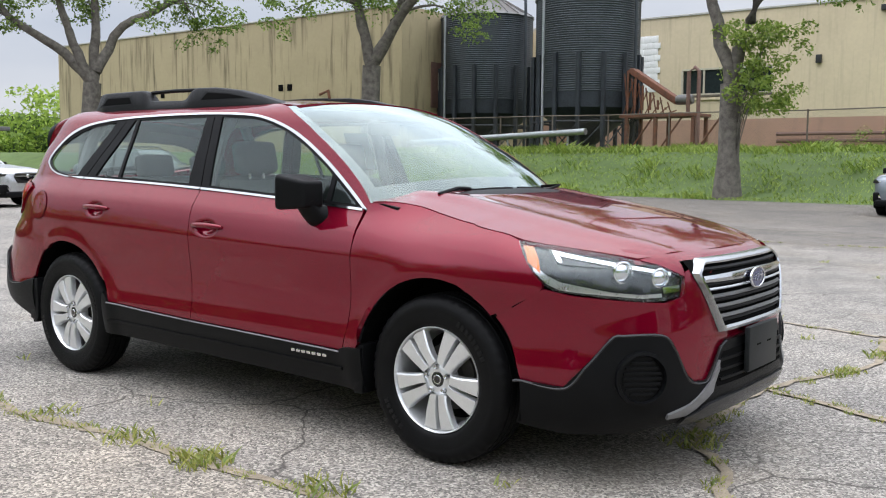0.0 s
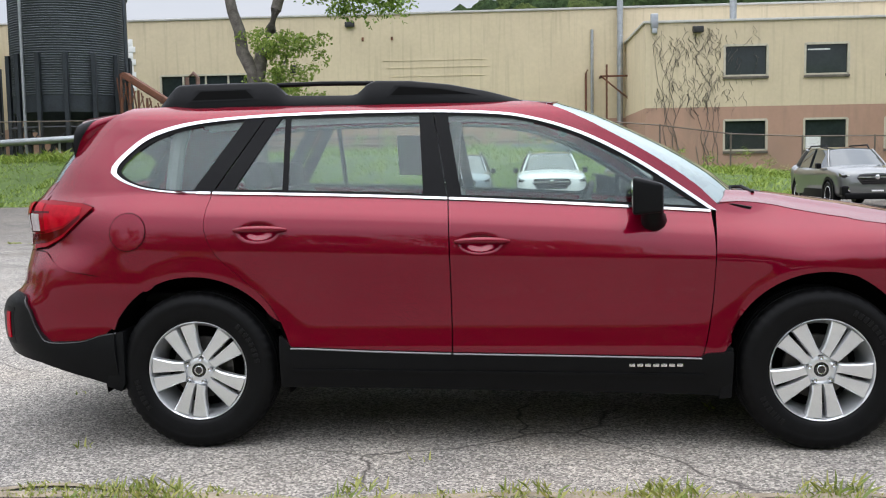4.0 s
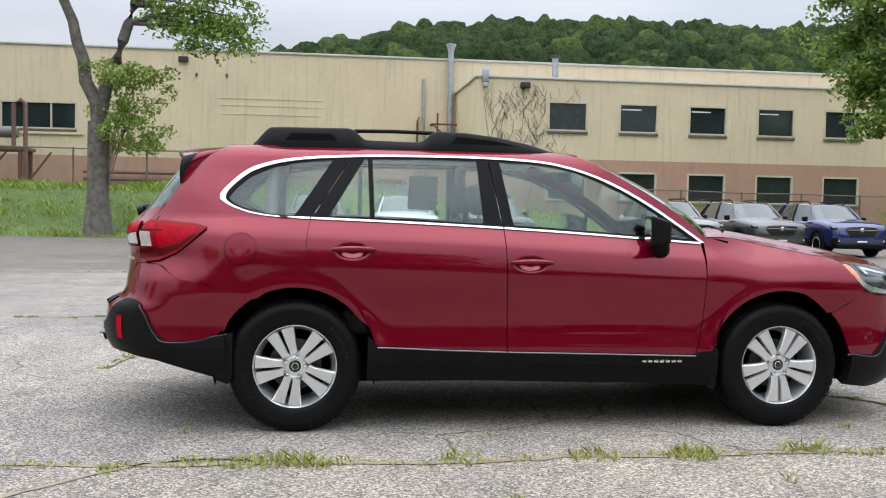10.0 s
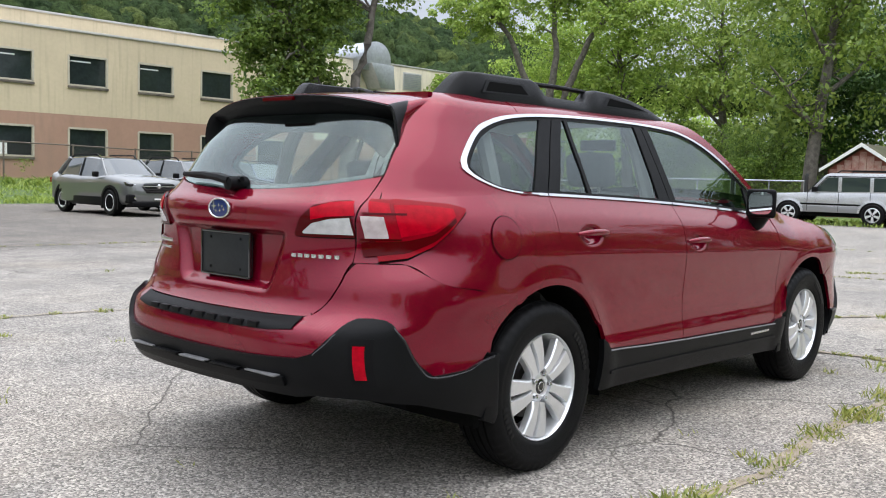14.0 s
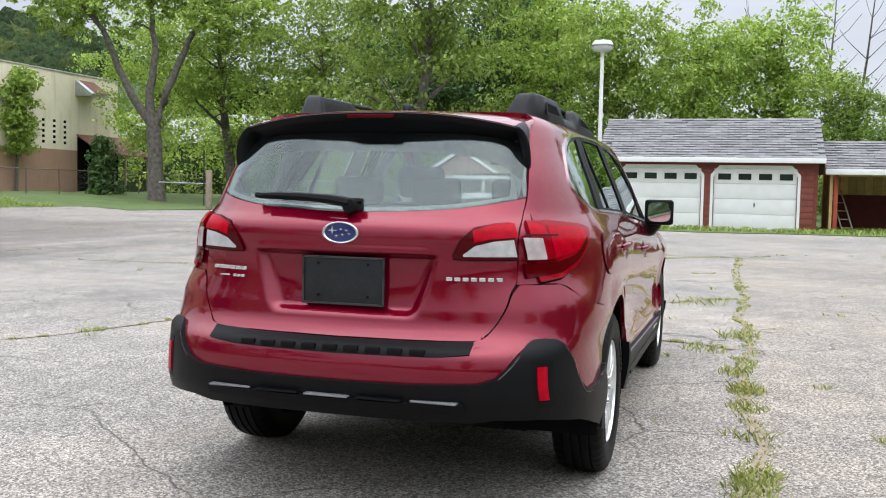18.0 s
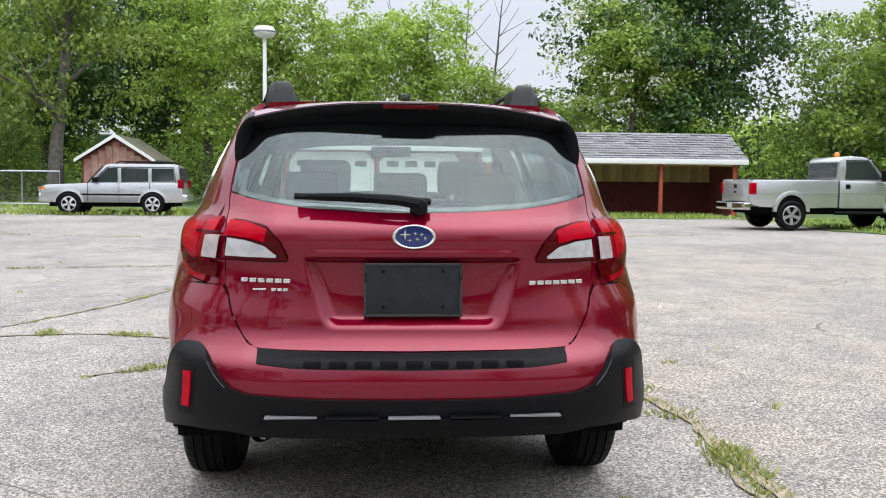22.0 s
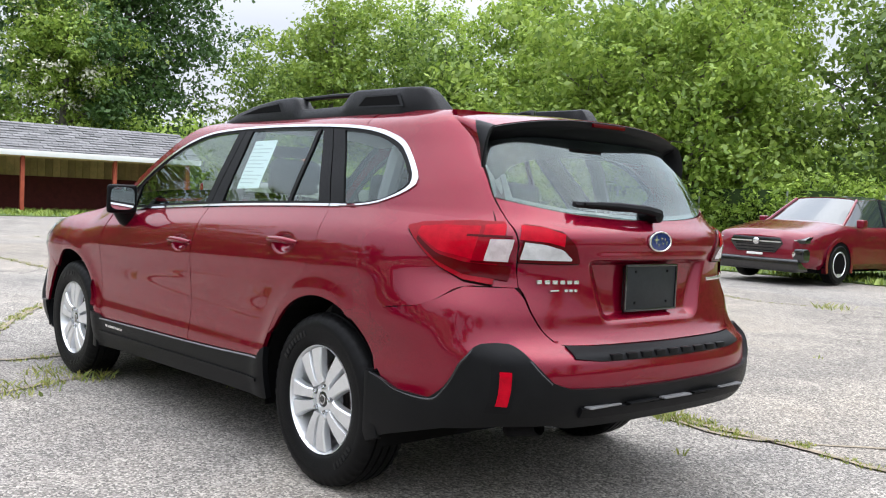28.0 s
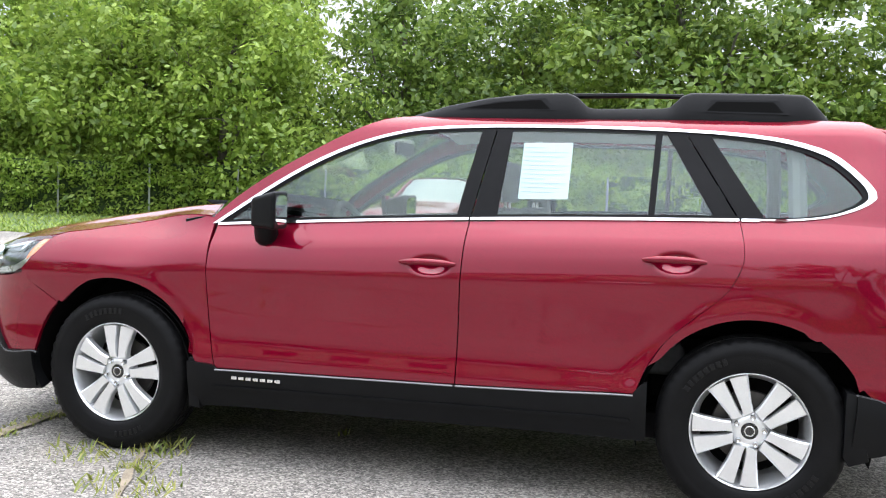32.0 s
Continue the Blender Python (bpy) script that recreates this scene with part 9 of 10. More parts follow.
# creeper-covered column on the factory wall, juniper by the yard
for nm, lab, n, fx, fy, z0, z1, r, mt in (("wall_creeper", "green creeper climbing the factory wall", 150, 53.4, Y_MAIN - 0.6, 3.4, 9.6, 1.5, LEAF_LIGHT), ("juniper", "dark green juniper bush", 80, 47.2, 38, 0.3, 4.2, 1.6, LEAF_DARK)):
    rs = np.random.RandomState(n)
    z = z0 + (z1 - z0) * rs.random(n)
    w = r * (0.6 + 0.6 * (z - z0) / (z1 - z0)) if nm == "wall_creeper" else r * (1.1 - 0.9 * (z - z0) / (z1 - z0))
    cc = np.stack([fx + rs.normal(size=n) * w * 0.5, fy + rs.normal(size=n) * 0.25, z], 1)
    v, q = leaf_cloud(cc, np.full(n, 0.6), 30, 0.26, rs, 0.3)
    t = thing(nm, lab, "creeper" if nm == "wall_creeper" else "shrub")
    fast_mesh("leaves", v, q, mt, t)
    part("stem", tube_geo([(fx, fy + 0.4, 0), (fx + 0.1, fy + 0.3, z1 * 0.5), (fx, fy + 0.3, z1 * 0.85)], 0.1, 6, radii=[0.14, 0.1, 0.04]), BARK, t)
# scrub along the bank fence
rs = np.random.RandomState(41)
sx = np.concatenate([rs.uniform(2.5, 8.5, 46), rs.uniform(-8, 2.5, 30), rs.uniform(9, 30, 30)])
cc = np.stack([sx, 35.6 + rs.normal(size=len(sx)) * 0.6, 0.5 + rs.random(len(sx)) * 1.3 + np.where(sx < 2, 0.9, 0.0)], 1)
v, q = leaf_cloud(cc, np.full(len(cc), 0.45), 70, 0.085, rs, 0.2)
scrub = thing("scrub", "straggling green scrub along a chain-link fence", "shrub")
fast_mesh("leaves", v, q, GRASS, scrub)
part("stems", join_geo(*[tube_geo([(x, 35.8, 0.2), (x + rs.normal() * 0.2, 35.7, 1.0), (x + rs.normal() * 0.4, 35.6, 1.9)], 0.018, 4, False) for x in sx[:24]]), BARK, scrub)
# thick undergrowth below the eastern trees
rs = np.random.RandomState(57)
n = 620
uy = rs.uniform(-11, 22, n)
ux = 43.2 + 2.6 * rs.random(n) + 0.8 * np.sin(uy * 0.9)
cc = np.stack([ux, uy, 0.15 + (1.6 + 1.0 * np.sin(uy * 0.7 + 1)) * rs.random(n) + (ux - 43) * 0.25], 1)
v, q = leaf_cloud(cc, 0.45 + 0.45 * rs.random(n), 44, 0.15, rs, 0.3)
tagged(fast_mesh("undergrowth", v, q, LEAF), "tangled green undergrowth below the tree line", "undergrowth", kind="stuff")
# flowering tree and bare dead tree
fl = copy_thing(proto[1], pose(43.5, -13.6, 0, 0, 0, 40))
rs = np.random.RandomState(77)
d = rs.normal(size=(90, 3))
d /= np.linalg.norm(d, axis=1, keepdims=True)
v, q = leaf_cloud(d * np.array([3.2, 3.2, 3.4]) + np.array([43.5, -12.4, 7.6]), np.full(90, 0.5), 16, 0.17, rs)
fast_mesh("tree_blossom", v, q, mat("cream_blossom", (0.62, 0.60, 0.48), 0.8, var=0.1, scale=5), fl, "cream blossom").matrix_parent_inverse = fl.matrix_basis.inverted()
rs = np.random.RandomState(5)
dead, geos = thing("dead_tree", "bare grey dead tree", "tree", m=pose(58, -7.5, 0)), []
for k in range(3):
    pts, rad = limb(rs, (k * 0.6, k * 0.8, 0), (0.05 * (k - 1), 0.12 * (k - 1), 1), 14.5, 0.16, 0.02, 0.1, 12)
    geos.append(tube_geo(pts, 0, 6, False, rad))
    for i in range(6, 12):
        for _ in range(2):
            a = rs.random() * 6.28
            bp, br = limb(rs, pts[i], (math.cos(a), math.sin(a), 0.9), 2.4, rad[i] * 0.5, 0.012, 0.2, 4)
            geos.append(tube_geo(bp, 0, 4, False, br))
part("trunk", join_geo(*geos), BARK, dead)

# hedge: creeper over a chain-link fence
hedge_line = curve_pts([(29, -20.2), (25, -22.3), (20, -24.6), (14, -25.8), (7, -25.8), (0, -25.0), (-9, -25.2), (-20, -25)], 220)
rs = np.random.RandomState(14)
cc = []
for x, y in hedge_line:
    top = 2.15 + 0.45 * noise.noise(Vector((x * 0.4, y * 0.4, 1)))
    for _ in range(6):
        cc.append((x + rs.normal() * 0.25, y + rs.normal() * 0.28, rs.random() * top + 0.1))
v, q = leaf_cloud(np.array(cc), np.full(len(cc), 0.42), 46, 0.13, rs, 0.3)
hedge = thing("hedge", "creeper-covered fence grown into a thick green hedge", "hedge")
fast_mesh("leaves", v, q, LEAF_LIGHT, hedge)
# sheet added inside the hedge, its dark colour paints the inner shade
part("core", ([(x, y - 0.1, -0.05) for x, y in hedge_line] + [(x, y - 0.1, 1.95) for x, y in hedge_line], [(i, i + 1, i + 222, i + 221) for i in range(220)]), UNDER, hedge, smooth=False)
for i in range(0, 221, 14):
    x, y = hedge_line[i]
    part("post", tube_geo([(x + 0.25, y + 0.42, 0), (x + 0.25, y + 0.42, 1.9)], 0.035, 6), GALV, hedge)
# creeper wall south of the car, near big-leaved vines
rs = np.random.RandomState(23)
cc = []
for _ in range(560):
    x = rs.uniform(-14, 6.2)
    top = 7.4 + 2.6 * noise.noise(Vector((x * 0.3, 3, 1))) - max(0, x - 3) * 1.2
    z = rs.random() * max(2.4, top)
    cc.append((x, -25.7 + 1.9 * noise.noise(Vector((x * 0.42, z * 0.42, 2))) - rs.random() * 0.5 - z * 0.10, z))
v, q = leaf_cloud(np.array(cc), np.full(len(cc), 0.62), 56, 0.20, rs, 0.4)
vines = tagged(fast_mesh("vine_thicket", v, q, LEAF_LIGHT), "tall thicket hung with broad-leaved vines", "thicket", kind="stuff")

# woods closing the view, and the wooded hill
def belt_wood(name, label, line, depth, height, clumps, per, size, seed, material):
    rs = np.random.RandomState(seed)
    pts = curve_pts(line, 200)
    idx = rs.randint(0, 201, clumps)
    base = pts[idx]
    tang = np.gradient(pts, axis=0)[idx]
    nrm = np.stack([tang[:, 1], -tang[:, 0]], 1)
    nrm /= np.linalg.norm(nrm, axis=1, keepdims=True)
    off = rs.random(clumps) * depth
    top = np.array([height * (0.8 + 0.45 * noise.noise(Vector((p[0] * 0.09, p[1] * 0.09, seed)))) for p in base])
    z = top * (rs.random(clumps) ** 0.75)
    c = np.stack([base[:, 0] + nrm[:, 0] * off, base[:, 1] + nrm[:, 1] * off, z], 1)
    v, q = leaf_cloud(c, 1.0 + 0.8 * rs.random(clumps), per, size, rs, 0.3)
    tagged(fast_mesh(name, v, q, material), label, "woods", kind="stuff")
    return pts, nrm


# the south-west stretch is unseen, added to close the reflections
wood_line = [(80, 70), (72, 44), (66, 22), (62, 2), (60, -18), (50, -36), (30, -44), (5, -42), (-20, -42), (-45, -36), (-62, -10), (-68, 12), (-74, 32), (-78, 56)]
belt_wood("woodland", "dense green woodland behind the car park", wood_line, -7, 10.5, 2300, 30, 0.40, 4, LEAF_LIGHT)
belt_wood("woodland", "dark shaded woodland edge", wood_line, -9, 8.0, 900, 30, 0.40, 6, LEAF)
# curtain added behind the woods, coloured dark for their shaded depth
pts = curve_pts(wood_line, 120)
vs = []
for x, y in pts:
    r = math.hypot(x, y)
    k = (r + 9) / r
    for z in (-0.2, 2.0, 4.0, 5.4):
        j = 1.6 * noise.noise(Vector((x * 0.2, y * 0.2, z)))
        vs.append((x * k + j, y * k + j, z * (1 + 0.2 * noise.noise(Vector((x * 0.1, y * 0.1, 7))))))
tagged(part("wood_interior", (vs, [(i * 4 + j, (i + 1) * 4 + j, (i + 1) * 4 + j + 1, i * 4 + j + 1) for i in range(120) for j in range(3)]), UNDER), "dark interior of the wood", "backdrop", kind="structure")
# hill
def hill_z(x, y):
    t = min(1, max(0, (y - 95) / 90))
    ridge = float(np.interp(x, (-90, -40, -17, 16, 48, 83, 160), (6, 19, 27, 35, 36, 37.5, 43)))
    side = min(1, max(0, (x - 70) / 60))
    t = max(t, side * 0.5)
    return ridge * (t * t * (3 - 2 * t)) + 1.6 * noise.noise(Vector((x * 0.03, y * 0.03, 1)))


# the hill's ground carries the same painted shade between its crowns
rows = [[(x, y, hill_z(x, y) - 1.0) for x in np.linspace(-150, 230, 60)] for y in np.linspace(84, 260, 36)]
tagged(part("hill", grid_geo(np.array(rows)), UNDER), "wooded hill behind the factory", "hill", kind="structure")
def wood_mat():
    """Far tree crowns: a tint for each crown, leafy mottling with painted dark gaps, and deep relief."""
    m = mat("far_wood_crowns", (0.10, 0.17, 0.04), 0.95, spec=0.05)
    n, l = m.node_tree.nodes, m.node_tree.links
    p = n["Principled BSDF"]
    geo, ramp, co, big, fine, r2, mx, b = (n.new(k) for k in ("ShaderNodeNewGeometry", "ShaderNodeValToRGB", "ShaderNodeTexCoord", "ShaderNodeTexNoise", "ShaderNodeTexNoise", "ShaderNodeValToRGB", "ShaderNodeMix", "ShaderNodeBump"))
    # crown tints dulled to put distance haze into the colour
    for k, (pos, c) in enumerate(((0.0, (0.036, 0.062, 0.029)), (0.35, (0.056, 0.088, 0.036)), (0.65, (0.044, 0.075, 0.032)), (1.0, (0.105, 0.140, 0.046)))):
        el = ramp.color_ramp.elements[k] if k < 2 else ramp.color_ramp.elements.new(pos)
        el.position, el.color = pos, (*c, 1)
    l.new(geo.outputs["Random Per Island"], ramp.inputs[0])
    big.inputs["Scale"].default_value, big.inputs["Detail"].default_value = 1.1, 7
    fine.inputs["Scale"].default_value, fine.inputs["Detail"].default_value = 2.2, 6
    for t in (big, fine):
        l.new(co.outputs["Object"], t.inputs["Vector"])
        t.inputs["Roughness"].default_value = 0.7
    # noise darkens the colour to paint shaded gaps between leaves
    r2.color_ramp.elements[0].position, r2.color_ramp.elements[0].color = 0.34, (0.40, 0.42, 0.40, 1)
    r2.color_ramp.elements[1].position, r2.color_ramp.elements[1].color = 0.66, (1.45, 1.40, 1.30, 1)
    l.new(big.outputs[0], r2.inputs[0])
    mx.data_type, mx.blend_type = "RGBA", "MULTIPLY"
    mx.inputs[0].default_value = 1.0
    l.new(ramp.outputs[0], mx.inputs[6])
    l.new(r2.outputs[0], mx.inputs[7])
    l.new(mx.outputs[2], p.inputs["Base Color"])
    b.inputs["Strength"].default_value, b.inputs["Distance"].default_value = 1.0, 0.9
    l.new(fine.outputs[0], b.inputs["Height"])
    l.new(b.outputs[0], p.inputs["Normal"])
    return m


rs = np.random.RandomState(31)
crowns = []
for _ in range(6000):
    x, y = rs.uniform(-75, 225), 92 + 112 * rs.random()
    R = 1.7 + 2.3 * rs.random() ** 1.6
    z = hill_z(x, y) - 2.2 + 1.2 * rs.random()
    if z > 5 and z + R > (0.165 * y if x < 60 else 0.10 * math.hypot(x, y)):
        crowns.append((x, y, z, R))
crowns = np.array(crowns)
NA, NR = 11, 6
ang, tilt = np.meshgrid(np.linspace(0, 2 * np.pi, NA, endpoint=False), np.array((0.02, 0.34, 0.70, 1.06, 1.48, 2.0)))
d = np.stack([np.sin(tilt) * np.cos(ang), np.sin(tilt) * np.sin(ang), np.cos(tilt)], -1).reshape(-1, 3)
ph = rs.random((len(crowns), 6)) * 6.283
k1, k2, k3 = d @ rs.normal(size=(3, 3)) * 4.5, d @ rs.normal(size=(3, 3)) * 3.2, d @ rs.normal(size=(3, 3)) * 7.0
lump = 1 + 0.13 * np.sin(k1[None, :, 0] + ph[:, :1]) * np.cos(k1[None, :, 1] + ph[:, 1:2]) + 0.11 * np.sin(k2[None, :, 0] + ph[:, 2:3]) + 0.08 * np.sin(k3[None, :, 1] + ph[:, 3:4])
lump += 0.02 * rs.normal(size=lump.shape)
v = crowns[:, None, :3] + d[None] * (lump * crowns[:, 3:4])[..., None] * np.array([1, 1, 1.12])
one = np.array([(r * NA + a, (r + 1) * NA + a, (r + 1) * NA + (a + 1) % NA, r * NA + (a + 1) % NA) for r in range(NR - 1) for a in range(NA)])
q = (np.arange(len(crowns))[:, None, None] * len(d) + one[None]).reshape(-1, 4)
woods = tagged(fast_mesh("hill_woods", v.reshape(-1, 3), q, wood_mat()), "mixed green woods of rounded crowns on the hill", "woods", kind="stuff")
woods.data.polygons.foreach_set("use_smooth", np.ones(len(q), bool))
v, q = leaf_cloud(crowns[:, :3] + np.array([0, 0, 0.3]), crowns[:, 3] * 1.06, 15, 0.36, rs, 0.0, 1.12)
tagged(fast_mesh("hill_foliage", v, q, LEAF_DARK), "loose sprays of leaves round the hill's crowns", "woods", kind="stuff")

# ---- parked vehicles ----
P_GREY = paint_mat("grey_car_paint", (0.13, 0.135, 0.13), 0.5, coat_ior=1.9)
P_WHITE = paint_mat("white_car_paint", (0.72, 0.73, 0.74), 0.0, coat_ior=1.9)
P_NAVY = paint_mat("navy_car_paint", (0.012, 0.018, 0.05), 0.4, coat_ior=1.9)
P_BLUE = paint_mat("blue_car_paint", (0.016, 0.024, 0.12), 0.4, coat_ior=1.9)
P_BLACK = paint_mat("black_car_paint", (0.012, 0.012, 0.014), 0.3, coat_ior=1.9)
P_CHARCOAL = paint_mat("charcoal_car_paint", (0.045, 0.047, 0.05), 0.5, coat_ior=1.9)
P_SILVER = paint_mat("silver_car_paint", (0.52, 0.53, 0.54), 0.7, 0.3, coat_ior=1.9)
P_WINE = paint_mat("wine_red_car_paint", (0.15, 0.0010, 0.0140), 0.25, 0.3, coat_ior=1.5)
P_SLATE = paint_mat("slate_car_paint", (0.16, 0.19, 0.22), 0.5, coat_ior=1.9)


def small_wheel_parts(owner, x, y, r, width, rim_mat):
    side = 1 if y > 0 else -1
    prof = [(r * 0.63, -width / 2), (r * 0.9, -width * 0.52), (r * 0.985, -width * 0.4), (r, -width * 0.2), (r, width * 0.2), (r * 0.985, width * 0.4), (r * 0.9, width * 0.52), (r * 0.66, width * 0.48)]
    geo = lathe_geo(prof, 32)
    if side < 0:
        geo = ([(v[0], -v[1], v[2]) for v in geo[0]], geo[1])
    w = part("wheel", move_geo(geo, pose(x, y, r)), RUBBER, owner, "wheel with black tyre")
    spokes = [lathe_geo([(r * 0.66, width * 0.46), (r * 0.60, width * 0.50), (r * 0.57, width * 0.40), (r * 0.56, -width * 0.2)], 28), lathe_geo([(0.001, width * 0.42), (r * 0.16, width * 0.41), (r * 0.18, width * 0.25)], 14)]
    for k in range(5):
        spokes.append(move_geo(prism_geo([(r * 0.1, -r * 0.07), (r * 0.58, -r * 0.13), (r * 0.58, r * 0.13), (r * 0.1, r * 0.07)], width * 0.30, width * 0.44, "y"), pose(0, 0, 0, 0, k * 72 + 18, 0)))
    geo = join_geo(*spokes)
    if side < 0:
        geo = ([(v[0], -v[1], v[2]) for v in geo[0]], [tuple(reversed(f)) for f in geo[1]])
    part("rim", move_geo(geo, pose(x, y, r)), rim_mat, w)
    back = lathe_geo([(0.001, -width * 0.1), (r * 0.58, -width * 0.1)], 20)
    part("wheel_back", move_geo(back, pose(x, y, r)), DARK, w)
    return w


def loft(stations, section, n_smooth=40):
    """A skin through cross-sections section(x, *values) at smooth steps along x."""
    xs = [s[0] for s in stations]
    fns = [spl(*[(s[0], s[k]) for s in stations]) for k in range(1, len(stations[0]))]
    rows = [section(x, *[float(f(x)) for f in fns]) for x in np.linspace(xs[0], xs[-1], n_smooth)]
    half = np.array(rows)
    other = half[:, ::-1].copy()
    other[..., 1] *= -1
    return np.concatenate([half, other[:, 1:]], 1)


def passenger_car(name, label, category, paint, L, W, H, wb, r, low, belt, hood_front, screen, roof_f, roof_r, tail, deck=None, cladding=True, rails=True, group=""):
    """A modern car facing +x with body, dark glasshouse, roof, pillars, lamps, grille and wheels."""
    c = thing(name, label, category, group)
    f, b, w = L / 2, -L / 2, W / 2
    ax_f, ax_r = wb / 2 + (L - wb) * 0.0 - 0.05 + 0.02, -wb / 2 - 0.03
    rear_top = deck if deck else belt
    st = [(b, 0.55, 0.80, w * 0.72, 0.30), (b + 0.10, 0.42, rear_top * 0.97, w * 0.90, 0.22), (b + 0.5, low, rear_top, w * 0.985, 0.12), (0, low, belt, w, 0.06), (screen - 0.25, low, belt * 1.01, w, 0.06), (screen + 0.05, low, belt + 0.03, w, 0.06),
          (f - 0.70, low, belt * 0.35 + hood_front * 0.65, w * 0.99, 0.08), (f - 0.25, low + 0.03, hood_front - 0.05, w * 0.95, 0.14), (f - 0.07, low + 0.05, hood_front - 0.10, w * 0.86, 0.22), (f, low + 0.10, hood_front - 0.17, w * 0.74, 0.28)]
    def sec(x, zl, zt, ww, rnd):
        return [(x, ww * 0.90, zl), (x, ww * 0.985, zl + 0.10), (x, ww * 0.985, (zl + zt) / 2 - 0.05), (x, ww, (zl + zt) / 2 + 0.16), (x, ww * 0.985, zt - 0.09), (x, ww * 0.93, zt - 0.02), (x, ww * 0.84, zt + 0.012), (x, ww * 0.5, zt + 0.045), (x, 0, zt + 0.055)]
    g = loft(st, sec, 48)
    vs, fs = grid_geo(g, flip=True)
    n = g.shape[1]
    k = len(vs)
    fs = list(fs) + [tuple(range(n)), tuple(reversed(range(k - n, k)))]
    part("body", (vs, fs), paint, c, "painted body shell")
    gl = [(tail, belt - 0.02, belt + 0.04, w * 0.80, w * 0.70), (roof_r, belt - 0.02, H - 0.03, w * 0.88, w * 0.62), ((roof_f + roof_r) / 2, belt - 0.02, H, w * 0.90, w * 0.66), (roof_f, belt - 0.03, H - 0.05, w * 0.89, w * 0.62), (screen, belt - 0.05, belt + 0.0, w * 0.84, w * 0.74)]
    fns = [spl(*[(s[0], s[i]) for s in gl]) for i in range(1, 5)]
    lin = lambda x, i: float(np.interp(x, [s[0] for s in gl], [s[i] for s in gl]))
    rows = []
    for x in sorted(set(list(np.linspace(tail, screen, 36)) + [s[0] for s in gl])):
        zl, zt, wb_, wt = lin(x, 1), lin(x, 2), lin(x, 3), lin(x, 4)
        zt = max(zt, zl + 0.02)
        rows.append([(x, wb_, zl), (x, wb_ * 0.5 + wt * 0.5 + 0.01, (zl + zt) / 2), (x, wt + 0.02, zt - 0.04), (x, wt * 0.85, zt - 0.005), (x, wt * 0.45, zt + 0.012), (x, 0, zt + 0.016)])
    half = np.array(rows)
    other = half[:, ::-1].copy()
    other[..., 1] *= -1
    part("glasshouse", grid_geo(np.concatenate([half, other[:, 1:]], 1), flip=True), CAR_GLASS, c, "dark reflecting windows")
    on = [i for i, row in enumerate(rows) if roof_r - 0.05 <= row[0][0] <= roof_f + 0.04]
    roof_half = half[on][:, 2:]
    other = roof_half[:, ::-1].copy()
    other[..., 1] *= -1
    part("roof", grid_geo(np.concatenate([roof_half, other[:, 1:]], 1), 0.012, 0, 0.02, flip=True), paint, c, "painted roof")
    for side in (-1, 1):
        def pil(x0, x1, wd):
            a = [(x0, lin(x0, 3), lin(x0, 1)), (x1, lin(x1, 4) + 0.01, max(lin(x1, 2) - 0.02, lin(x1, 1)))]
            part("pillar", flip_y(tube_geo([a[0], ((a[0][0] + a[1][0]) / 2, (a[0][1] + a[1][1]) / 2 + 0.012, (a[0][2] + a[1][2]) / 2), a[1]], wd, 6), side), paint, c)
        pil(screen - 0.02, roof_f, 0.026)
        pil(tail + 0.12, roof_r, 0.06)
        mid = (screen + tail) / 2 + 0.1
        part("door_pillar", flip_y(tube_geo([(mid, lin(mid, 3) + 0.004, lin(mid, 1)), (mid - 0.04, (lin(mid, 3) + lin(mid, 4)) / 2 + 0.02, (lin(mid, 1) + lin(mid, 2)) / 2), (mid - 0.08, lin(mid, 4) + 0.02, lin(mid, 2) - 0.04)], 0.03, 5), side), BLACK_TRIM, c)
        part("mirror", flip_y(box_geo(screen - 0.48, screen - 0.30, w * 0.96, w * 1.10, belt - 0.02, belt + 0.13, 0.035, 3), side), paint if paint is not P_GREY else BLACK_TRIM, c)
        part("headlamp", flip_y(prism_geo([(f - 0.48, hood_front - 0.10), (f - 0.20, hood_front - 0.11), (f - 0.045, hood_front - 0.16), (f - 0.05, hood_front - 0.22), (f - 0.32, hood_front - 0.20)], w * 0.56, w * 0.94, "y", 0.012), side), GLOSS_BLACK, c, "dark slanting headlamp")
        part("lamp_strip", flip_y(box_geo(f - 0.08, f - 0.028, w * 0.58, w * 0.80, hood_front - 0.185, hood_front - 0.165, 0.004), side), REFLECTOR, c)
        part("tail_lamp", flip_y(box_geo(b + 0.02, b + 0.30, w * 0.66, w * 0.95, rear_top - 0.22, rear_top - 0.07, 0.02), side), LENS_RED, c, "red tail lamp")
        part("fog_pod", flip_y(box_geo(f - 0.30, f - 0.015, w * 0.56, w * 0.93, 0.36, 0.60, 0.05, 3), side), BLACK_TRIM if cladding else GLOSS_BLACK, c)
        part("fog_lamp", flip_y(move_geo(lathe_geo([(0.001, 0.01), (0.042, 0.008), (0.05, -0.02)], 14, "x"), pose(f - 0.012, w * 0.74, 0.50)), side), REFLECTOR, c)
        for ax in (ax_f, ax_r):
            ring = [(ax + (r + 0.12) * math.cos(a), r + (r + 0.12) * math.sin(a)) for a in np.linspace(-0.35, math.pi + 0.35, 20)]
            inner = [(ax + (r + 0.05) * math.cos(a), r + (r + 0.05) * math.sin(a)) for a in np.linspace(math.pi + 0.35, -0.35, 20)]
            part("arch_trim", flip_y(prism_geo(ring + inner, w * 0.92, w * 1.012, "y"), side), BLACK_TRIM if cladding else paint, c, smooth=False)
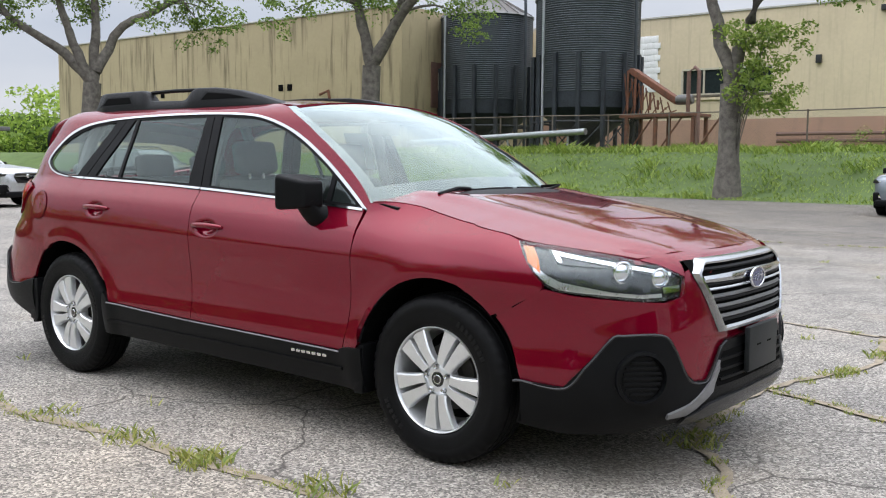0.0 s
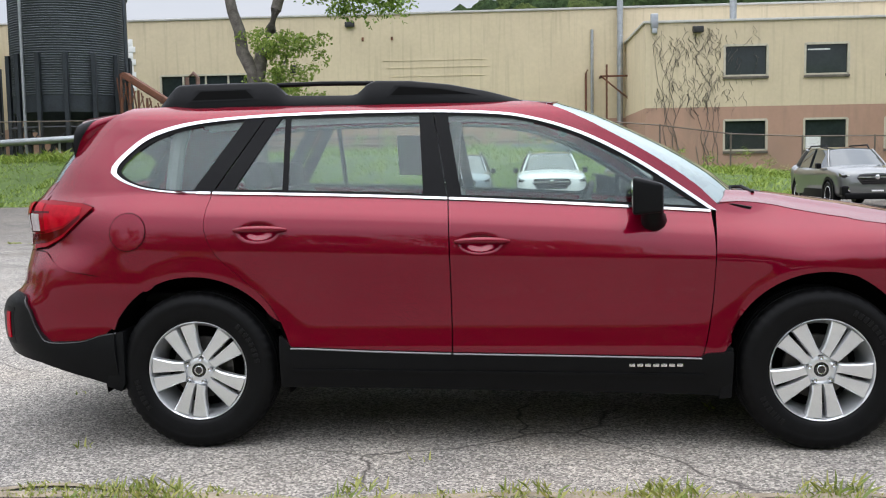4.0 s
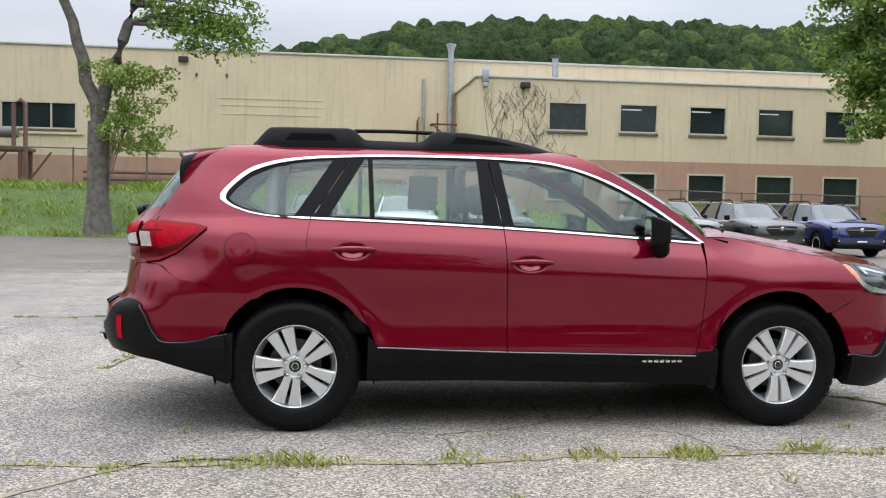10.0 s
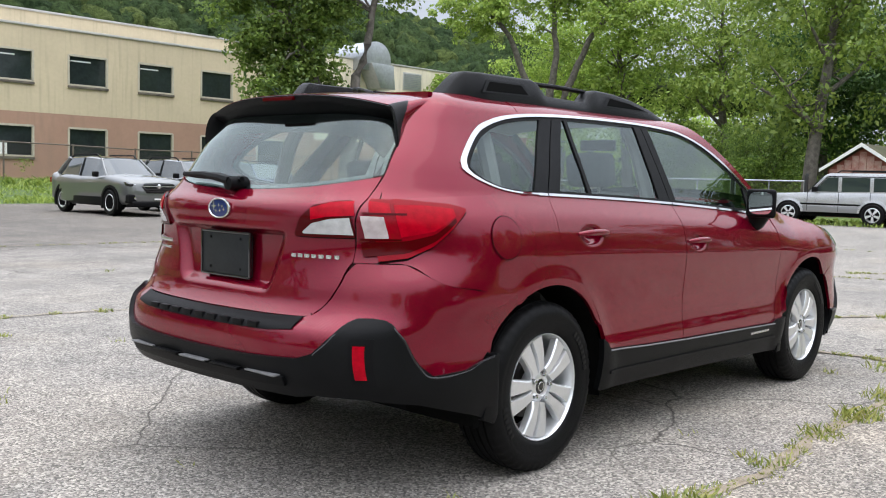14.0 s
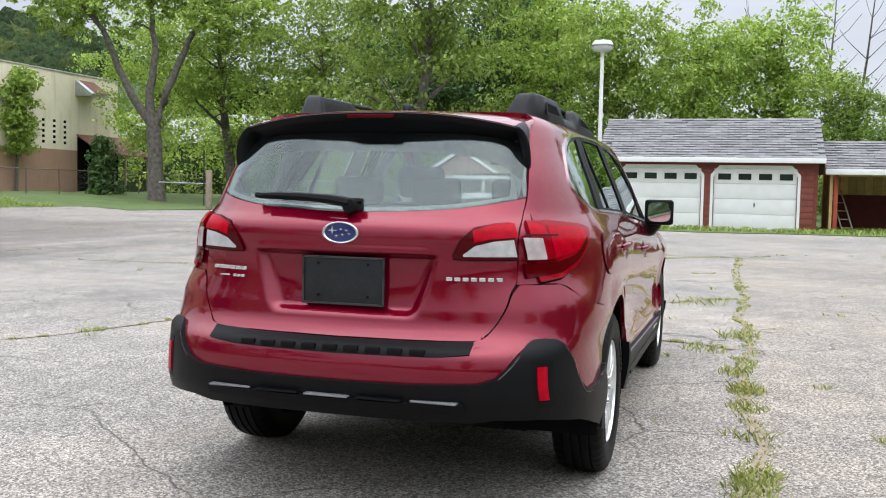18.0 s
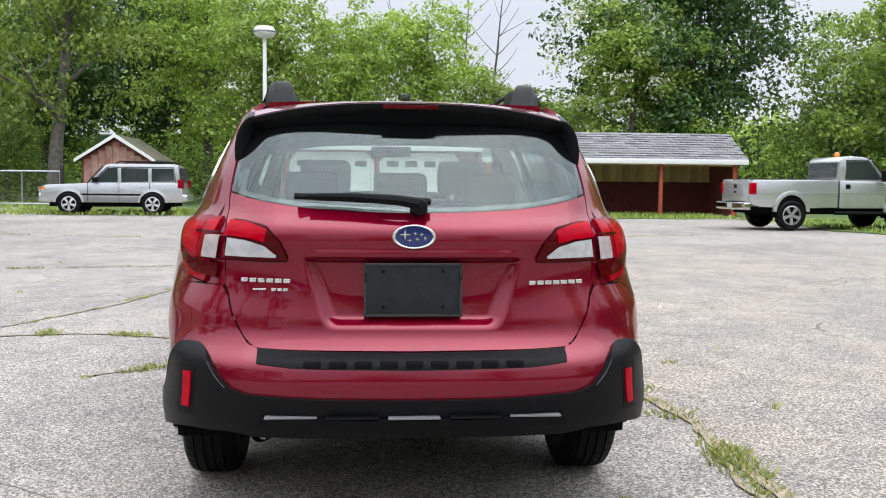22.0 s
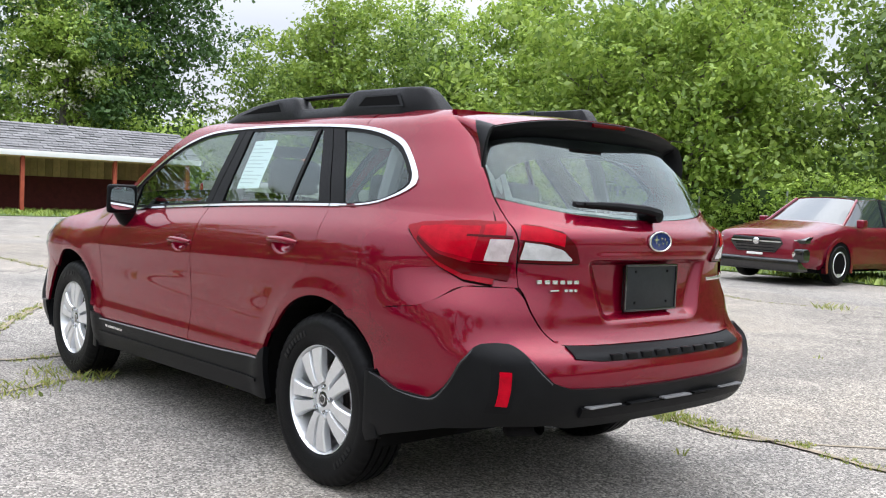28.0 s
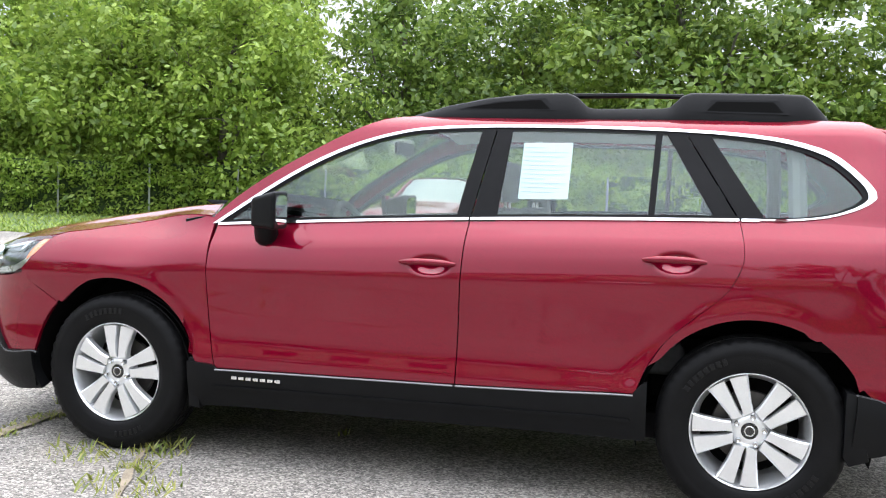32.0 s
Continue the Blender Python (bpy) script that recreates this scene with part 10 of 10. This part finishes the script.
            # solid dark disc whose colour stands for the shade inside the arch
            part("arch_hollow", flip_y(prism_geo(ring, w * 0.80, w * 0.998, "y"), side), DARK, c, smooth=False)
            small_wheel_parts(c, ax, side * (w - 0.10), r, 0.22, ALLOY if not (paint is P_BLACK or paint is P_NAVY) else GLOSS_BLACK)
        if cladding:
            part("sill", flip_y(box_geo(ax_r + r, ax_f - r, w * 0.90, w * 1.008, low - 0.02, low + 0.20, 0.02), side), BLACK_TRIM, c)
        if rails:
            part("roof_rail", flip_y(tube_geo([(roof_f - 0.15, w * 0.60, H - 0.04), (roof_f - 0.3, w * 0.60, H + 0.05), (roof_r + 0.2, w * 0.60, H + 0.05), (roof_r, w * 0.60, H - 0.03)], 0.022, 6), side), BLACK_TRIM, c)
        for hx in (0.25, -0.75):
            part("door_handle", flip_y(tube_geo([(hx - 0.10, w * 0.995, belt - 0.16), (hx + 0.10, w * 0.995, belt - 0.165)], 0.016, 6), side), paint, c)
    gh = hood_front
    part("grille", prism_geo([(-0.36, gh - 0.40), (0.36, gh - 0.40), (0.50, gh - 0.24), (0.44, gh - 0.14), (-0.44, gh - 0.14), (-0.50, gh - 0.24)], f - 0.10, f + 0.015, "x", 0.012), GLOSS_BLACK, c, "black hexagon grille")
    for k in range(4):
        part("grille_bar", box_geo(f + 0.012, f + 0.022, -0.38, 0.38, gh - 0.375 + k * 0.05, gh - 0.362 + k * 0.05), BLACK_TRIM, c, smooth=False)
    for s in (-1, 1):
        part("grille_wing", flip_y(box_geo(f + 0.012, f + 0.026, 0.07, 0.47, gh - 0.225, gh - 0.205), s), SATIN, c, smooth=False)
    part("badge", move_geo(lathe_geo([(0.001, 0.01), (0.05, 0.008), (0.06, 0)], 18, "x"), pose(f + 0.02, 0, gh - 0.215)), SILVER_BADGE, c)
    part("lower_bumper", box_geo(f - 0.35, f + 0.03, -w * 0.86, w * 0.86, low - 0.04, 0.42, 0.05, 3), BLACK_TRIM if cladding else GLOSS_BLACK, c, "black lower bumper")
    part("front_plate", box_geo(f + 0.028, f + 0.042, -0.15, 0.15, 0.455, 0.495, 0.006), WHITE_PAINT, c, "small pale plate bar")
    part("rear_bumper", box_geo(b - 0.02, b + 0.30, -w * 0.80, w * 0.80, low + 0.02, 0.60, 0.06, 3), BLACK_TRIM if cladding else paint, c)
    part("underside", box_geo(b + 0.3, f - 0.3, -w * 0.82, w * 0.82, low - 0.05, low + 0.25), DARK, c, smooth=False)
    part("wiper", tube_geo([(screen + 0.02, -0.5, belt + 0.04), (screen - 0.05, 0.3, belt + 0.07)], 0.012, 4), BLACK_TRIM, c)
    return c


def repaint(root, old, new_mat):
    """Gives the copies' painted parts a paint of their own."""
    for o in (root, *root.children_recursive):
        if o.type == "MESH" and o.data.materials and o.data.materials[0] is old:
            o.material_slots[0].link = "OBJECT"
            o.material_slots[0].material = new_mat


cross = passenger_car("crossover", "grey crossover with black cladding, parked facing the car park", "car", P_GREY, 4.48, 1.82, 1.60, 2.67, 0.355, 0.30, 1.05, 1.03, 0.98, 0.28, -1.50, -2.14, group="row of parked crossovers")
z_row = 0.0
cross.matrix_basis = pose(9.24, 21.85, z_row, 0, 0, -90)
for x, y, pm, lab, yaw in ((-1.35, 23.0, P_SLATE, "slate-grey crossover with black cladding, parked facing the car park", -90), (1.16, 21.7, P_WHITE, "white crossover with black cladding, parked facing the car park", -91), (3.75, 21.7, P_BLACK, "black crossover parked facing the car park", -90),
                           (12.0, 22.3, P_CHARCOAL, "charcoal crossover parked beside a grey one", -89), (14.5, 22.15, P_BLUE, "dark blue crossover at the end of the row", -92)):
    cc = copy_thing(cross, pose(x, y, z_row, 0, 0, yaw))
    cc["label"] = lab
    repaint(cc, P_GREY, pm)
left = copy_thing(cross, pose(-22.5, 8.5, 0, 0, 0, 20))
left["label"], left["group"] = "silver crossover parked across the lot", "cars across the lot"
repaint(left, P_GREY, P_SILVER)
left = copy_thing(cross, pose(-20.5, 13.0, 0, 0, 0, 10))
left["label"], left["group"] = "black crossover parked across the lot", "cars across the lot"
repaint(left, P_GREY, P_BLACK)
sedan = passenger_car("sedan", "dark red saloon car parked by the lawn", "car", P_WINE, 4.84, 1.84, 1.52, 2.75, 0.335, 0.24, 0.98, 0.90, 1.10, 0.25, -1.15, -2.05, deck=1.06, cladding=False, rails=False)
sedan.matrix_basis = pose(3.95, -14.0, 0.03, 0, 0, 88)

# silver box-shaped four-wheel-drive
suv = thing("four_wheel_drive", "silver boxy four-wheel-drive with a front guard bar", "car")
w = 0.94
part("body", prism_geo([(-2.35, 0.42), (-2.38, 0.75), (-2.34, 1.12), (0.90, 1.08), (2.18, 1.02), (2.34, 0.92), (2.36, 0.55), (2.28, 0.42)], -w, w, "y", 0.05), P_SILVER, suv, "silver slab-sided body")
part("cabin", prism_geo([(-2.30, 1.05), (-2.22, 1.70), (-2.05, 1.76), (0.10, 1.75), (0.25, 1.70), (0.85, 1.06)], -w + 0.10, w - 0.10, "y", 0.06), P_SILVER, suv)
for s in (-1, 1):
    for out in ([(-2.10, 1.16), (-2.06, 1.60), (-1.32, 1.60), (-1.32, 1.14)], [(-1.20, 1.14), (-1.20, 1.60), (-0.30, 1.61), (-0.30, 1.12)], [(-0.18, 1.12), (-0.18, 1.61), (0.16, 1.60), (0.62, 1.12)]):
        part("side_window", prism_geo(out, s * (w - 0.105), s * (w - 0.088), "y"), CAR_GLASS, suv, smooth=False)
    part("rub_strip", box_geo(-1.6, 1.2, s * w - 0.01, s * w + 0.012, 0.66, 0.72), BLACK_TRIM, suv, smooth=False)
    part("mirror", flip_y(box_geo(0.45, 0.62, w - 0.02, w + 0.16, 1.10, 1.28, 0.03), s), BLACK_TRIM, suv)
    part("roof_rack", flip_y(tube_geo([(-2.0, 0.70, 1.76), (-1.9, 0.70, 1.83), (-0.2, 0.70, 1.83), (-0.1, 0.70, 1.76)], 0.025, 6), s), BLACK_TRIM, suv)
    part("tail_lamp", flip_y(box_geo(-2.40, -2.2, w - 0.20, w + 0.008, 0.92, 1.22, 0.02), s), LENS_RED, suv, "red tail lamp")
    part("turn_lamp", flip_y(box_geo(2.20, 2.36, w - 0.25, w + 0.006, 0.86, 0.95, 0.01), s), AMBER, suv)
    for ax in (1.42, -1.36):
        ring = [(ax + 0.50 * math.cos(a), 0.42 + 0.46 * math.sin(a)) for a in np.linspace(0, math.pi, 14)]
        part("arch", flip_y(prism_geo(ring, w - 0.1, w + 0.035, "y", 0.01), s), P_SILVER, suv)
        ring = [(ax + 0.43 * math.cos(a), 0.40 + 0.40 * math.sin(a)) for a in np.linspace(-0.3, math.pi + 0.3, 14)]
        # dark disc again paints the arch's inner shade
        part("arch_hollow", flip_y(prism_geo(ring, w - 0.2, w + 0.04, "y"), s), DARK, suv, smooth=False)
        small_wheel_parts(suv, ax, s * (w - 0.06), 0.375, 0.24, ALLOY)
part("windscreen", prism_geo([(0.32, 1.66), (0.86, 1.10), (0.88, 1.10), (0.34, 1.68)], -w + 0.2, w - 0.2, "y"), CAR_GLASS, suv, smooth=False)
part("rear_window", prism_geo([(-2.335, 1.14), (-2.25, 1.62), (-2.27, 1.62), (-2.355, 1.14)], -w + 0.2, w - 0.2, "y"), CAR_GLASS, suv, smooth=False)
part("rear_bumper", box_geo(-2.52, -2.2, -w + 0.03, w - 0.03, 0.45, 0.70, 0.06, 3), P_SILVER, suv)
P_PEWTER = paint_mat("pewter_lower_paint", (0.25, 0.255, 0.26), 0.6, 0.35, coat_ior=1.6)
part("front_bumper", box_geo(2.20, 2.44, -w + 0.04, w - 0.04, 0.42, 0.72, 0.07, 3), P_SILVER, suv, "silver front bumper")
part("grille", box_geo(2.30, 2.385, -0.50, 0.50, 0.76, 0.96, 0.02), GLOSS_BLACK, suv, "dark slotted grille")
for k in range(7):
    part("grille_slot", box_geo(2.38, 2.395, -0.45 + k * 0.15 - 0.045, -0.45 + k * 0.15 + 0.045, 0.78, 0.94, 0.004), DARK, suv, smooth=False)
for s in (-1, 1):
    part("lower_panel", flip_y(box_geo(-0.90, 0.95, w - 0.02, w + 0.010, 0.42, 0.64, 0.02), s), P_PEWTER, suv, "pewter lower door panel")
    for x in (-0.24, -1.26, 0.80):
        part("door_gap", flip_y(box_geo(x - 0.007, x + 0.007, w - 0.012, w + 0.0115, 0.46, 1.10), s), DARK, suv, smooth=False)
    for x in (-0.10, -1.10):
        part("door_handle", flip_y(box_geo(x - 0.02, x + 0.14, w - 0.005, w + 0.028, 0.94, 0.98, 0.01), s), P_SILVER, suv)
    part("headlamp", flip_y(box_geo(2.22, 2.372, 0.56, w - 0.06, 0.80, 0.95, 0.03, 3), s), REFLECTOR, suv, "round-cornered headlamp")
    part("window_seal", flip_y(tube_geo([(-2.13, w - 0.095, 1.12), (-2.08, w - 0.095, 1.63), (0.17, w - 0.095, 1.635), (0.68, w - 0.095, 1.09)], 0.016, 5), s), BLACK_TRIM, suv)
for x in (-1.6, -0.5):
    part("rack_bar", tube_geo([(x, -0.70, 1.83), (x, 0.70, 1.83)], 0.02, 6), BLACK_TRIM, suv)
part("guard_bar", tube_geo([(2.42, -0.6, 0.45), (2.52, -0.55, 0.9), (2.52, 0.55, 0.9), (2.42, 0.6, 0.45)], 0.035, 8), SATIN, suv, "bright front guard bar")
part("underside", box_geo(-2.1, 2.1, -0.8, 0.8, 0.28, 0.5), DARK, suv, smooth=False)
suv.matrix_basis = pose(29.0, 8.78, 0.02, 0, 0, 92)

# silver pickup
truck = thing("pickup_truck", "silver pickup with an orange roof beacon and red plough mount", "truck")
w = 1.0
SEAM_GREY = mat("dark_panel_gap", (0.02, 0.02, 0.022), 0.8)
STEEL_RIM = mat("bright_steel_rim", (0.42, 0.42, 0.42), 0.35, metal=0.7, var=0.2, scale=12)
side_out = [(-2.88, 0.66), (-2.90, 0.98), (-2.88, 1.32), (-0.20, 1.34), (-0.20, 0.60), (-1.10, 0.58), (-2.60, 0.60)]
part("bed", prism_geo(side_out, -w, w, "y", 0.045), P_SILVER, truck, "silver load bed")
part("bed_hollow", box_geo(-2.78, -0.30, -w + 0.10, w - 0.10, 1.20, 1.349), BLACK_TRIM, truck, smooth=False)
part("cab_lower", prism_geo([(-0.165, 0.58), (-0.165, 1.33), (1.36, 1.31), (1.46, 1.30), (2.35, 1.25), (2.70, 1.18), (2.80, 1.08), (2.82, 0.72), (2.66, 0.58)], -w, w, "y", 0.06), P_SILVER, truck, "silver cab and bonnet")
part("cab", prism_geo([(-0.165, 1.28), (-0.12, 1.86), (-0.02, 1.95), (0.30, 1.975), (0.70, 1.95), (0.86, 1.88), (1.46, 1.29)], -w + 0.13, w - 0.13, "y", 0.06), P_SILVER, truck)
part("bonnet_bulge", prism_geo([(1.50, 1.27), (1.55, 1.34), (2.30, 1.30), (2.66, 1.20), (2.66, 1.12)], -0.62, 0.62, "y", 0.05), P_SILVER, truck)
for s in (-1, 1):
    part("side_window", prism_geo([(0.10, 1.38), (0.11, 1.84), (0.78, 1.83), (1.18, 1.40), (1.16, 1.37)], s * (w - 0.138), s * (w - 0.118), "y"), CAR_GLASS, truck, "dark side window", False)
    part("window_frame", flip_y(tube_geo([(0.08, w - 0.122, 1.36), (0.09, w - 0.122, 1.86), (0.80, w - 0.122, 1.855), (1.22, w - 0.122, 1.38), (0.08, w - 0.122, 1.36)], 0.014, 5), s), BLACK_TRIM, truck)
    for x in (-0.182, 1.30):
        part("panel_gap", flip_y(box_geo(x - 0.008, x + 0.008, w - 0.01, w + 0.002, 0.62, 1.32), s), SEAM_GREY, truck, smooth=False)
    part("door_handle", flip_y(box_geo(0.02, 0.16, w - 0.005, w + 0.03, 1.10, 1.22, 0.015), s), BLACK_TRIM, truck)
    part("body_crease", flip_y(box_geo(-2.7, 2.6, w - 0.02, w + 0.010, 0.985, 1.005, 0.006), s), P_SILVER, truck)
    part("side_step", flip_y(tube_geo([(-0.30, w - 0.02, 0.46), (1.30, w - 0.02, 0.46)], 0.05, 8), s), BLACK_TRIM, truck, "black side step")
    part("tail_lamp", flip_y(box_geo(-2.925, -2.74, w - 0.11, w + 0.012, 0.94, 1.24, 0.025, 3), s), LENS_RED_LIT, truck, "red tail lamp")
    part("headlamp", flip_y(box_geo(2.62, 2.835, w - 0.30, w - 0.01, 0.94, 1.14, 0.03, 3), s), LENS_CLEAR, truck)
    part("turn_lamp", flip_y(box_geo(2.64, 2.80, w - 0.10, w + 0.006, 0.97, 1.10, 0.02), s), AMBER, truck)
    part("mirror", flip_y(box_geo(1.10, 1.24, w + 0.02, w + 0.26, 1.30, 1.60, 0.04, 3), s), BLACK_TRIM, truck)
    part("mirror_arm", flip_y(tube_geo([(1.22, w - 0.06, 1.38), (1.17, w + 0.10, 1.40)], 0.025, 6), s), BLACK_TRIM, truck)
    for ax in (1.80, -1.66):
        ring = [(ax + 0.57 * math.cos(a), 0.46 + 0.58 * math.sin(a)) for a in np.linspace(0.05, math.pi - 0.05, 18)]
        inner = [(ax + 0.46 * math.cos(a), 0.46 + 0.47 * math.sin(a)) for a in np.linspace(math.pi - 0.05, 0.05, 18)]
        part("arch_flare", flip_y(prism_geo(ring + inner, w - 0.06, w + 0.05, "y", 0.012), s), P_SILVER, truck)
        ring = [(ax + 0.47 * math.cos(a), 0.45 + 0.48 * math.sin(a)) for a in np.linspace(-0.25, math.pi + 0.25, 18)]
        # the truck's arch shade, painted as a dark disc
        part("arch_hollow", flip_y(prism_geo(ring, w - 0.30, w + 0.006, "y"), s), DARK, truck, smooth=False)
        small_wheel_parts(truck, ax, s * (w - 0.06), 0.41, 0.26, STEEL_RIM)
part("rear_window", prism_geo([(-0.10, 1.42), (-0.06, 1.80), (-0.155, 1.80), (-0.185, 1.42)], -w + 0.24, w - 0.24, "y"), CAR_GLASS, truck, smooth=False)
part("windscreen", prism_geo([(0.92, 1.86), (1.40, 1.36), (1.44, 1.37), (0.96, 1.88)], -w + 0.2, w - 0.2, "y"), CAR_GLASS, truck, smooth=False)
part("tailgate", box_geo(-2.925, -2.87, -w + 0.16, w - 0.16, 0.74, 1.33, 0.025), P_SILVER, truck, "silver tailgate")
part("tailgate_latch", box_geo(-2.935, -2.915, -0.09, 0.09, 1.10, 1.20, 0.01), BLACK_TRIM, truck)
part("tailgate_badge", box_geo(-2.935, -2.915, -0.08, 0.08, 0.96, 1.02, 0.01), BADGE_BLUE, truck)
part("rear_bumper", box_geo(-3.09, -2.88, -w + 0.02, w - 0.02, 0.52, 0.72, 0.04, 3), CHROME, truck, "chrome rear bumper")
part("bumper_step", box_geo(-3.08, -2.90, -0.45, 0.45, 0.715, 0.735, 0.006), BLACK_TRIM, truck)
part("plate_bar", box_geo(-3.105, -3.085, -0.15, 0.15, 0.56, 0.68, 0.006), FLASHING, truck, "plain plate bar")
part("front_bumper", box_geo(2.74, 2.96, -w + 0.03, w - 0.03, 0.50, 0.74, 0.05, 3), CHROME, truck, "chrome front bumper")
part("grille", box_geo(2.74, 2.84, -0.62, 0.62, 0.80, 1.12, 0.03, 3), GRILLE_CHROME, truck, "chrome grille")
part("beacon", move_geo(lathe_geo([(0.09, 0), (0.09, 0.06), (0.05, 0.12), (0.001, 0.13)], 14, "z"), pose(0.30, 0, 1.975)), AMBER, truck, "orange roof beacon")
part("plough_mount", join_geo(*[prism_geo([(2.92, 0.36), (3.36, 0.36), (3.46, 0.62), (3.22, 1.0), (2.96, 1.02)], y - 0.03, y + 0.03, "y") for y in (-0.40, 0.40)], box_geo(3.0, 3.3, -0.22, 0.22, 0.58, 0.95, 0.02), box_geo(2.92, 3.2, -0.5, 0.5, 0.35, 0.5), box_geo(2.92, 3.04, -0.45, -0.3, 0.3, 1.0), box_geo(2.92, 3.04, 0.3, 0.45, 0.3, 1.0), box_geo(2.95, 3.5, -0.06, 0.06, 0.6, 0.7), tube_geo([(3.0, -0.4, 0.95), (3.4, 0.0, 0.65)], 0.04, 6), tube_geo([(3.0, 0.4, 0.95), (3.4, 0.0, 0.65)], 0.04, 6)), mat("red_painted_steel", (0.45, 0.02, 0.02), 0.5, var=0.2, scale=6), truck, "red plough mount", False)
part("underside", box_geo(-2.6, 2.4, -0.8, 0.8, 0.42, 0.66), DARK, truck, smooth=False)
# a short-coupled tall cab: wheels keep their roundness
squeeze = Matrix.Translation((-3.09 * 0.06, 0, 0)) @ Matrix.Diagonal((0.94, 1, 1.05, 1))
for ob in truck.children:
    if ob.name.startswith("wheel"):
        ax = sum(v.co.x for v in ob.data.vertices) / len(ob.data.vertices)
        for o in (ob, *ob.children):
            o.data.transform(Matrix.Translation(((squeeze @ Vector((ax, 0, 0))).x - ax, 0, 0)))
    elif ob.name.startswith("plough"):
        ob.data.transform(Matrix.Translation((0.10, 0, 0)) @ squeeze)
    else:
        ob.data.transform(squeeze)
        for v in ob.data.vertices:
            v.co.x = min(v.co.x, 1.95 + (v.co.x - 1.95) * 0.62)
truck.matrix_basis = pose(21.0, -13.35, 0.02, 0, 0, -88)
